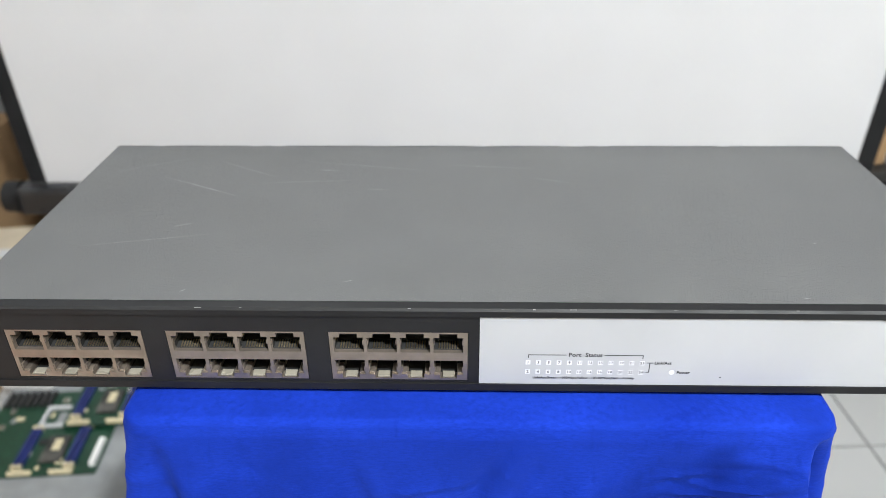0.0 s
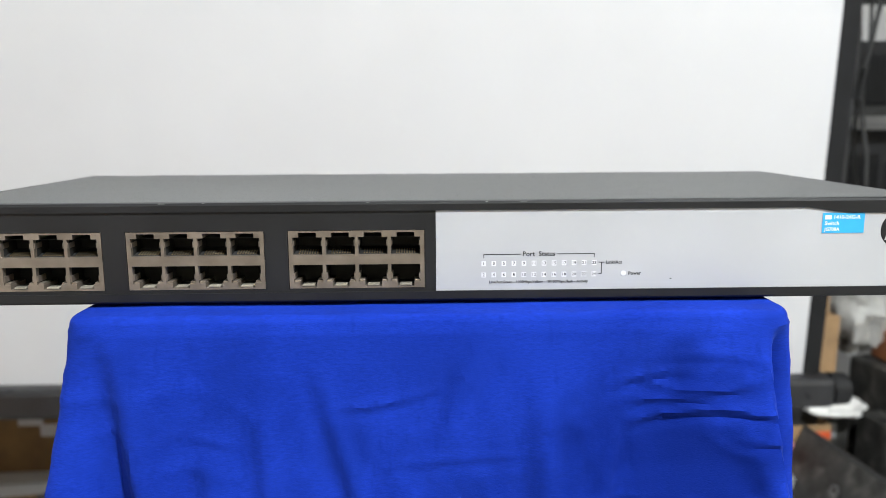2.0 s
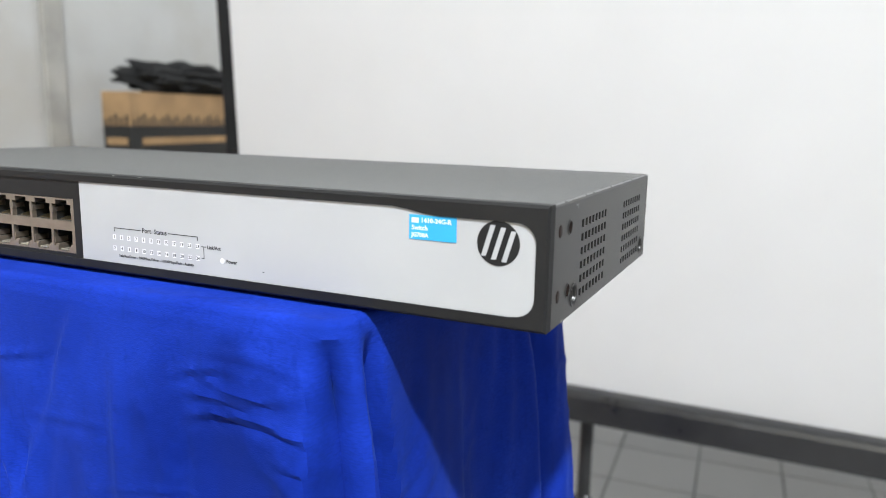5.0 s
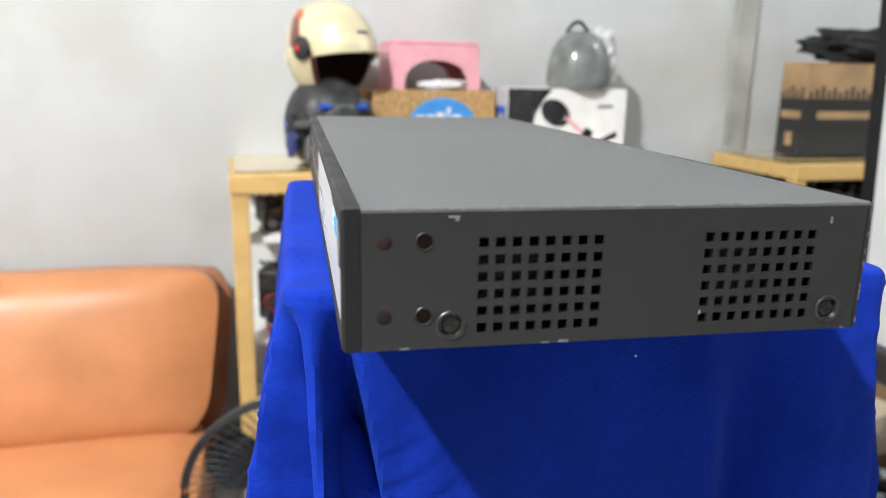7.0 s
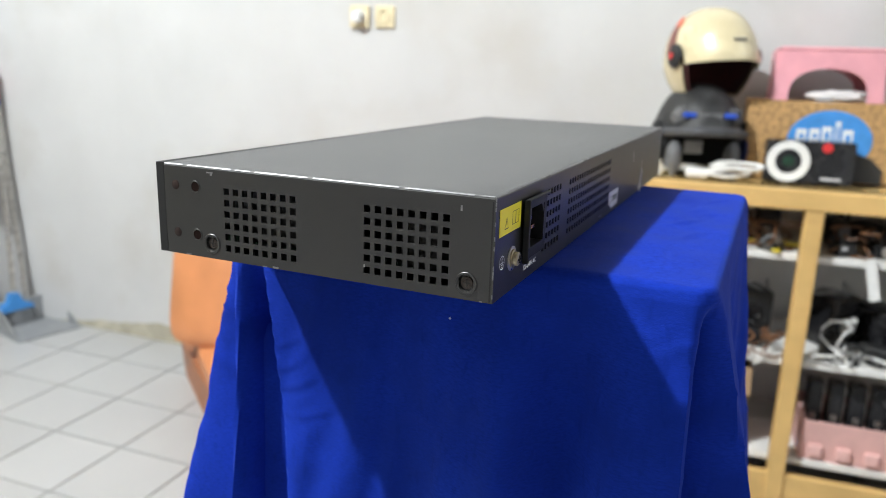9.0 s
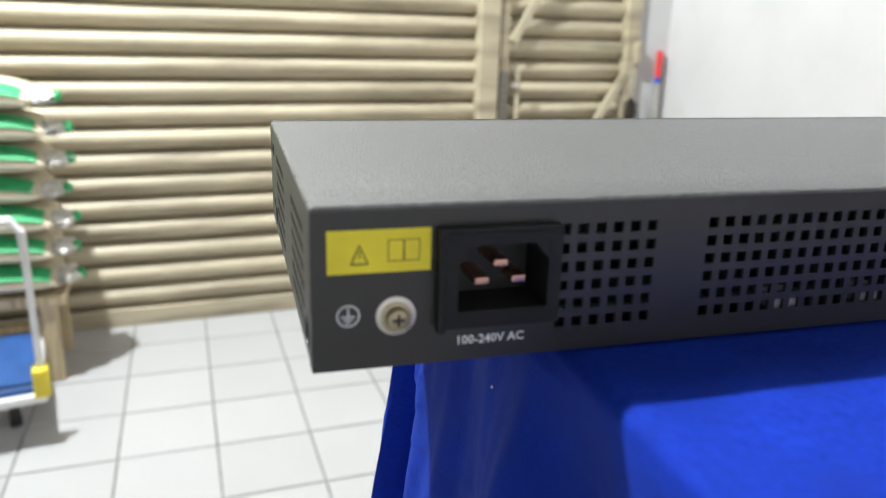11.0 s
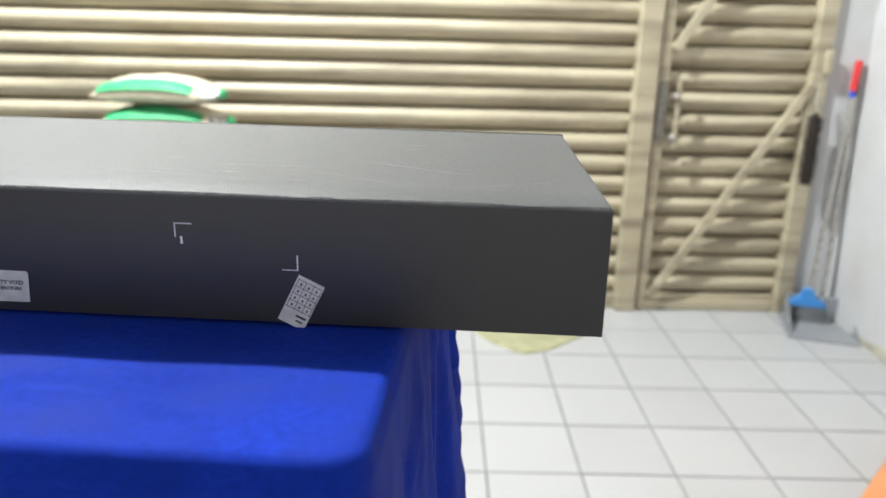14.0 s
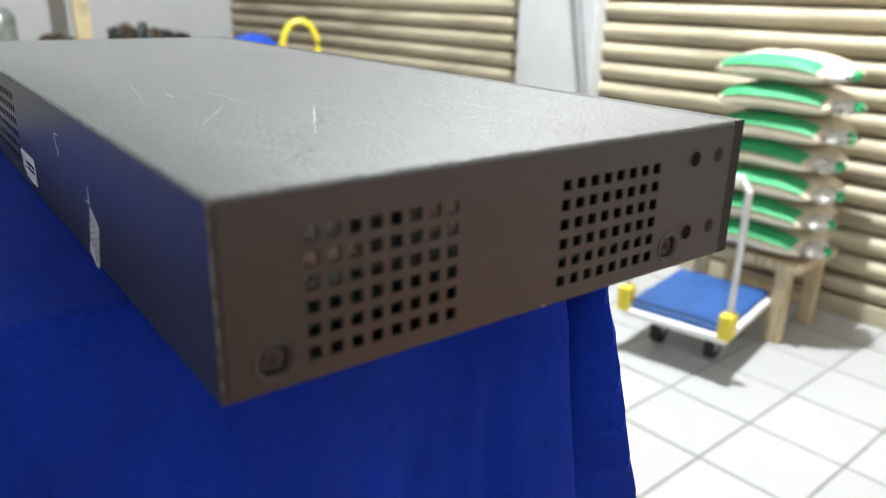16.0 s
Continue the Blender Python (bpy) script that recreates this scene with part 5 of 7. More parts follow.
M_BROWNWIRE = mat("brown_copper_wire", (0.16, 0.07, 0.03), 0.5, 0, 0.15, 60)
for y0c, y1c in ((0.02, 0.46), (0.55, 1.03), (1.66, 2.14), (2.22, 2.68)):
    for k in range(6):
        y = y0c + (y1c - y0c) * (k + 0.5) / 6
        gadget(-1.53 + random.uniform(-0.03, 0.04), y, -0.335, "small black electronic part on a white shelf", random.choice([M_BLACKSOFT, M_BLACKGLOSS, M_DARKCLUTTER]), (0.05, 0.045, random.uniform(0.02, 0.06)))
        gadget(-1.66 + random.uniform(-0.03, 0.03), y, -0.335, "small black electronic part on a white shelf", random.choice([M_BLACKSOFT, M_BLACKGLOSS, M_DARKCLUTTER]), (0.07, 0.055, random.uniform(0.05, 0.10)))
        tangle(-1.52 + random.uniform(-0.02, 0.03), y + random.uniform(-0.02, 0.02), -0.335, 0.045, 0.07, random.choice([M_BLACKSOFT, M_BROWNWIRE, M_BROWNWIRE, M_BLACKGLOSS]), "tangled dark cable heaped on a white shelf", 0.0028, int(y * 1000))
    for k in range(4):
        y = y0c + (y1c - y0c) * (k + 0.5) / 4
        gadget(-1.66 + random.uniform(-0.03, 0.03), y, -0.610, "black speaker box on a white shelf", random.choice([M_BLACKSOFT, M_BLACKGLOSS, M_DARKCLUTTER]), (0.11, 0.085, random.uniform(0.10, 0.19)), "speaker")
        gadget(-1.56 + random.uniform(-0.02, 0.02), y, -0.610, "dusty dark adapter on a white shelf", random.choice([M_BLACKSOFT, M_DARKCLUTTER, M_BLACKGLOSS]), (0.08, 0.06, random.uniform(0.03, 0.06)))
        tangle(-1.52 + random.uniform(-0.02, 0.02), y, -0.610, 0.06, 0.10, random.choice([M_BLACKSOFT, M_BLACKSOFT, M_WHITEP, M_RED]), "tangled cable heaped on a white shelf", 0.0032, int(y * 1000) + 7)
        tangle(-1.50, y + 0.05, -0.610, 0.045, 0.05, random.choice([M_BLACKSOFT, M_WHITEP, M_BROWNWIRE]), "tangled cable lying on a white shelf", 0.003, int(y * 1000) + 17)


def loose_cable(x, y, z, length, material, label, r=0.003, seed=0):
    pts = []
    for k in range(40):
        f = k / 39
        a = f * 9 + seed
        pts.append((x + 0.035 * math.sin(a * 1.3 + seed), y + (f - 0.5) * length + 0.03 * math.cos(a * 1.7), z + r + 0.012 * (0.5 + 0.5 * math.sin(a * 2.1 + seed))))
    return solid("cable", pipe(B(), pts, r), material, RM, label, "cable", "loose cables", smooth=True)


for k, (y, z, m_, lb) in enumerate(((0.30, -0.335, M_BROWNWIRE, "tangled brown cable on a shelf"), (0.18, -0.610, M_RED, "tangled red and white cable on a shelf"), (0.80, -0.610, M_WHITEP, "tangled white cable on a shelf"),
                                    (0.95, -0.610, M_WHITEP, "white cable bundle on a shelf"), (0.16, -0.606, M_WHITEP, "tangled white cable on a shelf"), (0.36, -0.335, M_YELLOWP, "yellow cable on a shelf"))):
    loose_cable(-1.49, y, z, 0.26, m_, lb, 0.004, k)
# row of small black players and the pink basket
for y0c, y1c in ((0.56, 1.02),):
    basket = thing("basket", R(-1.56, (y0c + y1c) / 2, -0.880), "pale pink plastic basket holding black devices", "basket", "pink baskets")
    h, L = 0.115, (y1c - y0c) / 2
    bm = B()
    prism(bm, [(-0.10, 0), (0.085, 0), (0.105, h), (0.097, h), (0.078, 0.006), (-0.092, 0.006), (-0.092, h), (-0.10, h)], -L, L)
    part("tub", bm, M_PINKPALE, basket)
    for k in range(7):
        y = -L + (k + 0.5) * 2 * L / 7
        part("moulded_knob", box(B(), 0.088, y - 0.018, 0.015, 0.104, y + 0.018, 0.05, 0.006), M_PINKPALE, basket)
    for s in (-1, 1):
        part("end_wall", box(B(), -0.098, s * L - 0.004, 0.002, 0.084, s * L + 0.004, h), M_PINKPALE, basket)
    for k in range(9):
        y = (y0c + y1c) / 2 - L + (k + 0.5) * 2 * L / 9
        pl = thing("media_player", RM @ pose(-1.54, y, -0.870, 0, -8, random.uniform(-6, 6)), "black pocket device standing upright in a pink basket", "device", "devices in the basket")
        part("body", box(B(), -0.03, -0.019, 0, 0.03, 0.019, 0.185, 0.006), M_BLACKGLOSS, pl)
        part("badge", box(B(), 0.0301, -0.007, 0.085, 0.0312, 0.007, 0.10), M_STEEL, pl)
        part("edge_trim", box(B(), 0.02, 0.0191, 0.02, 0.028, 0.0200, 0.17), M_STEEL, pl)
carton("open_carton", R(-1.57, 0.235, -0.880, 90), 0.37, 0.17, 0.222, M_CARD, "open brown carton with bent flaps on a cabinet shelf", "box", "", True)
hang = [(-1.47, 0.730, -0.690), (-1.445, 0.742, -0.700), (-1.438, 0.767, -0.777), (-1.440, 0.792, -0.814), (-1.438, 0.781, -0.848), (-1.440, 0.800, -0.875)]
solid("cable", pipe(B(), hang, 0.0035, 8), M_BLACKSOFT, RM, "black cable hanging over a pink basket", "cable", "loose cables", smooth=True)
solid("paper_packet", bumpy_blob(B(), 0, 0, 0.014, 0.03, 0.075, 0.014, 0.5, 4, 9), M_PAPERWHITE, R(-1.64, 0.55, 0.0325), "crumpled white paper packet under a pink stool", "packet", smooth=True)
for k, (y, t) in enumerate(((0.66, 14), (0.73, -16))):
    tg = thing("price_tag", RM @ pose(-1.455, y, -0.40, t, 0, 0), "white paper strip hanging over the shelf edge", "tag", "paper strips")
    part("strip", box(B(), 0, -0.012, -0.03 - 0.02 * k, 0.0012, 0.012, 0.075 - 0.03 * k), M_WHITEP, tg)

# ---- things on the cabinet ----
CT = -0.166
M_WORNSHELL = mat("worn_black_shell", (0.022, 0.022, 0.023), 0.55, 0, 0.2, 25, 300, 0.0006, 60, spots=(0.10, 0.10, 0.10), spot_scale=22, spot_amount=0.5)


def helmet(m, shell, lining, label, r, brow, dark, wide):
    """An open-faced helmet standing on its rim and looking along +x."""
    root = thing("motorcycle_helmet", m, label, "helmet", "stacked helmets")
    bm, bi = B(), B()
    seg, rings = 64, 34

    def skin(th, p, s=1.0):
        # oval crown, narrower across than along, drawn in a little below the ears
        tuck = 1.0 - 0.14 * max(0.0, th - 1.75)
        return (s * r * (1.08 + 0.08 * math.cos(p)) * math.sin(th) ** 0.90 * math.cos(p) * tuck,
                s * r * 0.88 * math.sin(th) ** 0.90 * math.sin(p) * tuck, s * r * 1.06 * math.cos(th))

    for target, s in ((bm, 1.0), (bi, 0.92)):
        grid = []
        for j in range(rings + 1):
            th = math.pi * 0.74 * j / rings
            grid.append([target.verts.new(skin(max(th, 1e-4), 2 * math.pi * i / seg, s)) for i in range(seg)])
        for j in range(rings):
            for i in range(seg):
                p = 2 * math.pi * (i + 0.5) / seg
                ang = min(p, 2 * math.pi - p)
                th = math.pi * 0.74 * (j + 0.5) / rings
                edge = wide if s == 1.0 else wide - 0.10
                if ang < edge and th > brow + 0.10 * (ang / edge) ** 2:
                    continue
                target.faces.new((grid[j][i], grid[j][(i + 1) % seg], grid[j + 1][(i + 1) % seg], grid[j + 1][i]))
        bmesh.ops.remove_doubles(target, verts=target.verts, dist=1e-5)
    part("shell", bm, shell, root, "", True)
    part("lining", bi, lining, root, "dark padded lining", True)
    arc_at = [radians(-64 + 128 * k / 28) for k in range(29)]
    if not dark:
        # peak over the face opening, standing out a little from the shell
        bm = B()
        lips = []
        for a in arc_at:
            up, low = skin(brow - 0.22, a), skin(brow + 0.02 + 0.10 * (a / 1.12) ** 2, a)
            lips.append([bm.verts.new(v) for v in ((up[0] * 1.01, up[1] * 1.01, up[2]), (low[0] * 1.09, low[1] * 1.05, low[2] - 0.002), (low[0] * 1.08, low[1] * 1.04, low[2] - 0.008), (low[0] * 0.98, low[1] * 0.98, low[2] - 0.004))])
        for a, b in zip(lips, lips[1:]):
            for q in range(3):
                bm.faces.new((a[q], b[q], b[q + 1], a[q + 1]))
        part("peak", bm, shell, root, "", True)
        bm = B()
        pipe(bm, [tuple(c * 1.015 for c in skin(brow - 0.30, radians(-9 + 18 * k / 8))) for k in range(9)], 0.0030)
        part("vent_slot", bm, M_PADGREY, root, "", True)
    else:
        bm = B()
        pipe(bm, [skin(brow + 0.10 * (abs(a) / 1.02) ** 2, a) for a in arc_at], 0.0045)
        part("brow_trim", bm, shell, root, "", True)
    for s in (-1, 1):
        side = Matrix.Translation((0.030, s * r * 0.86, 0.006)) @ Matrix.Rotation(radians(-90 * s), 4, "X")
        bm = B()
        lathe(bm, [(0.030, 0.0), (0.030, 0.008), (0.020, 0.014), (0.0, 0.014)], 24, side)
        cap = part("visor_pivot", bm, M_BLACKSOFT, root, "", True)
        bm = B()
        lathe(bm, [(0.008, 0.0142), (0.008, 0.0165), (0.0, 0.017)], 16, side)
        part("pivot_screw", bm, M_BLUEPLASTIC if dark else M_RED, cap, "", True)
        if dark:
            bm = B()
            bumpy_blob(bm, r * 0.70, s * r * 0.58, -r * 0.44, r * 0.20, r * 0.17, r * 0.36, 0.12, 2.0, 3 + s, 20, 14)
            part("cheek_pad", bm, M_PADLIGHT, root, "grey cheek pad", True)
            part("accent", box(B(), r * 0.84, s * 0.050 - 0.015, 0.050, r * 1.04, s * 0.050 + 0.015, 0.062, 0.003), M_BLUEPLASTIC, root, "blue plastic accent")
            bm = B()
            bumpy_blob(bm, r * 0.30, s * r * 0.90, -r * 0.30, r * 0.34, r * 0.06, r * 0.34, 0.3, 2.5, 5 + s, 16, 10)
            part("side_accent", bm, M_SLOTBLUE, root, "dark blue side accent", True)
        else:
            # curved two-tone stripe climbing from the ear towards the crown
            for th0, th1, pa, pb, m_band in ((0.75, 1.50, 1.42, 1.74, M_STRIPE), (0.66, 0.92, 1.50, 1.86, M_TAPE)):
                bm = B()
                band = [[bm.verts.new(tuple(c * 1.012 for c in skin(th0 + (th1 - th0) * k / 12, s * (pa + (pb - pa) * q / 4 + 0.25 * (1 - k / 12) ** 2)))) for q in range(5)] for k in range(13)]
                for a, b in zip(band, band[1:]):
                    for q in range(4):
                        bm.faces.new((a[q], a[q + 1], b[q + 1], b[q]))
                part("side_band", bm, m_band, root, "curved side stripe", True)
    if dark:
        part("inner_label", box(B(), -0.02, -0.024, -0.055, -0.016, 0.024, -0.020), M_STICKER, root)
        bm = B()
        pipe(bm, [(r * (1.12 + 0.05 * math.cos(a)) * math.cos(a), r * 0.93 * math.sin(a), 0.000 + 0.016 * math.cos(a)) for a in arc_at], 0.012)
        part("brow_ridge", bm, M_PADGREY, root, "dark grey brow ridge", True)
        part("front_plate", box(B(), r * 1.00, -0.030, 0.046, r * 1.06, 0.030, 0.062, 0.004), M_PADLIGHT, root, "grey front vent plate")
        for s in (-1, 1):
            bm = B()
            bumpy_blob(bm, r * 0.72, s * r * 0.50, 0.050, r * 0.22, r * 0.20, r * 0.20, 0.4, 2.2, 11 + s, 18, 12)
            part("shoulder_plate", bm, M_PADLIGHT if s < 0 else M_PADGREY, root, "grey moulded plate", True)
    return root


M_STRIPE = mat("maroon_stripe", (0.20, 0.075, 0.060), 0.4, 0, 0.1, 20)
M_PADLIGHT = mat("worn_grey_padding", (0.115, 0.115, 0.12), 0.65, 0, 0.15, 30, 300, 0.0008, 80)
helmet(R(-1.625, 0.215, CT + 0.100, 14), M_WORNSHELL, M_BLACKFABRIC, "black motorcycle helmet with blue accents and grey pads on a cabinet", 0.126, 1.36, True, 1.02)
helmet(R(-1.630, 0.225, 0.128, 30), M_CREAM, M_REDBROWN, "cream open-face motorcycle helmet stacked on a black helmet", 0.126, 1.50, False, 1.22)

ob = carton("carton", R(-1.69, 0.512, CT + 0.002, 0), 0.20, 0.352, 0.196, M_PATTERNCARD, "brown patterned carton with a blue printed oval on a cabinet")
bm = B()
lathe(bm, [(0.0, 0.002), (0.096, 0.002), (0.098, 0.0)], 40, Matrix.Translation((0.100, 0.022, 0.100)) @ Matrix.Rotation(radians(90), 4, "Y") @ Matrix.Diagonal((0.78, 1, 1, 1)))
ov = part("printed_oval", bm, M_SKY, ob, "blue printed oval", True)
for k, (y, w, za, zb) in enumerate(((-0.044, 0.012, 0.092, 0.128), (-0.014, 0.011, 0.094, 0.130), (0.014, 0.011, 0.092, 0.136), (0.038, 0.006, 0.088, 0.150), (0.062, 0.012, 0.084, 0.130))):
    part("print_bar", box(B(), 0.1022, y - w, za, 0.1032, y + w, zb, 0.0004), M_WHITEP, ov)
    part("print_gap", box(B(), 0.1032, y - w * 0.35, za + 0.012, 0.1036, y + w * 0.55, zb - 0.012, 0.0001), M_SKY, ov)
stool = thing("stool", R(-1.69, 0.515, 0.0335), "pink plastic step stool standing on a patterned carton", "stool")
bm = B()
arch = [(-0.128, 0.0), (-0.090, 0.0)] + [(-0.090 * math.cos(math.pi * k / 24), 0.080 * math.sin(math.pi * k / 24) ** 0.6) for k in range(1, 24)] + [(0.090, 0.0), (0.128, 0.0), (0.118, 0.118), (0.110, 0.128), (-0.110, 0.128), (-0.118, 0.118)]
rot = Matrix.Rotation(radians(90), 4, "Z")
prism(bm, arch, -0.095, -0.083, rot)
part("leg_panel", bm, M_PINK, stool)
bm = B()
prism(bm, arch, 0.083, 0.095, rot)
part("leg_panel", bm, M_PINK, stool)
part("seat", box(B(), -0.098, -0.120, 0.122, 0.098, 0.120, 0.132, 0.005), M_PINK, stool)
for s in (-1, 1):
    part("side_panel", box(B(), -0.083, s * 0.122 - 0.004, 0.0, 0.083, s * 0.122 + 0.004, 0.122), M_PINK, stool)
rb = thing("ring_light_box", R(-1.535, 0.51, CT + 0.003, 0), "black carton printed with a white ring lamp", "box")
part("carton", box(B(), -0.03, -0.125, 0, 0.03, 0.075, 0.102, 0.002), M_BLACKGLOSS, rb)
bm = B()
lathe(bm, [(0.030, 0.0012), (0.050, 0.0012)], 40, Matrix.Translation((0.0305, -0.072, 0.052)) @ Matrix.Rotation(radians(90), 4, "Y"))
part("printed_ring", bm, M_WHITEP, rb, "white printed ring")
bm = B()
lathe(bm, [(0.0, 0.0012), (0.013, 0.0012)], 32, Matrix.Translation((0.0305, -0.072, 0.052)) @ Matrix.Rotation(radians(90), 4, "Y"))
part("printed_disc", bm, M_PCBGREEN, rb)
bm = B()
lathe(bm, [(0.0, 0.0012), (0.012, 0.0012)], 24, Matrix.Translation((0.0305, 0.012, 0.089)) @ Matrix.Rotation(radians(90), 4, "Y"))
part("printed_spot", bm, M_RED, rb)
part("print_bar", box(B(), 0.0302, 0.005, 0.010, 0.0312, 0.05, 0.016), M_STICKER, rb)
bm = B()
prism(bm, [(0.0, 0.0), (0.075, 0.0), (0.075, 0.035), (0.045, 0.062), (0.0, 0.075)], -0.008, 0.008, Matrix.Translation((-0.05, 0.075, 0)) @ rot)
part("lid_flap", bm, M_BLACKSOFT, rb)
bt = thing("bottle", R(-1.62, 0.715, CT + 0.003), "blue and clear plastic bottle beside a carton", "bottle")
bm = B()
lathe(bm, [(0.0, 0.0), (0.022, 0.0), (0.024, 0.005), (0.024, 0.10), (0.010, 0.125), (0.010, 0.135)], 24)
part("flask", bm, M_GREYP, bt, "", True)
bm = B()
lathe(bm, [(0.0122, 0.132), (0.0122, 0.152), (0.0, 0.153)], 20)
part("cap", bm, M_BLUEPLASTIC, bt, "", True)
bm = B()
lathe(bm, [(0.0245, 0.03), (0.0245, 0.08)], 24)
part("label", bm, M_SKY, bt, "", True)
db = thing("hair_dryer_box", R(-1.655, 0.92, CT + 0.003), "black and white carton printed with a hair dryer", "box")
part("carton", box(B(), -0.055, -0.19, 0, 0.055, 0.19, 0.205, 0.002), M_PAPERWHITE, db)
bm = B()
prism(bm, [(-0.19, 0.001), (-0.115, 0.001), (-0.118, 0.06), (-0.105, 0.13), (-0.075, 0.18), (-0.05, 0.204), (-0.19, 0.204)], -0.0008, 0.0, Matrix.Translation((0.0553, 0, 0)) @ rot)
part("black_print", bm, M_BLACKGLOSS, db)
part("carton_edge", box(B(), -0.05, -0.1912, 0.001, 0.05, -0.1902, 0.204), M_STICKER, db)
bm = B()
bumpy_blob(bm, 0, 0, 0, 0.0008, 0.05, 0.036, 0.0)
for v in bm.verts:
    v.co = Matrix.Translation((0.0560, -0.04, 0.135)) @ Matrix.Rotation(radians(-32), 4, "X") @ v.co
dr = part("printed_dryer", bm, M_BLACKGLOSS, db, "printed black dryer", True)
for (y, z, a, w, h, m_) in ((0.02, 0.10, -38, 0.075, 0.010, M_PINK), (0.065, 0.075, -30, 0.03, 0.028, M_BLACKGLOSS), (0.135, 0.062, 25, 0.06, 0.016, M_BLACKGLOSS), (0.13, 0.060, 25, 0.03, 0.006, M_PINK), (0.12, 0.155, 0, 0.05, 0.010, M_GREYP)):
    bm = B()
    box(bm, 0, -w / 2, -h / 2, 0.0006, w / 2, h / 2, 0, Matrix.Translation((0.0566, y, z)) @ Matrix.Rotation(radians(a), 4, "X"))
    part("print_shape", bm, m_, db)
bm = B()
lathe(bm, [(0.0, 0.001), (0.013, 0.001)], 20, Matrix.Translation((0.0566, -0.155, 0.045)) @ Matrix.Rotation(radians(90), 4, "Y"))
part("print_dot", bm, M_WHITEP, db)
pot = thing("covered_pot", R(-1.66, 0.975, 0.0425), "smoky domed appliance wrapped in clear plastic on a box", "appliance")
bm = B()
lathe(bm, [(0.0, 0.0), (0.090, 0.0), (0.097, 0.02), (0.094, 0.07), (0.082, 0.115), (0.060, 0.148), (0.03, 0.165), (0.0, 0.168)], 40)
part("dome", bm, M_POT, pot, "", True)
bm = B()
pipe(bm, [(0.02, -0.035 + 0.07 * k / 10 - 0.02, 0.160 + 0.03 * math.sin(math.pi * k / 10)) for k in range(11)], 0.006)
part("handle", bm, M_BLACKGLOSS, pot, "", True)
bm = B()
bumpy_blob(bm, 0.0, 0.075, 0.085, 0.05, 0.04, 0.084, 0.5, 3.5, 3, 28, 18)
part("plastic_wrap", bm, M_CLEARWRAP, pot, "", True)
wc = thing("cable_bundle", R(-1.47, 0.295, CT + 0.004), "coiled white charger cable on the cabinet edge", "cable")
bm = B()
for j in range(4):
    pipe(bm, [(0.022 * math.cos(a) + 0.004 * j, 0.055 * math.sin(a) + 0.01 * j, 0.008 + 0.007 * j + 0.012 * abs(math.sin(a / 2 + j))) for a in (2 * math.pi * k / 28 for k in range(29))], 0.0042)
part("coil", bm, M_WHITEP, wc, "", True)
bm = B()
box(bm, -0.025, -0.035, 0, 0.015, 0.02, 0.022, 0.006, Matrix.Translation((0.0, -0.06, 0)))
part("plug", bm, M_WHITEP, wc, "", True)
bb = thing("coffee_box", R(-1.66, 2.11, CT + 0.003, 0), "tall brown and black printed carton on a cabinet", "box")
part("carton", box(B(), -0.06, -0.35, 0, 0.06, 0.35, 0.300, 0.002), M_BLACKSOFT, bb)
part("brown_band", box(B(), -0.0605, -0.3505, 0.185, 0.0605, 0.3505, 0.300), M_CARD, bb)
for k in range(29):
    y = -0.34 + k * 0.0235
    h = 0.02 + 0.02 * ((k * 7) % 5) / 4
    part("print_bar", box(B(), 0.0607, y, 0.186, 0.0615, y + 0.012, 0.186 + h), M_BLACKSOFT, bb)
    if k < 5:
        part("print_bar", box(B(), -0.055 + k * 0.023, -0.3515, 0.186, -0.043 + k * 0.023, -0.3507, 0.186 + h), M_BLACKSOFT, bb)
part("gold_panel", box(B(), -0.045, -0.3515, 0.12, 0.045, -0.3506, 0.145), M_CARD, bb)
part("gold_panel", box(B(), 0.0606, -0.30, 0.12, 0.0615, 0.30, 0.145), M_CARD, bb)
part("gold_shape", box(B(), -0.016, -0.3515, 0.03, 0.016, -0.3506, 0.075, 0.0003), M_CARD, bb)
bag = solid("black_bag", bumpy_blob(B(), 0, 0, 0.05, 0.075, 0.32, 0.06, 0.5, 3.2, 2, 48, 28), M_BLACKFABRIC, R(-1.66, 2.12, CT + 0.304), "crumpled black bag lying on a printed carton", "bag", smooth=True)

# ---- wall sockets ----
for k, y in enumerate((-0.895, -0.803)):
    so = thing("wall_socket", R(-1.864, y, 0.243), "beige wall socket plate on the white wall" if k else "beige wall switch plate with a plug on the white wall", "socket", "wall sockets")
    part("plate", box(B(), 0, -0.036, -0.036, 0.012, 0.036, 0.036, 0.004), M_SOCKETBEIGE, so)
    bm = B()
    lathe(bm, [(0.022, 0.0), (0.022, 0.003), (0.018, 0.003), (0.017, -0.008), (0.0, -0.008)], 28, Matrix.Translation((0.013, 0, 0)) @ Matrix.Rotation(radians(90), 4, "Y"))
    part("recess", bm, M_SOCKETBEIGE if k else M_WHITEP, so, "", True)
    if not k:
        part("plug", box(B(), 0.012, -0.016, -0.02, 0.045, 0.016, 0.014, 0.006), M_WHITEP, so)

# ---- orange sofa ----
sofa = thing("sofa", R(0, 0, FL + 0.04), "orange leatherette low sofa with a single back cushion", "sofa")


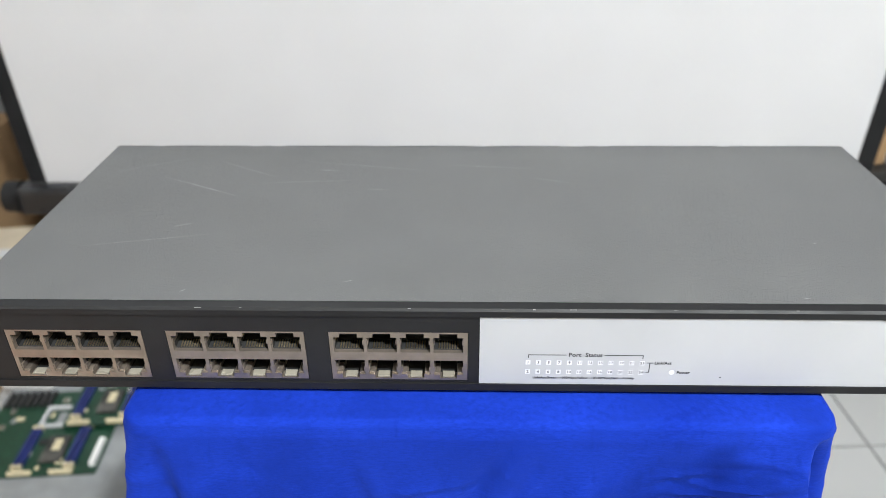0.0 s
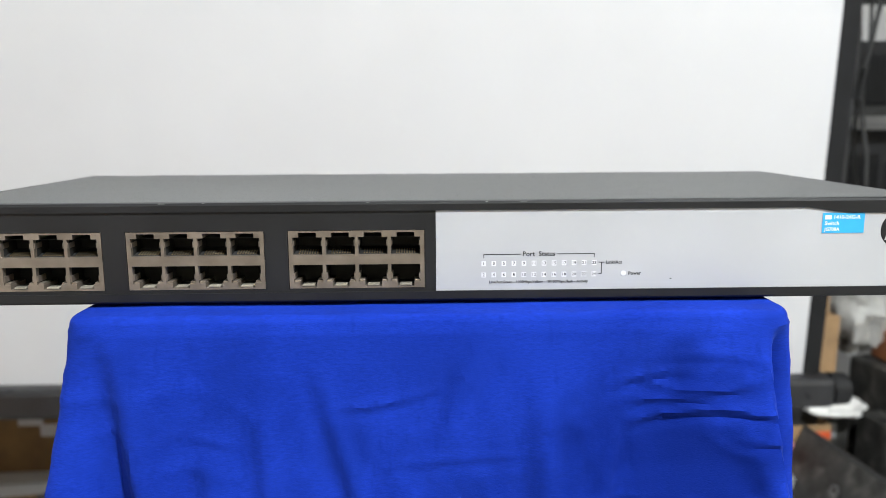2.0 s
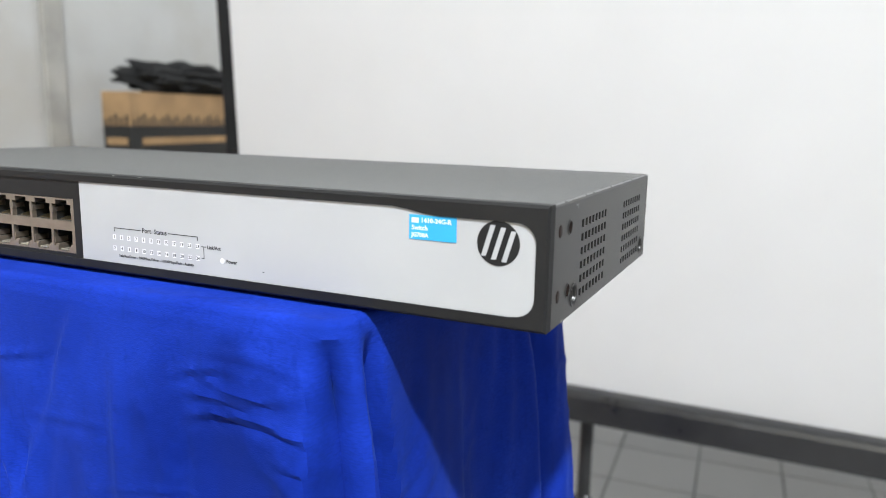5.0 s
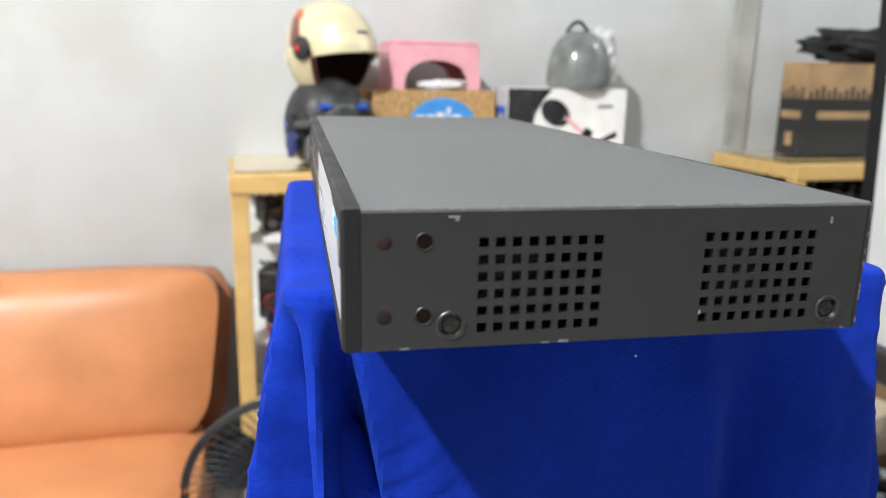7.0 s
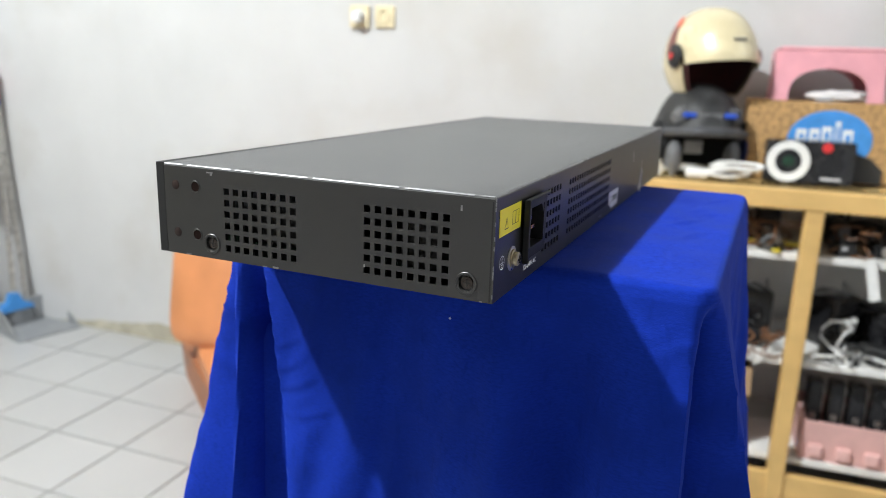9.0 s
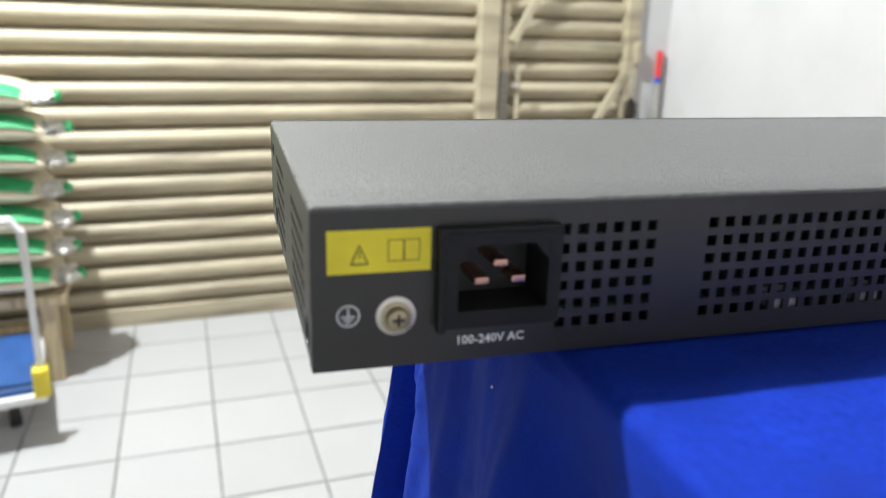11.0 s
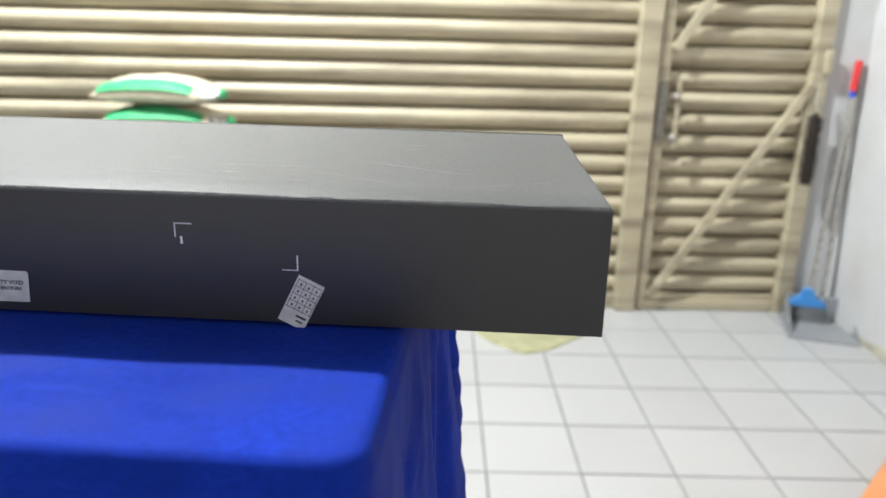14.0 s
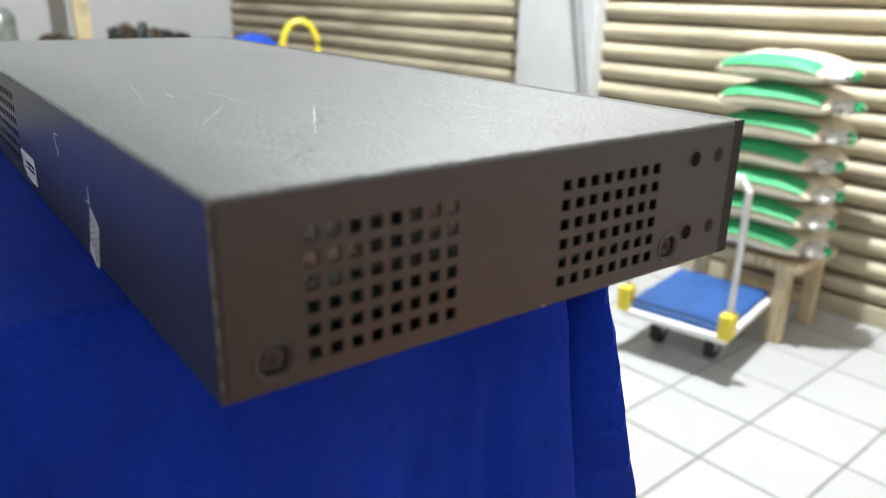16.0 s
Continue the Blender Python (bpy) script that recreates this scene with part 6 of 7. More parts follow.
def cushion(bm, corners_lo, corners_hi, bulge, n=26):
    """A padded slab between two quads (each four points in order), swollen in the middle of its front."""
    lo, hi = [Vector(p) for p in corners_lo], [Vector(p) for p in corners_hi]
    def at(q, u, v):
        return (q[0] * (1 - u) + q[1] * u) * (1 - v) + (q[3] * (1 - u) + q[2] * u) * v
    grids = []
    for q, s in ((lo, 0.0), (hi, 1.0)):
        g = []
        for j in range(n + 1):
            row = []
            for i in range(n + 1):
                u, v = i / n, j / n
                cu_, cv_ = 2 * u - 1, 2 * v - 1
                u = 0.5 + 0.5 * cu_ * (1 - 0.07 * cv_ ** 6)
                v = 0.5 + 0.5 * cv_ * (1 - 0.07 * cu_ ** 6)
                e = (1 - (2 * u - 1) ** 8) * (1 - (2 * v - 1) ** 8)
                p = at(q, u, v)
                nrm = (at(hi, u, v) - at(lo, u, v)).normalized()
                edge = 1 - e
                mid = (at(lo, u, v) + at(hi, u, v)) / 2
                p = p + (mid - p) * 0.55 * edge
                if s:
                    p = p + nrm * bulge * (1 - (2 * u - 1) ** 2) * (1 - (2 * v - 1) ** 2)
                row.append(bm.verts.new(p))
            g.append(row)
        grids.append(g)
    for g in grids:
        for j in range(n):
            for i in range(n):
                bm.faces.new((g[j][i], g[j][i + 1], g[j + 1][i + 1], g[j + 1][i]))
    a, b = grids
    ring = [(0, i) for i in range(n)] + [(j, n) for j in range(n)] + [(n, i) for i in range(n, 0, -1)] + [(j, 0) for j in range(n, 0, -1)]
    for k in range(len(ring)):
        p, q = ring[k], ring[(k + 1) % len(ring)]
        bm.faces.new((a[p[0]][p[1]], a[q[0]][q[1]], b[q[0]][q[1]], b[p[0]][p[1]]))
    return bm


def back_cushion(ya_t, yb_t, ya_b, yb_b):
    bm = B()
    cushion(bm, [(-1.60, ya_b, 0.16), (-1.60, yb_b, 0.16), (-1.735, yb_t, 0.585), (-1.735, ya_t, 0.585)],
            [(-1.415, ya_b, 0.18), (-1.415, yb_b, 0.18), (-1.545, yb_t, 0.61), (-1.545, ya_t, 0.61)], 0.022)
    return part("back_cushion", bm, M_ORANGE, sofa, "", True)


back_cushion(-1.475, -0.075, -1.435, -0.135)
for ya, yb, ya2, yb2 in ((-1.47, -0.130, -0.67, -0.165),):
    bm = B()
    cushion(bm, [(-1.62, ya, 0.08), (-0.83, ya2, 0.08), (-0.83, yb2, 0.08), (-1.62, yb, 0.08)], [(-1.62, ya, 0.205), (-0.83, ya2, 0.205), (-0.83, yb2, 0.205), (-1.62, yb, 0.205)], 0.015)
    part("seat_cushion", bm, M_ORANGE, sofa, "", True)
bm = B()
o1 = [(-1.66, -1.52), (-0.82, -0.63), (-0.82, -0.20), (-1.66, -0.11)]
lo = [bm.verts.new((x, y, -0.04)) for x, y in o1]
hi = [bm.verts.new((x + (0.02 if x < -1.5 else -0.01), y, 0.11)) for x, y in o1]
bm.faces.new(lo[::-1])
bm.faces.new(hi)
for k in range(4):
    bm.faces.new((lo[k], lo[(k + 1) % 4], hi[(k + 1) % 4], hi[k]))
part("base", bm, M_BROWN, sofa, "brown leatherette base")
bm = B()
cushion(bm, [(-1.775, -1.40, 0.05), (-1.775, -0.09, 0.05), (-1.80, -0.05, 0.57), (-1.80, -1.44, 0.57)], [(-1.60, -1.38, 0.05), (-1.60, -0.10, 0.05), (-1.72, -0.04, 0.57), (-1.72, -1.45, 0.57)], 0.0)
part("back_frame", bm, M_BROWN, sofa, "", True)
sm = thing("power_adapter", R(-1.41, -0.99, FL + 0.258, 20), "grey and white adapter lying on the sofa seat", "adapter")
part("body", box(B(), -0.034, -0.045, 0, 0.034, 0.040, 0.040, 0.006), M_WHITEP, sm)
bm = B()
pipe(bm, [(0.028 * math.cos(a), 0.062 + 0.024 * math.sin(a), 0.010 + 0.003 * a) for a in (k * 0.5 for k in range(26))], 0.005)
part("lead", bm, M_GREYP, sm, "", True)

# ---- desk fan ----
fan = thing("desk_fan", R(-1.10, 0.03, FL), "black desk fan with a wire guard on the floor", "fan")
FZ, FR = 0.280, 0.202
bm = B()
lathe(bm, [(0.0, 0.0), (0.085, 0.0), (0.09, 0.012), (0.07, 0.03), (0.02, 0.04), (0.018, 0.24), (0.0, 0.24)], 32)
part("base", bm, M_BLACKSOFT, fan, "", True)
bm = B()
tube(bm, (-0.06, 0, FZ), (0.0, 0, FZ), 0.045, 0.05, 24)
part("motor", bm, M_BLACKSOFT, fan, "", True)
for r, x, thick in ((FR, 0.035, 0.006), (FR - 0.009, 0.035, 0.005), (FR * 0.72, 0.062, 0.0016), (FR * 0.45, 0.066, 0.0016)):
    bm = B()
    pipe(bm, [(x, r * math.cos(a), FZ + r * math.sin(a)) for a in (2 * math.pi * k / 48 for k in range(49))], thick, 6)
    part("guard_ring", bm, M_BLACKSOFT, fan, "", True)
for k in range(60):
    a = 2 * math.pi * k / 60
    bm = B()
    pipe(bm, [(0.050 + 0.016 * math.sin(math.pi * f), (0.034 + 0.160 * f) * math.cos(a + 0.45 * f), FZ + (0.034 + 0.160 * f) * math.sin(a + 0.45 * f)) for f in (j / 6 for j in range(7))], 0.0016, 4)
    part("guard_wire", bm, M_BLACKSOFT, fan)
bm = B()
lathe(bm, [(0.0, 0.066), (0.036, 0.062), (0.040, 0.055)], 24, Matrix.Translation((0, 0, FZ)) @ Matrix.Rotation(radians(90), 4, "Y"))
part("guard_hub", bm, M_BLACKSOFT, fan, "", True)
for k in range(3):
    bm = B()
    m = Matrix.Translation((0.025, 0, FZ)) @ Matrix.Rotation(radians(120 * k + 60), 4, "X") @ Matrix.Rotation(radians(18), 4, "Z")
    prism(bm, [(-0.03, 0.02), (0.03, 0.02), (0.060, 0.06), (0.068, 0.12), (0.045, 0.16), (0.01, 0.172), (-0.03, 0.160), (-0.052, 0.12)], -0.001, 0.001, m @ Matrix.Rotation(radians(90), 4, "Z"))
    part("blade", bm, M_BLACKGLOSS, fan)

# ---- by the shutter: broom, dustpan, rag, sacks, trolley ----
M_BRISTLE = mat("dark_brown_bristles", (0.022, 0.014, 0.009), 0.8, 0, 0.3, 60)
brush = thing("hanging_brush", R(-1.748, Y0 + 0.075, -0.335), "dark brown bristle brush hanging on the wicket door", "brush")
bm = B()
lathe(bm, [(0.0, -0.15), (0.018, -0.15), (0.022, -0.10), (0.020, 0.0), (0.022, 0.09), (0.012, 0.14), (0.0, 0.145)], 16)
part("core", bm, M_BRISTLE, brush, "", True)
bm = B()
random.seed(5)
for k in range(420):
    a, z = random.uniform(0, 6.28), random.uniform(-0.15, 0.13)
    r = random.uniform(0.028, 0.038)
    tube(bm, (0.015 * math.cos(a), 0.015 * math.sin(a), z), (r * math.cos(a), r * math.sin(a), z + random.uniform(-0.012, 0.012)), 0.0018, 0.0006, 4, False)
part("bristles", bm, M_BRISTLE, brush)["kind"] = "stuff"
bm = B()
pipe(bm, [(0, 0, 0.14), (0.004, -0.01, 0.20), (0, -0.018, 0.26)], 0.003)
part("hook_wire", bm, M_STEEL, brush, "", True)
broom = thing("broom", R(-1.815, -2.535, FL), "long-handled broom with red and blue grip leaning in the corner", "broom")
LEANS = lambda z: (-0.085 * z, -0.078 * z, z)
bm = B()
tube(bm, LEANS(0.10), LEANS(0.96), 0.010, seg=14)
part("handle", bm, M_STEEL, broom, "", True)
bm = B()
tube(bm, LEANS(0.950), LEANS(0.978), 0.0125, seg=14)
part("blue_collar", bm, M_BLUEPLASTIC, broom, "", True)
bm = B()
pipe(bm, [LEANS(0.976), LEANS(1.02), LEANS(1.06), LEANS(1.095)], 0.0145, 12)
part("grip", bm, M_RED, broom, "red plastic grip", True)
bm = B()
prism(bm, [(-0.075, 0.075), (0.075, 0.075), (0.070, 0.092), (0.030, 0.112), (0.016, 0.150), (-0.016, 0.150), (-0.030, 0.112), (-0.070, 0.092)], -0.020, 0.020, Matrix.Rotation(radians(-15), 4, "Z"))
part("head", bm, M_SKY, broom, "sky blue plastic head")
bm = B()
random.seed(9)
for k in range(140):
    x, y = random.uniform(-0.074, 0.074), random.uniform(-0.018, 0.018)
    tube(bm, (x, y - 0.27 * x, 0.076), (1.25 * x, 1.6 * y - 0.33 * x, 0.0), 0.0022, 0.0018, 5, False)
br = part("bristles", bm, M_GREYP, broom)
br["kind"] = "stuff"
pan = thing("dustpan", R(-1.825, -2.42, FL, -18), "grey long-handled dustpan standing on the tiles", "dustpan")
bm = B()
prism(bm, [(-0.14, 0.0), (0.14, 0.0), (0.12, 0.006), (-0.12, 0.006)], -0.14, 0.12)
part("tray", bm, M_GREYP, pan)
part("rear_wall", box(B(), -0.125, -0.145, 0.003, 0.125, -0.13, 0.11, 0.004), M_GREYP, pan)
for s in (-1, 1):
    bm = B()
    prism(bm, [(-0.13, 0.003), (0.11, 0.003), (-0.06, 0.10), (-0.13, 0.11)], -0.003, 0.003, Matrix.Translation((s * 0.125, 0, 0)) @ Matrix.Rotation(radians(90), 4, "Z"))
    part("side_wall", bm, M_GREYP, pan)
bm = B()
tube(bm, (-0.02, -0.137, 0.09), (-0.022, -0.225, 0.97), 0.010, seg=14)
part("handle", bm, M_STEEL, pan, "", True)
bm = B()
tube(bm, (-0.022, -0.224, 0.955), (-0.022, -0.229, 1.010), 0.0125, seg=14)
part("handle_cap", bm, M_BLACKSOFT, pan, "", True)
bm = B()
o = [(-0.374, -2.363), (-0.44, -2.25), (-0.545, -2.155), (-0.66, -2.20), (-0.80, -2.33), (-0.921, -2.443), (-0.885, -2.54), (-0.815, -2.625), (-0.71, -2.56), (-0.61, -2.545), (-0.52, -2.46)]
cx, cy = sum(p[0] for p in o) / len(o), sum(p[1] for p in o) / len(o)
rings = []
for f in (1.0, 0.97, 0.8, 0.55, 0.3, 0.05):
    rings.append([bm.verts.new((cx + (x - cx) * f, cy + (y - cy) * f, FL + (0.001 if f == 1.0 else 0.006 + 0.008 * noise.noise((x * f * 9, y * f * 9, f))))) for x, y in o])
for a, b in zip(rings, rings[1:]):
    for k in range(len(o)):
        bm.faces.new((a[k], a[(k + 1) % len(o)], b[(k + 1) % len(o)], b[k]))
bm.faces.new(rings[-1])
solid("floor_rag", bm, M_RAG, RM, "faded green floor rag lying on white tiles", "rag", smooth=True)

bench = thing("wooden_bench", R(0.81, -2.375, FL), "rough wooden bench carrying stacked rice sacks", "bench")
part("plank", box(B(), -0.21, -0.16, 0.27, 0.21, 0.16, 0.305, 0.005), M_PLANK, bench)
for x in (-0.155, 0.155):
    for y in (-0.13, 0.13):
        part("leg", box(B(), x - 0.025, y - 0.02, 0, x + 0.025, y + 0.02, 0.27, 0.004), M_PLANK, bench)
for y in (-0.13, 0.13):
    part("stretcher", box(B(), -0.16, y - 0.012, 0.07, 0.16, y + 0.012, 0.11, 0.003), M_PLANK, bench)


def sack(k):
    z0 = FL + 0.311 + k * 0.0968
    root = thing("rice_sack", R(0.806 + random.uniform(-0.012, 0.012), -2.365 + random.uniform(-0.01, 0.01), z0, random.uniform(-3, 3)), "cream woven rice sack with a green stripe in a stack", "sack", "stacked rice sacks")
    n, mrows = 36, 24
    bm = B()
    top, bot = [], []
    for j in range(mrows + 1):
        rt, rb_ = [], []
        for i in range(n + 1):
            u, v = 2 * i / n - 1, 2 * j / mrows - 1
            e = max(0.0, (1 - abs(u) ** 3.5)) ** 0.5 * max(0.0, (1 - abs(v) ** 3.5)) ** 0.5
            w = noise.noise((u * 2.2 + k * 3.1, v * 2.2, k * 1.7)) * 0.010 * e
            x, y = u * 0.195 * (1 - 0.04 * v * v), v * 0.17 * (1 - 0.05 * u * u)
            rt.append(bm.verts.new((x, y, 0.040 + 0.058 * e + w - 0.012 * u * u)))
            rb_.append(bm.verts.new((x, y, 0.040 - 0.038 * e - 0.012 * u * u + 0.010 * (1 - e))))
        top.append(rt)
        bot.append(rb_)
    for g, flip in ((top, False), (bot, True)):
        for j in range(mrows):
            for i in range(n):
                q = (g[j][i], g[j][i + 1], g[j + 1][i + 1], g[j + 1][i])
                bm.faces.new(q[::-1] if flip else q)
    bmesh.ops.remove_doubles(bm, verts=bm.verts, dist=0.0008)
    part("sack_body", bm, M_SACK, root, "", True)
    # green stripe along the long edge that faces the room
    bm = B()
    lo, hi = [], []
    for i in range(n + 1):
        u = (2 * i / n - 1) * 0.86
        e = max(0.0, (1 - abs(u) ** 3.5)) ** 0.5
        def surf(v):
            ee = e * max(0.0, (1 - abs(v) ** 3.5)) ** 0.5
            w = noise.noise((u * 2.2 + k * 3.1, v * 2.2, k * 1.7)) * 0.010 * ee
            return Vector((u * 0.195 * (1 - 0.04 * v * v), v * 0.17 * (1 - 0.05 * u * u), 0.040 + 0.058 * ee + w - 0.012 * u * u))
        lo.append([bm.verts.new(surf(v) + Vector((0, 0.002, 0.003))) for v in (0.60, 0.70, 0.80, 0.88, 0.94, 0.975)])
    for a, b in zip(lo, lo[1:]):
        for q in range(5):
            bm.faces.new((a[q], b[q], b[q + 1], a[q + 1]))
    part("stripe", bm, M_GREEN, root, "green printed stripe", True)
    bm = B()
    s = -1
    bumpy_blob(bm, s * 0.205, 0.06, 0.038, 0.05, 0.075, 0.022, 0.5, 4.0, k)
    part("tied_end", bm, M_SACKCLEAR, root, "", True)
    bm = B()
    bumpy_blob(bm, s * 0.250, 0.075, 0.042, 0.016, 0.022, 0.018, 0.4, 4.0, k + 5, 12, 8)
    part("green_corner", bm, M_GREEN, root, "", True)
    return root


random.seed(11)
for k in range(7):
    sack(k)

trolley = thing("platform_trolley", R(0.83, -1.995, FL, 8), "blue platform trolley with white rim and folding handle", "trolley")
part("deck", box(B(), -0.165, -0.24, 0.155, 0.165, 0.20, 0.180, 0.01), M_DECKBLUE, trolley, "blue rubber deck")
part("rim", box(B(), -0.182, -0.257, 0.132, 0.182, 0.217, 0.160, 0.008), M_WHITEP, trolley, "white plastic rim")
for x in (-0.09, 0.10):
    for y in (-0.17, 0.05):
        bm = B()
        tube(bm, (x - 0.015, y, 0.05), (x + 0.015, y, 0.05), 0.05, seg=24)
        wh = part("wheel", bm, M_BLACKSOFT, trolley, "", True)
        bm = B()
        tube(bm, (x - 0.017, y, 0.05), (x + 0.017, y, 0.05), 0.022, seg=18)
        part("hub", bm, M_STEEL, wh, "", True)
        part("fork", box(B(), x - 0.022, y - 0.012, 0.05, x + 0.022, y + 0.012, 0.135, 0.003), M_STEEL, trolley)
bm = B()
pipe(bm, [(-0.172, 0.19, 0.16), (-0.172, 0.19, 0.62), (-0.150, 0.19, 0.655), (0.150, 0.19, 0.655), (0.172, 0.19, 0.62), (0.172, 0.19, 0.16)], 0.012)
part("handle", bm, M_WHITEP, trolley, "white tubular push handle", True)
for x in (-0.172, 0.172):
    part("hinge_cover", box(B(), x - 0.022, 0.165, 0.15, x + 0.022, 0.225, 0.235, 0.008), M_YELLOWP, trolley, "yellow plastic hinge cover")

# ---- far east end ----
tb = thing("low_table", R(5.0, -0.75, FL), "low table with a yellow top against the far wall", "table")
part("tabletop", box(B(), -0.25, -0.75, 0.66, 0.25, 0.7, 0.70, 0.006), M_YELLOWP, tb)
for x in (-0.2, 0.2):
    for y in (-0.7, 0.65):
        part("leg", box(B(), x - 0.025, y - 0.025, 0, x + 0.025, y + 0.025, 0.66, 0.004), M_PLANK, tb)
pf = thing("plank_frame", R(5.1, -1.40, FL), "upright raw wooden plank against the far wall", "plank")
part("plank", box(B(), -0.02, -0.05, 0, 0.02, 0.05, 2.0, 0.003), M_PLANK, pf)
solid("brown_bundle", bumpy_blob(B(), 0, 0, 0.07, 0.14, 0.13, 0.07, 0.6, 4, 4), M_PLANT, R(5.0, -1.20, FL + 0.702), "heap of dark brown goods on a low table", "goods", smooth=True)
gc = thing("grey_jar", R(4.95, -0.86, FL + 0.702), "large clear grey jar on a low table", "jar")
bm = B()
lathe(bm, [(0.0, 0.0), (0.10, 0.0), (0.11, 0.02), (0.11, 0.26), (0.07, 0.31), (0.0, 0.312)], 32)
part("jar_body", bm, M_POT, gc, "", True)
rk = thing("goods_rack", R(4.9, -1.78, FL), "low rack with a heap of dark goods", "rack")
part("rack_body", box(B(), -0.2, -0.25, 0, 0.2, 0.25, 0.70, 0.01), M_BROWN, rk)
random.seed(21)
for k in range(7):
    solid("dark_crate", bumpy_blob(B(), 0, 0, 0.07, 0.07, 0.07, random.uniform(0.06, 0.14), 0.6, 4, k), random.choice([M_PLANT, M_DARKCLUTTER, M_BLACKFABRIC]), R(4.9 + random.uniform(-0.06, 0.06), -1.98 + 0.068 * k, FL + 0.70), "dark bundle heaped on a low rack", "goods", "heaped goods", smooth=True)
tub = thing("blue_tub", R(4.20, -2.16, FL), "upturned blue plastic tub on a grey drum", "tub")
bm = B()
lathe(bm, [(0.0, 0.0), (0.2, 0.0), (0.21, 0.02), (0.21, 0.60), (0.0, 0.60)], 32)
part("drum", bm, M_GREYP, tub, "", True)
bm = B()
lathe(bm, [(0.24, 0.602), (0.23, 0.66), (0.19, 0.78), (0.10, 0.86), (0.0, 0.88)], 40)
part("dome", bm, M_BLUEPLASTIC, tub, "blue plastic dome", True)
yl = thing("yellow_hoop", R(3.95, -2.36, FL), "yellow plastic hoop hanging on a stand", "hoop")
bm = B()
pipe(bm, [(0.11 * math.cos(a) * 0.3, 0.11 * math.cos(a), 0.80 + 0.16 * math.sin(a)) for a in (2 * math.pi * k / 28 for k in range(29))], 0.022)
part("hoop", bm, M_YELLOWP, yl, "", True)
bm = B()
tube(bm, (0, 0, 0), (0, 0, 0.64), 0.02)
part("pole", bm, M_GREYP, yl, "", True)

# ---- clutter round the projection screen ----
def G(x, y, z=FL, rz=0.0):
    """A pose on the floor round the screen."""
    return R(0.024 + 1.036 * (x - 0.024), -0.303 + 1.036 * (y + 0.303), z, rz)



def mainboard(x, y, z, x0, x1, y1):
    root = thing("mainboard", G(x, y, z, 0), "green computer mainboard with blue memory slots on a clear tray", "circuit board", "stacked mainboards")
    part("board", box(B(), x0, -0.080, 0, x1, y1, 0.003), M_PCBGREEN, root)
    for k in range(2):
        for xx in (-0.047, 0.066):
            slot = part("memory_slot", box(B(), xx + 0.013 * k, -0.055, 0.003, xx + 0.013 * k + 0.009, 0.060, 0.013), M_SLOTBLUE, root)
            for ya in (-0.063, 0.060):
                part("latch", box(B(), xx + 0.013 * k, ya, 0.003, xx + 0.013 * k + 0.009, ya + 0.008, 0.016), M_SOCKETBEIGE, slot)
    for (a, b, c, d) in ((-0.040, 0.070, 0.034, 0.077), (-0.040, 0.133, 0.034, 0.140), (-0.040, 0.077, -0.033, 0.133), (0.027, 0.077, 0.034, 0.133)):
        part("cpu_frame", box(B(), a, b, 0.003, c, d, 0.012, 0.001), M_STICKER, root)
    part("cpu_lid", box(B(), -0.006, 0.085, 0.003, 0.02, 0.12, 0.006), M_GREYP, root)
    heat = part("heat_sink", box(B(), 0.004, -0.045, 0.003, 0.052, 0.035, 0.012, 0.002), M_DARKCLUTTER, root)
    part("chip_lid", box(B(), 0.022, -0.012, 0.012, 0.040, 0.022, 0.0135), M_SOCKETBEIGE, heat)
    if y1 > 0.16:
        for k in range(7):
            part("expansion_slot", box(B(), x0 + 0.01 + 0.017 * k, 0.143, 0.003, x0 + 0.019 + 0.017 * k, 0.192, 0.016), M_BLACKSOFT, root)
    for xx in (-0.05, 0.04):
        part("connector", box(B(), xx, -0.078, 0.003, xx + 0.05, -0.070, 0.012), M_SOCKETBEIGE, root)
    part("connector", box(B(), x1 - 0.018, -0.06, 0.003, x1 - 0.006, 0.02, 0.015), M_WHITEP, root)
    random.seed(int(x * 1000) + 7)
    for k in range(14):
        a, b = random.uniform(x0, x1 - 0.02), random.uniform(-0.065, y1 - 0.02)
        part("chip", box(B(), a, b, 0.003, a + random.uniform(0.006, 0.02), b + random.uniform(0.006, 0.018), 0.007), random.choice([M_BLACKSOFT, M_GREYP, M_STEEL, M_SOCKETBEIGE]), root)
    return root


# darker copy of the card, with the screen's shadow put into its brown
M_CARDSHADE = mat("shaded_kraft_card", (0.21, 0.125, 0.055), 0.85, 0, 0.12, 12, 300, 0.0004, 60)
M_CARDPALE = mat("pale_printed_card", (0.52, 0.44, 0.33), 0.8, 0, 0.08, 12, 300, 0.0004, 60)
base = carton("low_carton", G(-0.80, 1.10, FL, 0), 0.44, 0.53, 0.045, M_GREYP, "grey flat tray of scrap boards on the floor", "tray")
mainboard(-0.845, 1.00, FL + 0.0465, -0.16, 0.14, 0.20)
mainboard(-0.765, 1.135, FL + 0.060, -0.062, 0.15, 0.145)
solid("scrap_plate", box(B(), -0.11, -0.065, 0, 0.20, 0.06, 0.022, 0.002), M_DARKCLUTTER, G(-0.80, 1.305, FL + 0.0465), "dusty dark metal plate under a white bracket", "plate")
brk = thing("metal_bracket", G(-0.883, 1.336, FL + 0.070, 0), "bright white bracket lying on scrap mainboards", "bracket")
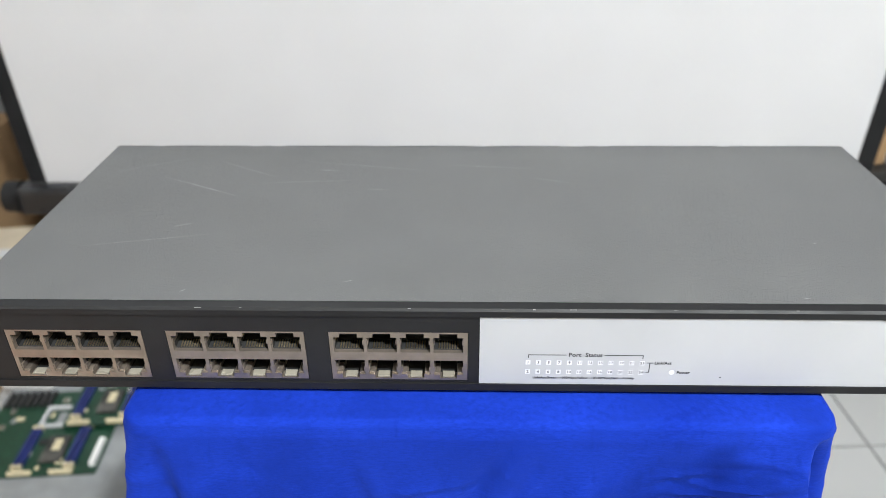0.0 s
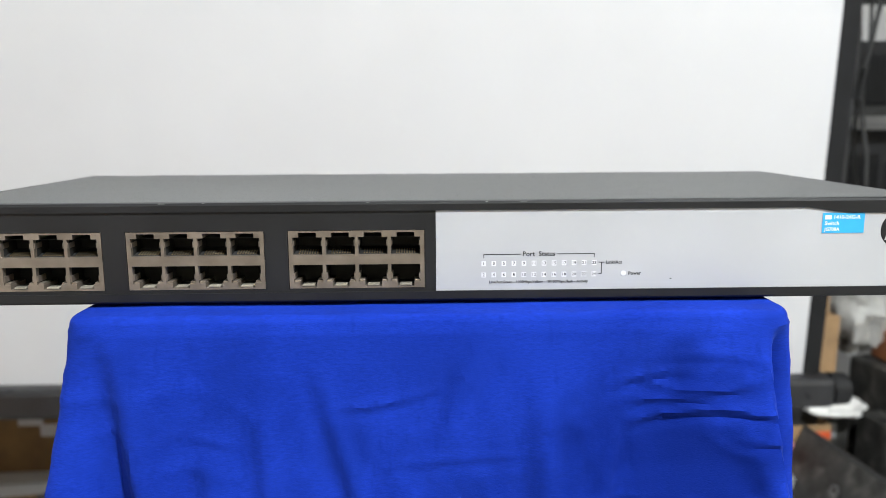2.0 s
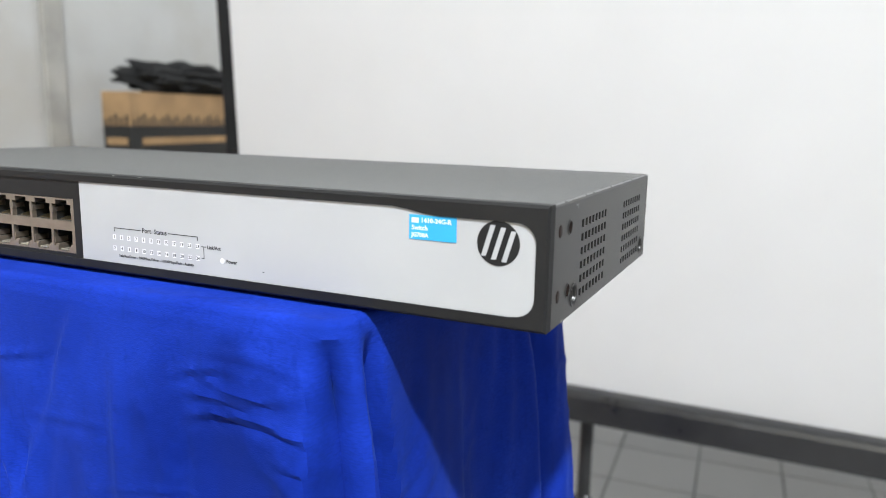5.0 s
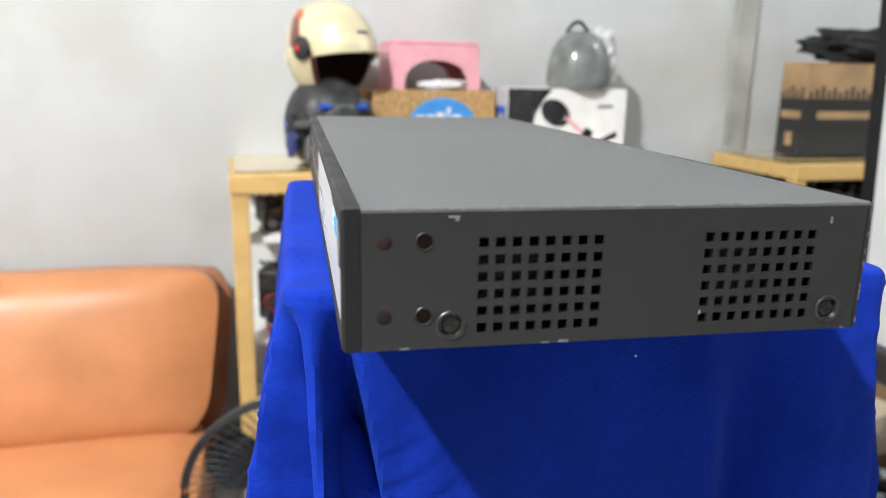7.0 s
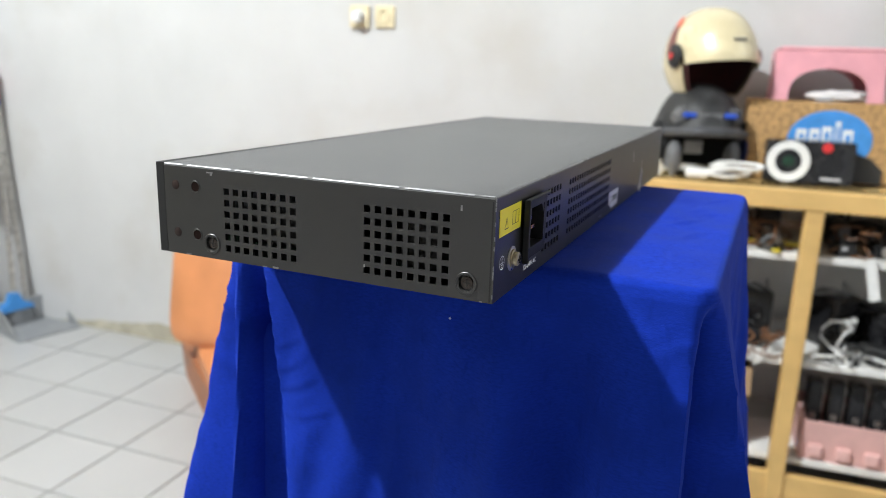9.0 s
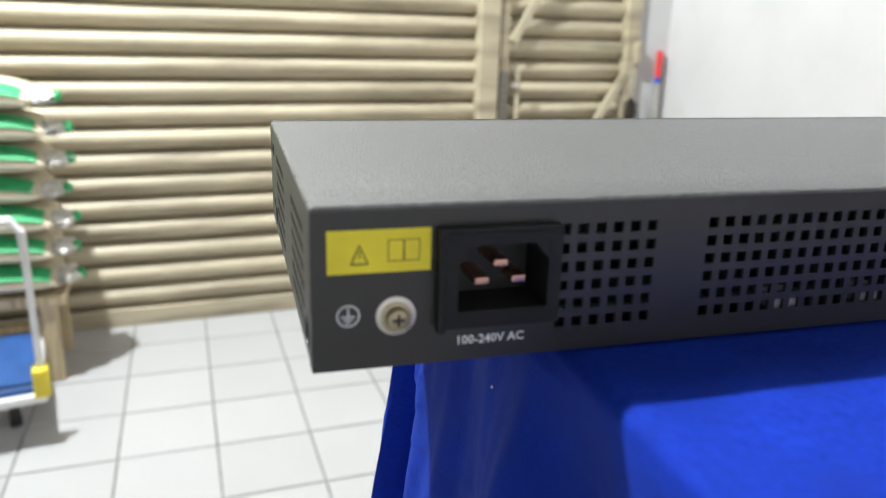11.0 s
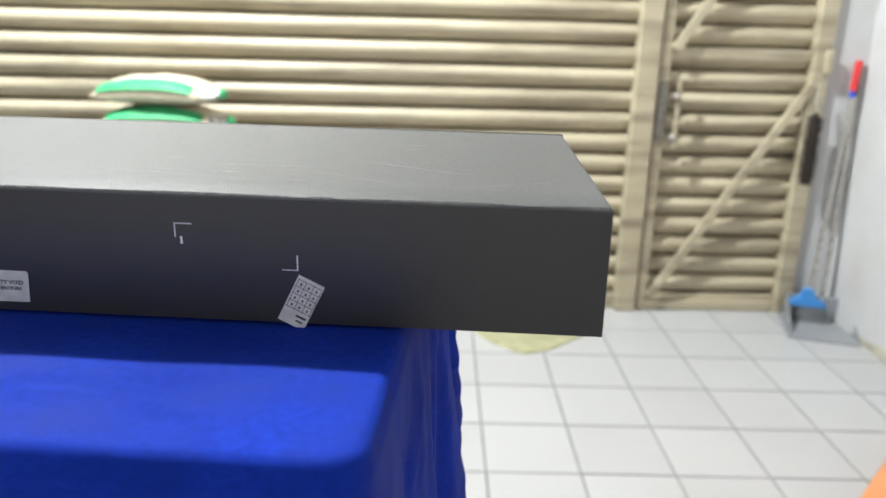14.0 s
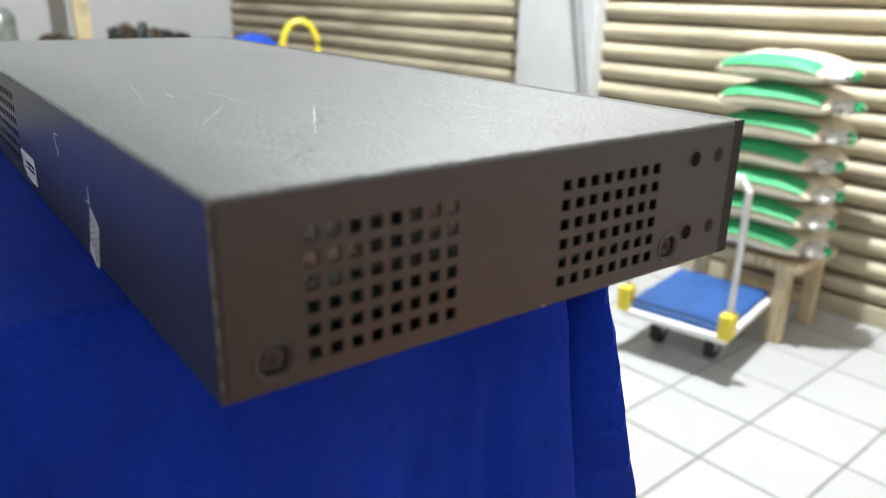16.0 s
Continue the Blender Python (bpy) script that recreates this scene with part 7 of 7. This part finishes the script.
for (xa, ya, xb, yb) in ((0.004, -0.004, 0.137, -0.046), (0.0, -0.012, 0.020, -0.085), (0.022, -0.089, 0.114, -0.114)):
    m_ = Matrix.Translation((xa, ya, 0)) @ Matrix.Rotation(math.atan2(yb - ya, xb - xa), 4, "Z")
    part("arm", box(B(), 0, -0.010, 0, math.hypot(xb - xa, yb - ya), 0.010, 0.012, 0.003, m_), M_WHITEP, brk)
wd = thing("white_device", G(-0.962, 1.262, FL + 0.0465, -6), "white plastic device with dark windows on scrap boards", "device")
part("body", box(B(), -0.065, -0.055, 0, 0.065, 0.055, 0.045, 0.005), M_WHITEP, wd)
part("window", box(B(), -0.015, -0.030, 0.045, 0.018, 0.020, 0.0462), M_DARKCLUTTER, wd)
part("window", box(B(), 0.030, -0.020, 0.045, 0.052, 0.030, 0.0462), M_BROWN, wd)
cb = carton("bright_packet", G(-0.875, 1.425, FL, 3), 0.34, 0.09, 0.060, M_YELLOWP, "yellow and orange printed packet on the floor", "packet")
for (xa, ya, xb, yb, m_) in ((-0.17, -0.045, -0.13, 0.045, M_TAPE), (-0.128, -0.045, -0.09, 0.01, M_STICKER), (-0.088, -0.03, -0.058, 0.0, M_SKY), (-0.055, -0.04, -0.02, 0.04, M_STICKER),
                             (-0.018, -0.042, 0.075, -0.012, M_ORANGE), (0.0, -0.010, 0.06, 0.025, M_TAPE), (0.09, -0.045, 0.125, 0.0, M_STICKER), (0.10, 0.01, 0.165, 0.04, M_ORANGE)):
    part("print_panel", box(B(), xa, ya, 0.0602, xb, yb, 0.0626), m_, cb)
    part("print_panel", box(B(), xa, -0.0464, 0.008, xb, -0.0452, 0.034 + 0.02 * (xa > 0)), m_, cb)
tray = carton("adapter_carton", G(-0.916, 1.630, FL, 4), 0.38, 0.30, 0.075, M_CARDSHADE, "open brown carton full of black power adapters", "box", "", True)
random.seed(31)
for k in range(26):
    a = thing("power_adapter", G(-0.916 + random.uniform(-0.12, 0.12), 1.630 + random.uniform(-0.08, 0.08), FL + 0.012 + 0.014 * (k % 6), random.uniform(0, 180)), "black power adapter heaped in a carton", "adapter", "heaped adapters")
    part("body", box(B(), -0.05, -0.025, 0, 0.05, 0.025, 0.032, 0.006), random.choice([M_BLACKGLOSS, M_BLACKSOFT]), a)
    part("label", box(B(), -0.02, -0.015, 0.032, 0.02, 0.015, 0.0326), M_GREYP, a)
for (x, y, z, rz, sx, sy, sz, m_, lb) in (
        (-1.215, 1.63, FL, 3, 0.24, 0.34, 0.20, M_CARDPALE, "pale carton with red print standing on the tiles"),
        (-1.028, 2.235, FL, -3, 0.46, 0.32, 0.30, M_CARDSHADE, "brown cardboard box behind the screen"),
        (-1.04, 2.24, FL + 0.302, 5, 0.40, 0.28, 0.16, M_CARDSHADE, "flat brown cardboard box stacked on another"),
        (-1.48, 2.06, FL, 0, 0.34, 0.34, 0.42, M_CARD, "large brown cardboard box in the corner"),
        (-1.12, 1.22, FL, 6, 0.12, 0.30, 0.16, M_CARD, "small brown cardboard box beside mainboards"),
        (1.36, 1.93, FL + 0.30, 6, 0.24, 0.26, 0.22, M_CARD, "brown cardboard box in a stack"),
        (1.35, 1.95, FL + 0.522, -4, 0.22, 0.26, 0.20, M_CARD, "brown cardboard box on top of a stack"),
        (1.42, 1.93, FL + 0.724, 14, 0.30, 0.28, 0.05, M_CARD, "flattened brown carton on a stack")):
    c = carton("cardboard_box", G(x, y, z, rz), sx, sy, sz, m_, lb, "box", "cardboard boxes")
    if m_ is M_CARDPALE:
        for k in range(4):
            part("print_mark", box(B(), sx / 2 + 0.0002, -0.145 + 0.022 * k, 0.060 + 0.016 * (k % 2), sx / 2 + 0.0012, -0.130 + 0.022 * k, 0.088 + 0.012 * (k % 3)), M_TAPE, c)
        part("tape", box(B(), -sx / 2, -0.025, sz + 0.0004, sx / 2 + 0.001, 0.025, sz + 0.0014), M_STICKER, c, "pale packing tape")
    elif m_ is M_CARDSHADE:
        for xa, xb, za, zb in ((-0.10, -0.02, 0.55, 0.68), (-0.03, 0.08, 0.42, 0.56), (0.06, 0.16, 0.38, 0.46)):
            part("tape_scrap", box(B(), xa, -sy / 2 - 0.0012, sz * za, xb, -sy / 2 - 0.0002, sz * zb), M_STICKER, c, "torn pale tape")
    else:
        part("print_panel", box(B(), -sx * 0.3, -sy / 2 - 0.0012, sz * 0.3, sx * 0.1, -sy / 2 - 0.0002, sz * 0.7), M_BROWN, c)
pcase = thing("computer_case", G(1.28, 1.87, FL, 2), "flat grey steel computer case lying on the floor", "computer")
part("shell", box(B(), -0.205, -0.25, 0.0, 0.205, 0.25, 0.068, 0.004), M_GREYCASE, pcase)
part("front_panel", box(B(), -0.203, -0.262, 0.002, 0.203, -0.2515, 0.066, 0.004), M_GREYP, pcase)
part("side_edge", box(B(), -0.216, -0.25, 0.0, -0.2065, 0.25, 0.062, 0.002), M_BLACKGLOSS, pcase)
part("vent_panel", box(B(), -0.12, -0.264, 0.02, 0.0, -0.2622, 0.05), M_STICKER, pcase)
scr = thing("scrap_computer", G(0.99, 2.26, FL, 8), "dusty grey drive bay block on the tiles", "computer", "scrap computers")
part("shell", box(B(), -0.08, -0.16, 0.0, 0.08, 0.16, 0.14, 0.006), M_DARKCLUTTER, scr)
for k in range(2):
    part("drive_bay", box(B(), -0.065, -0.164, 0.02 + 0.06 * k, 0.065, -0.1603, 0.065 + 0.06 * k, 0.001), M_GREYP, scr)
rbx = thing("taped_carton", G(1.285, 1.85, FL + 0.069, -3), "open brown carton with red printed tape on a computer case", "box")
for a in ((-0.125, -0.16, 0.125, -0.156), (-0.125, 0.156, 0.125, 0.16), (-0.125, -0.156, -0.121, 0.156), (0.121, -0.156, 0.125, 0.156)):
    part("side", box(B(), a[0], a[1], 0, a[2], a[3], 0.13), M_CARD, rbx)
part("base", box(B(), -0.125, -0.16, 0, 0.125, 0.16, 0.004), M_CARD, rbx)
part("tape", box(B(), -0.1264, -0.161, 0.012, -0.1252, 0.161, 0.125), M_TAPE, rbx, "red printed packing tape")
part("tape", box(B(), -0.127, -0.1616, 0.03, -0.04, -0.1602, 0.125), M_TAPE, rbx)
part("tape", box(B(), 0.02, -0.1616, 0.085, 0.125, -0.1602, 0.11), M_TAPE, rbx)
for k in range(4):
    part("tape_mark", box(B(), -0.1275, -0.13 + 0.075 * k, 0.05 + 0.02 * (k % 2), -0.1266, -0.105 + 0.075 * k, 0.075 + 0.02 * (k % 2)), M_WHITEP, rbx)
part("torn_paper", box(B(), -0.02, -0.164, 0.03, 0.03, -0.1622, 0.075, 0.001), M_PINK, rbx)
random.seed(17)
for k in range(7):
    solid("scrap_part", bumpy_blob(B(), 0, 0, 0.035, 0.05, 0.06, 0.035, 0.5, 4, k), (M_WHITEP, M_BLACKGLOSS, M_GREYP)[k % 3], G(1.22 + 0.035 * k % 0.14, 1.75 + 0.032 * k, FL + 0.145 + 0.01 * (k % 3)), "loose plastic part heaped in an open carton", "part", "parts in the carton", smooth=True)
mon = thing("flat_monitor", RM @ Matrix.Translation((1.27, 1.53, FL + 0.012)) @ Matrix.Rotation(radians(-66), 4, "Y"), "dark flat monitor leaning on a carton", "monitor")
part("panel", box(B(), 0.0, -0.255, -0.022, 0.21, 0.245, 0.0, 0.008), M_BLACKSOFT, mon)
part("bezel", box(B(), 0.012, -0.24, 0.0, 0.198, 0.23, 0.003, 0.001), M_DARKCLUTTER, mon)
bm = B()
lathe(bm, [(0.013, 0.0036), (0.016, 0.0036)], 24, Matrix.Translation((0.10, 0.0, 0.0)))
part("emblem", bm, M_GREYP, mon)
solid("black_bag", bumpy_blob(B(), 0, 0, 0.05, 0.13, 0.10, 0.05, 0.5, 3, 12, 36, 20), M_BLACKFABRIC, G(1.30, 1.40, FL), "crumpled black bag on the floor", "bag", smooth=True)
wp = solid("white_fitting", bumpy_blob(B(), 0, 0, 0.03, 0.10, 0.05, 0.03, 0.4, 3, 6), M_WHITEP, G(1.43, 1.72, FL + 0.215), "white plastic fitting on dark scrap", "fitting", smooth=True)
for (x, y, z, sx, sy, sz, m_, lb) in ((1.62, 1.62, FL, 0.20, 0.26, 0.22, M_DARKCLUTTER, "dusty dark computer case on the floor"), (1.34, 1.93, FL, 0.34, 0.36, 0.298, M_DARKCLUTTER, "dusty dark computer case under boxes"),
                                      (1.72, 1.72, FL, 0.26, 0.36, 0.36, M_DARKCLUTTER, "stack of dusty dark computer cases"), (1.74, 1.72, FL + 0.362, 0.22, 0.30, 0.10, M_BROWN, "dark red flat box on computer cases"), (0.93, 2.52, FL, 0.14, 0.16, 0.10, M_DARKCLUTTER, "dusty dark metal scrap on the tiles")):
    p = thing("scrap_computer", G(x, y, z, random.uniform(-6, 6)), lb, "computer", "scrap computers")
    part("shell", box(B(), -sx / 2, -sy / 2, 0, sx / 2, sy / 2, sz, 0.006), m_, p)
    for k in range(3):
        part("drive_bay", box(B(), -sx * 0.35, -sy / 2 - 0.004, sz * (0.15 + 0.25 * k), sx * 0.35, -sy / 2 - 0.0003, sz * (0.32 + 0.25 * k), 0.001), M_GREYP if k % 2 else M_BLACKSOFT, p)
solid("white_sack", bumpy_blob(B(), 0, 0, 0.16, 0.12, 0.12, 0.16, 0.35, 3, 8, 28, 18), mat("white_plastic_sack", (0.40, 0.40, 0.39), 0.5, 0, 0.1, 20, 200, 0.006, 25), G(1.62, 1.92, FL + 0.36), "white crumpled plastic sack on scrap computers", "sack", smooth=True)
rack = thing("storage_rack", R(0, 0, FL), "slotted steel storage rack packed with dark goods", "rack")
for x in (1.50, 2.45):
    for y in (1.98, 2.42):
        part("upright", box(B(), x - 0.02, y - 0.02, 0, x + 0.02, y + 0.02, 2.2, 0.001), M_GREYCASE, rack)
        if y < 2:
            for k in range(36):
                part("slot", box(B(), x - 0.005, y - 0.0212, 0.1 + 0.055 * k, x + 0.005, y - 0.0202, 0.13 + 0.055 * k), M_BLACK, rack)
for z in (0.42, 0.84, 1.20, 1.62):
    part("rack_shelf", box(B(), 1.48, 1.96, z - 0.03, 2.47, 2.44, z, 0.002), M_BLACKISH, rack)
random.seed(41)
for z in (0.42, 0.84, 1.20, 1.62):
    for k in range(6):
        g_ = gadget(0, 0, 0, "dark dusty box packed on a steel rack", random.choice([M_BLACKSOFT, M_BLACKGLOSS, M_BLACKFABRIC]), (0.13, 0.30, random.uniform(0.18, 0.33)), "box", "goods on the rack", True)
        g_.matrix_world = R(1.65 + 0.145 * k, 2.17, FL + z, -90)
for k in range(16):
    x = 1.27 + 0.017 * k
    pts = [(x + 0.012 * math.sin(j * 0.9 + k), 1.86 + 0.05 * math.sin(k * 2.1) + 0.012 * math.cos(j * 1.1 + k * 2), FL + 0.95 + j * 0.09) for j in range(13)]
    solid("hanging_cable", pipe(B(), pts, 0.007, 6), M_BLACKSOFT if k % 4 else M_BLACKGLOSS, RM, "black cable hanging from the storage rack", "cable", "hanging cables", smooth=True)
bm = B()
box(bm, 1.24, 1.80, FL + 2.02, 1.60, 1.95, FL + 2.06, 0.004)
solid("cable_rail", bm, M_BLACKSOFT, RM, "black rail carrying hanging cables", "rail")
rsheet = solid("red_board", box(B(), -0.18, -0.15, 0, 0.18, 0.15, 0.012, 0.002), M_RED, G(-0.535, 1.872, FL + 0.001, -1), "flat red board lying on the tiles", "board")
solid("black_bar", box(B(), -0.009, -0.155, 0, 0.009, 0.155, 0.016, 0.003), M_BLACKSOFT, G(-0.724, 1.876, FL + 0.001, -1), "short black bar lying on the tiles", "bar")
oc = carton("open_carton", R(-1.40, 1.27, FL, 10), 0.30, 0.26, 0.24, M_CARD, "open brown carton beside a cabinet", "box", "", True)
M_NAVYBAG = mat("navy_printed_bag", (0.015, 0.05, 0.14), 0.5, 0, 0.1, 20, spots=(0.45, 0.45, 0.46), spot_scale=22, spot_amount=0.35)
bg = thing("printed_bag", R(-1.40, 1.27, FL + 0.006, 12), "navy bag with red and white print in an open carton", "bag")
bm = B()
n_, m_ = 12, 16
loops = []
for j in range(m_ + 1):
    z = 0.44 * j / m_
    row = []
    for i in range(4 * n_):
        side_, f = divmod(i, n_)
        f = f / n_ * 2 - 1
        x, y = ((f, -1), (1, f), (-f, 1), (-1, -f))[side_]
        k_ = 1 / max(1.0, (abs(x) ** 6 + abs(y) ** 6) ** (1 / 6))
        w = 1 - 0.25 * (j / m_) ** 3 + 0.10 * noise.noise((x * 2, y * 2, z * 14))
        row.append(bm.verts.new((x * k_ * 0.10 * w, y * k_ * 0.085 * w, z)))
    loops.append(row)
for a_, b_ in zip(loops, loops[1:]):
    for i in range(4 * n_):
        bm.faces.new((a_[i], a_[(i + 1) % (4 * n_)], b_[(i + 1) % (4 * n_)], b_[i]))
bm.faces.new(loops[0][::-1])
bm.faces.new(loops[-1])
part("bag_body", bm, M_NAVYBAG, bg, "", True)
for y_, z_, w_, h_, mm in ((-0.02, 0.28, 0.05, 0.035, M_RED), (0.02, 0.24, 0.07, 0.012, M_WHITEP), (-0.01, 0.33, 0.06, 0.010, M_YELLOWP)):
    part("print_patch", box(B(), 0.094, y_ - w_ / 2, z_ - h_ / 2, 0.103, y_ + w_ / 2, z_ + h_ / 2, 0.003), mm, bg)
solid("grey_bag", bumpy_blob(B(), 0, 0, 0.10, 0.10, 0.12, 0.10, 0.3, 3, 15, 24, 16), M_CLEARWRAP, R(-1.62, 1.33, FL + 0.40), "pale plastic bag on a stack by the wall", "bag", smooth=True)
carton("wall_carton", R(-1.68, 1.34, FL, 0), 0.26, 0.36, 0.40, M_CARD, "brown storage carton by the wall", "box")
lint = solid("lint_speck", bumpy_blob(B(), 0, 0, 0, 0.001, 0.0006, 0.0006, 0.3), M_WHITEP, pose(0.1535, 0.128, -0.034), "tiny white lint speck on the blue cloth", "lint")
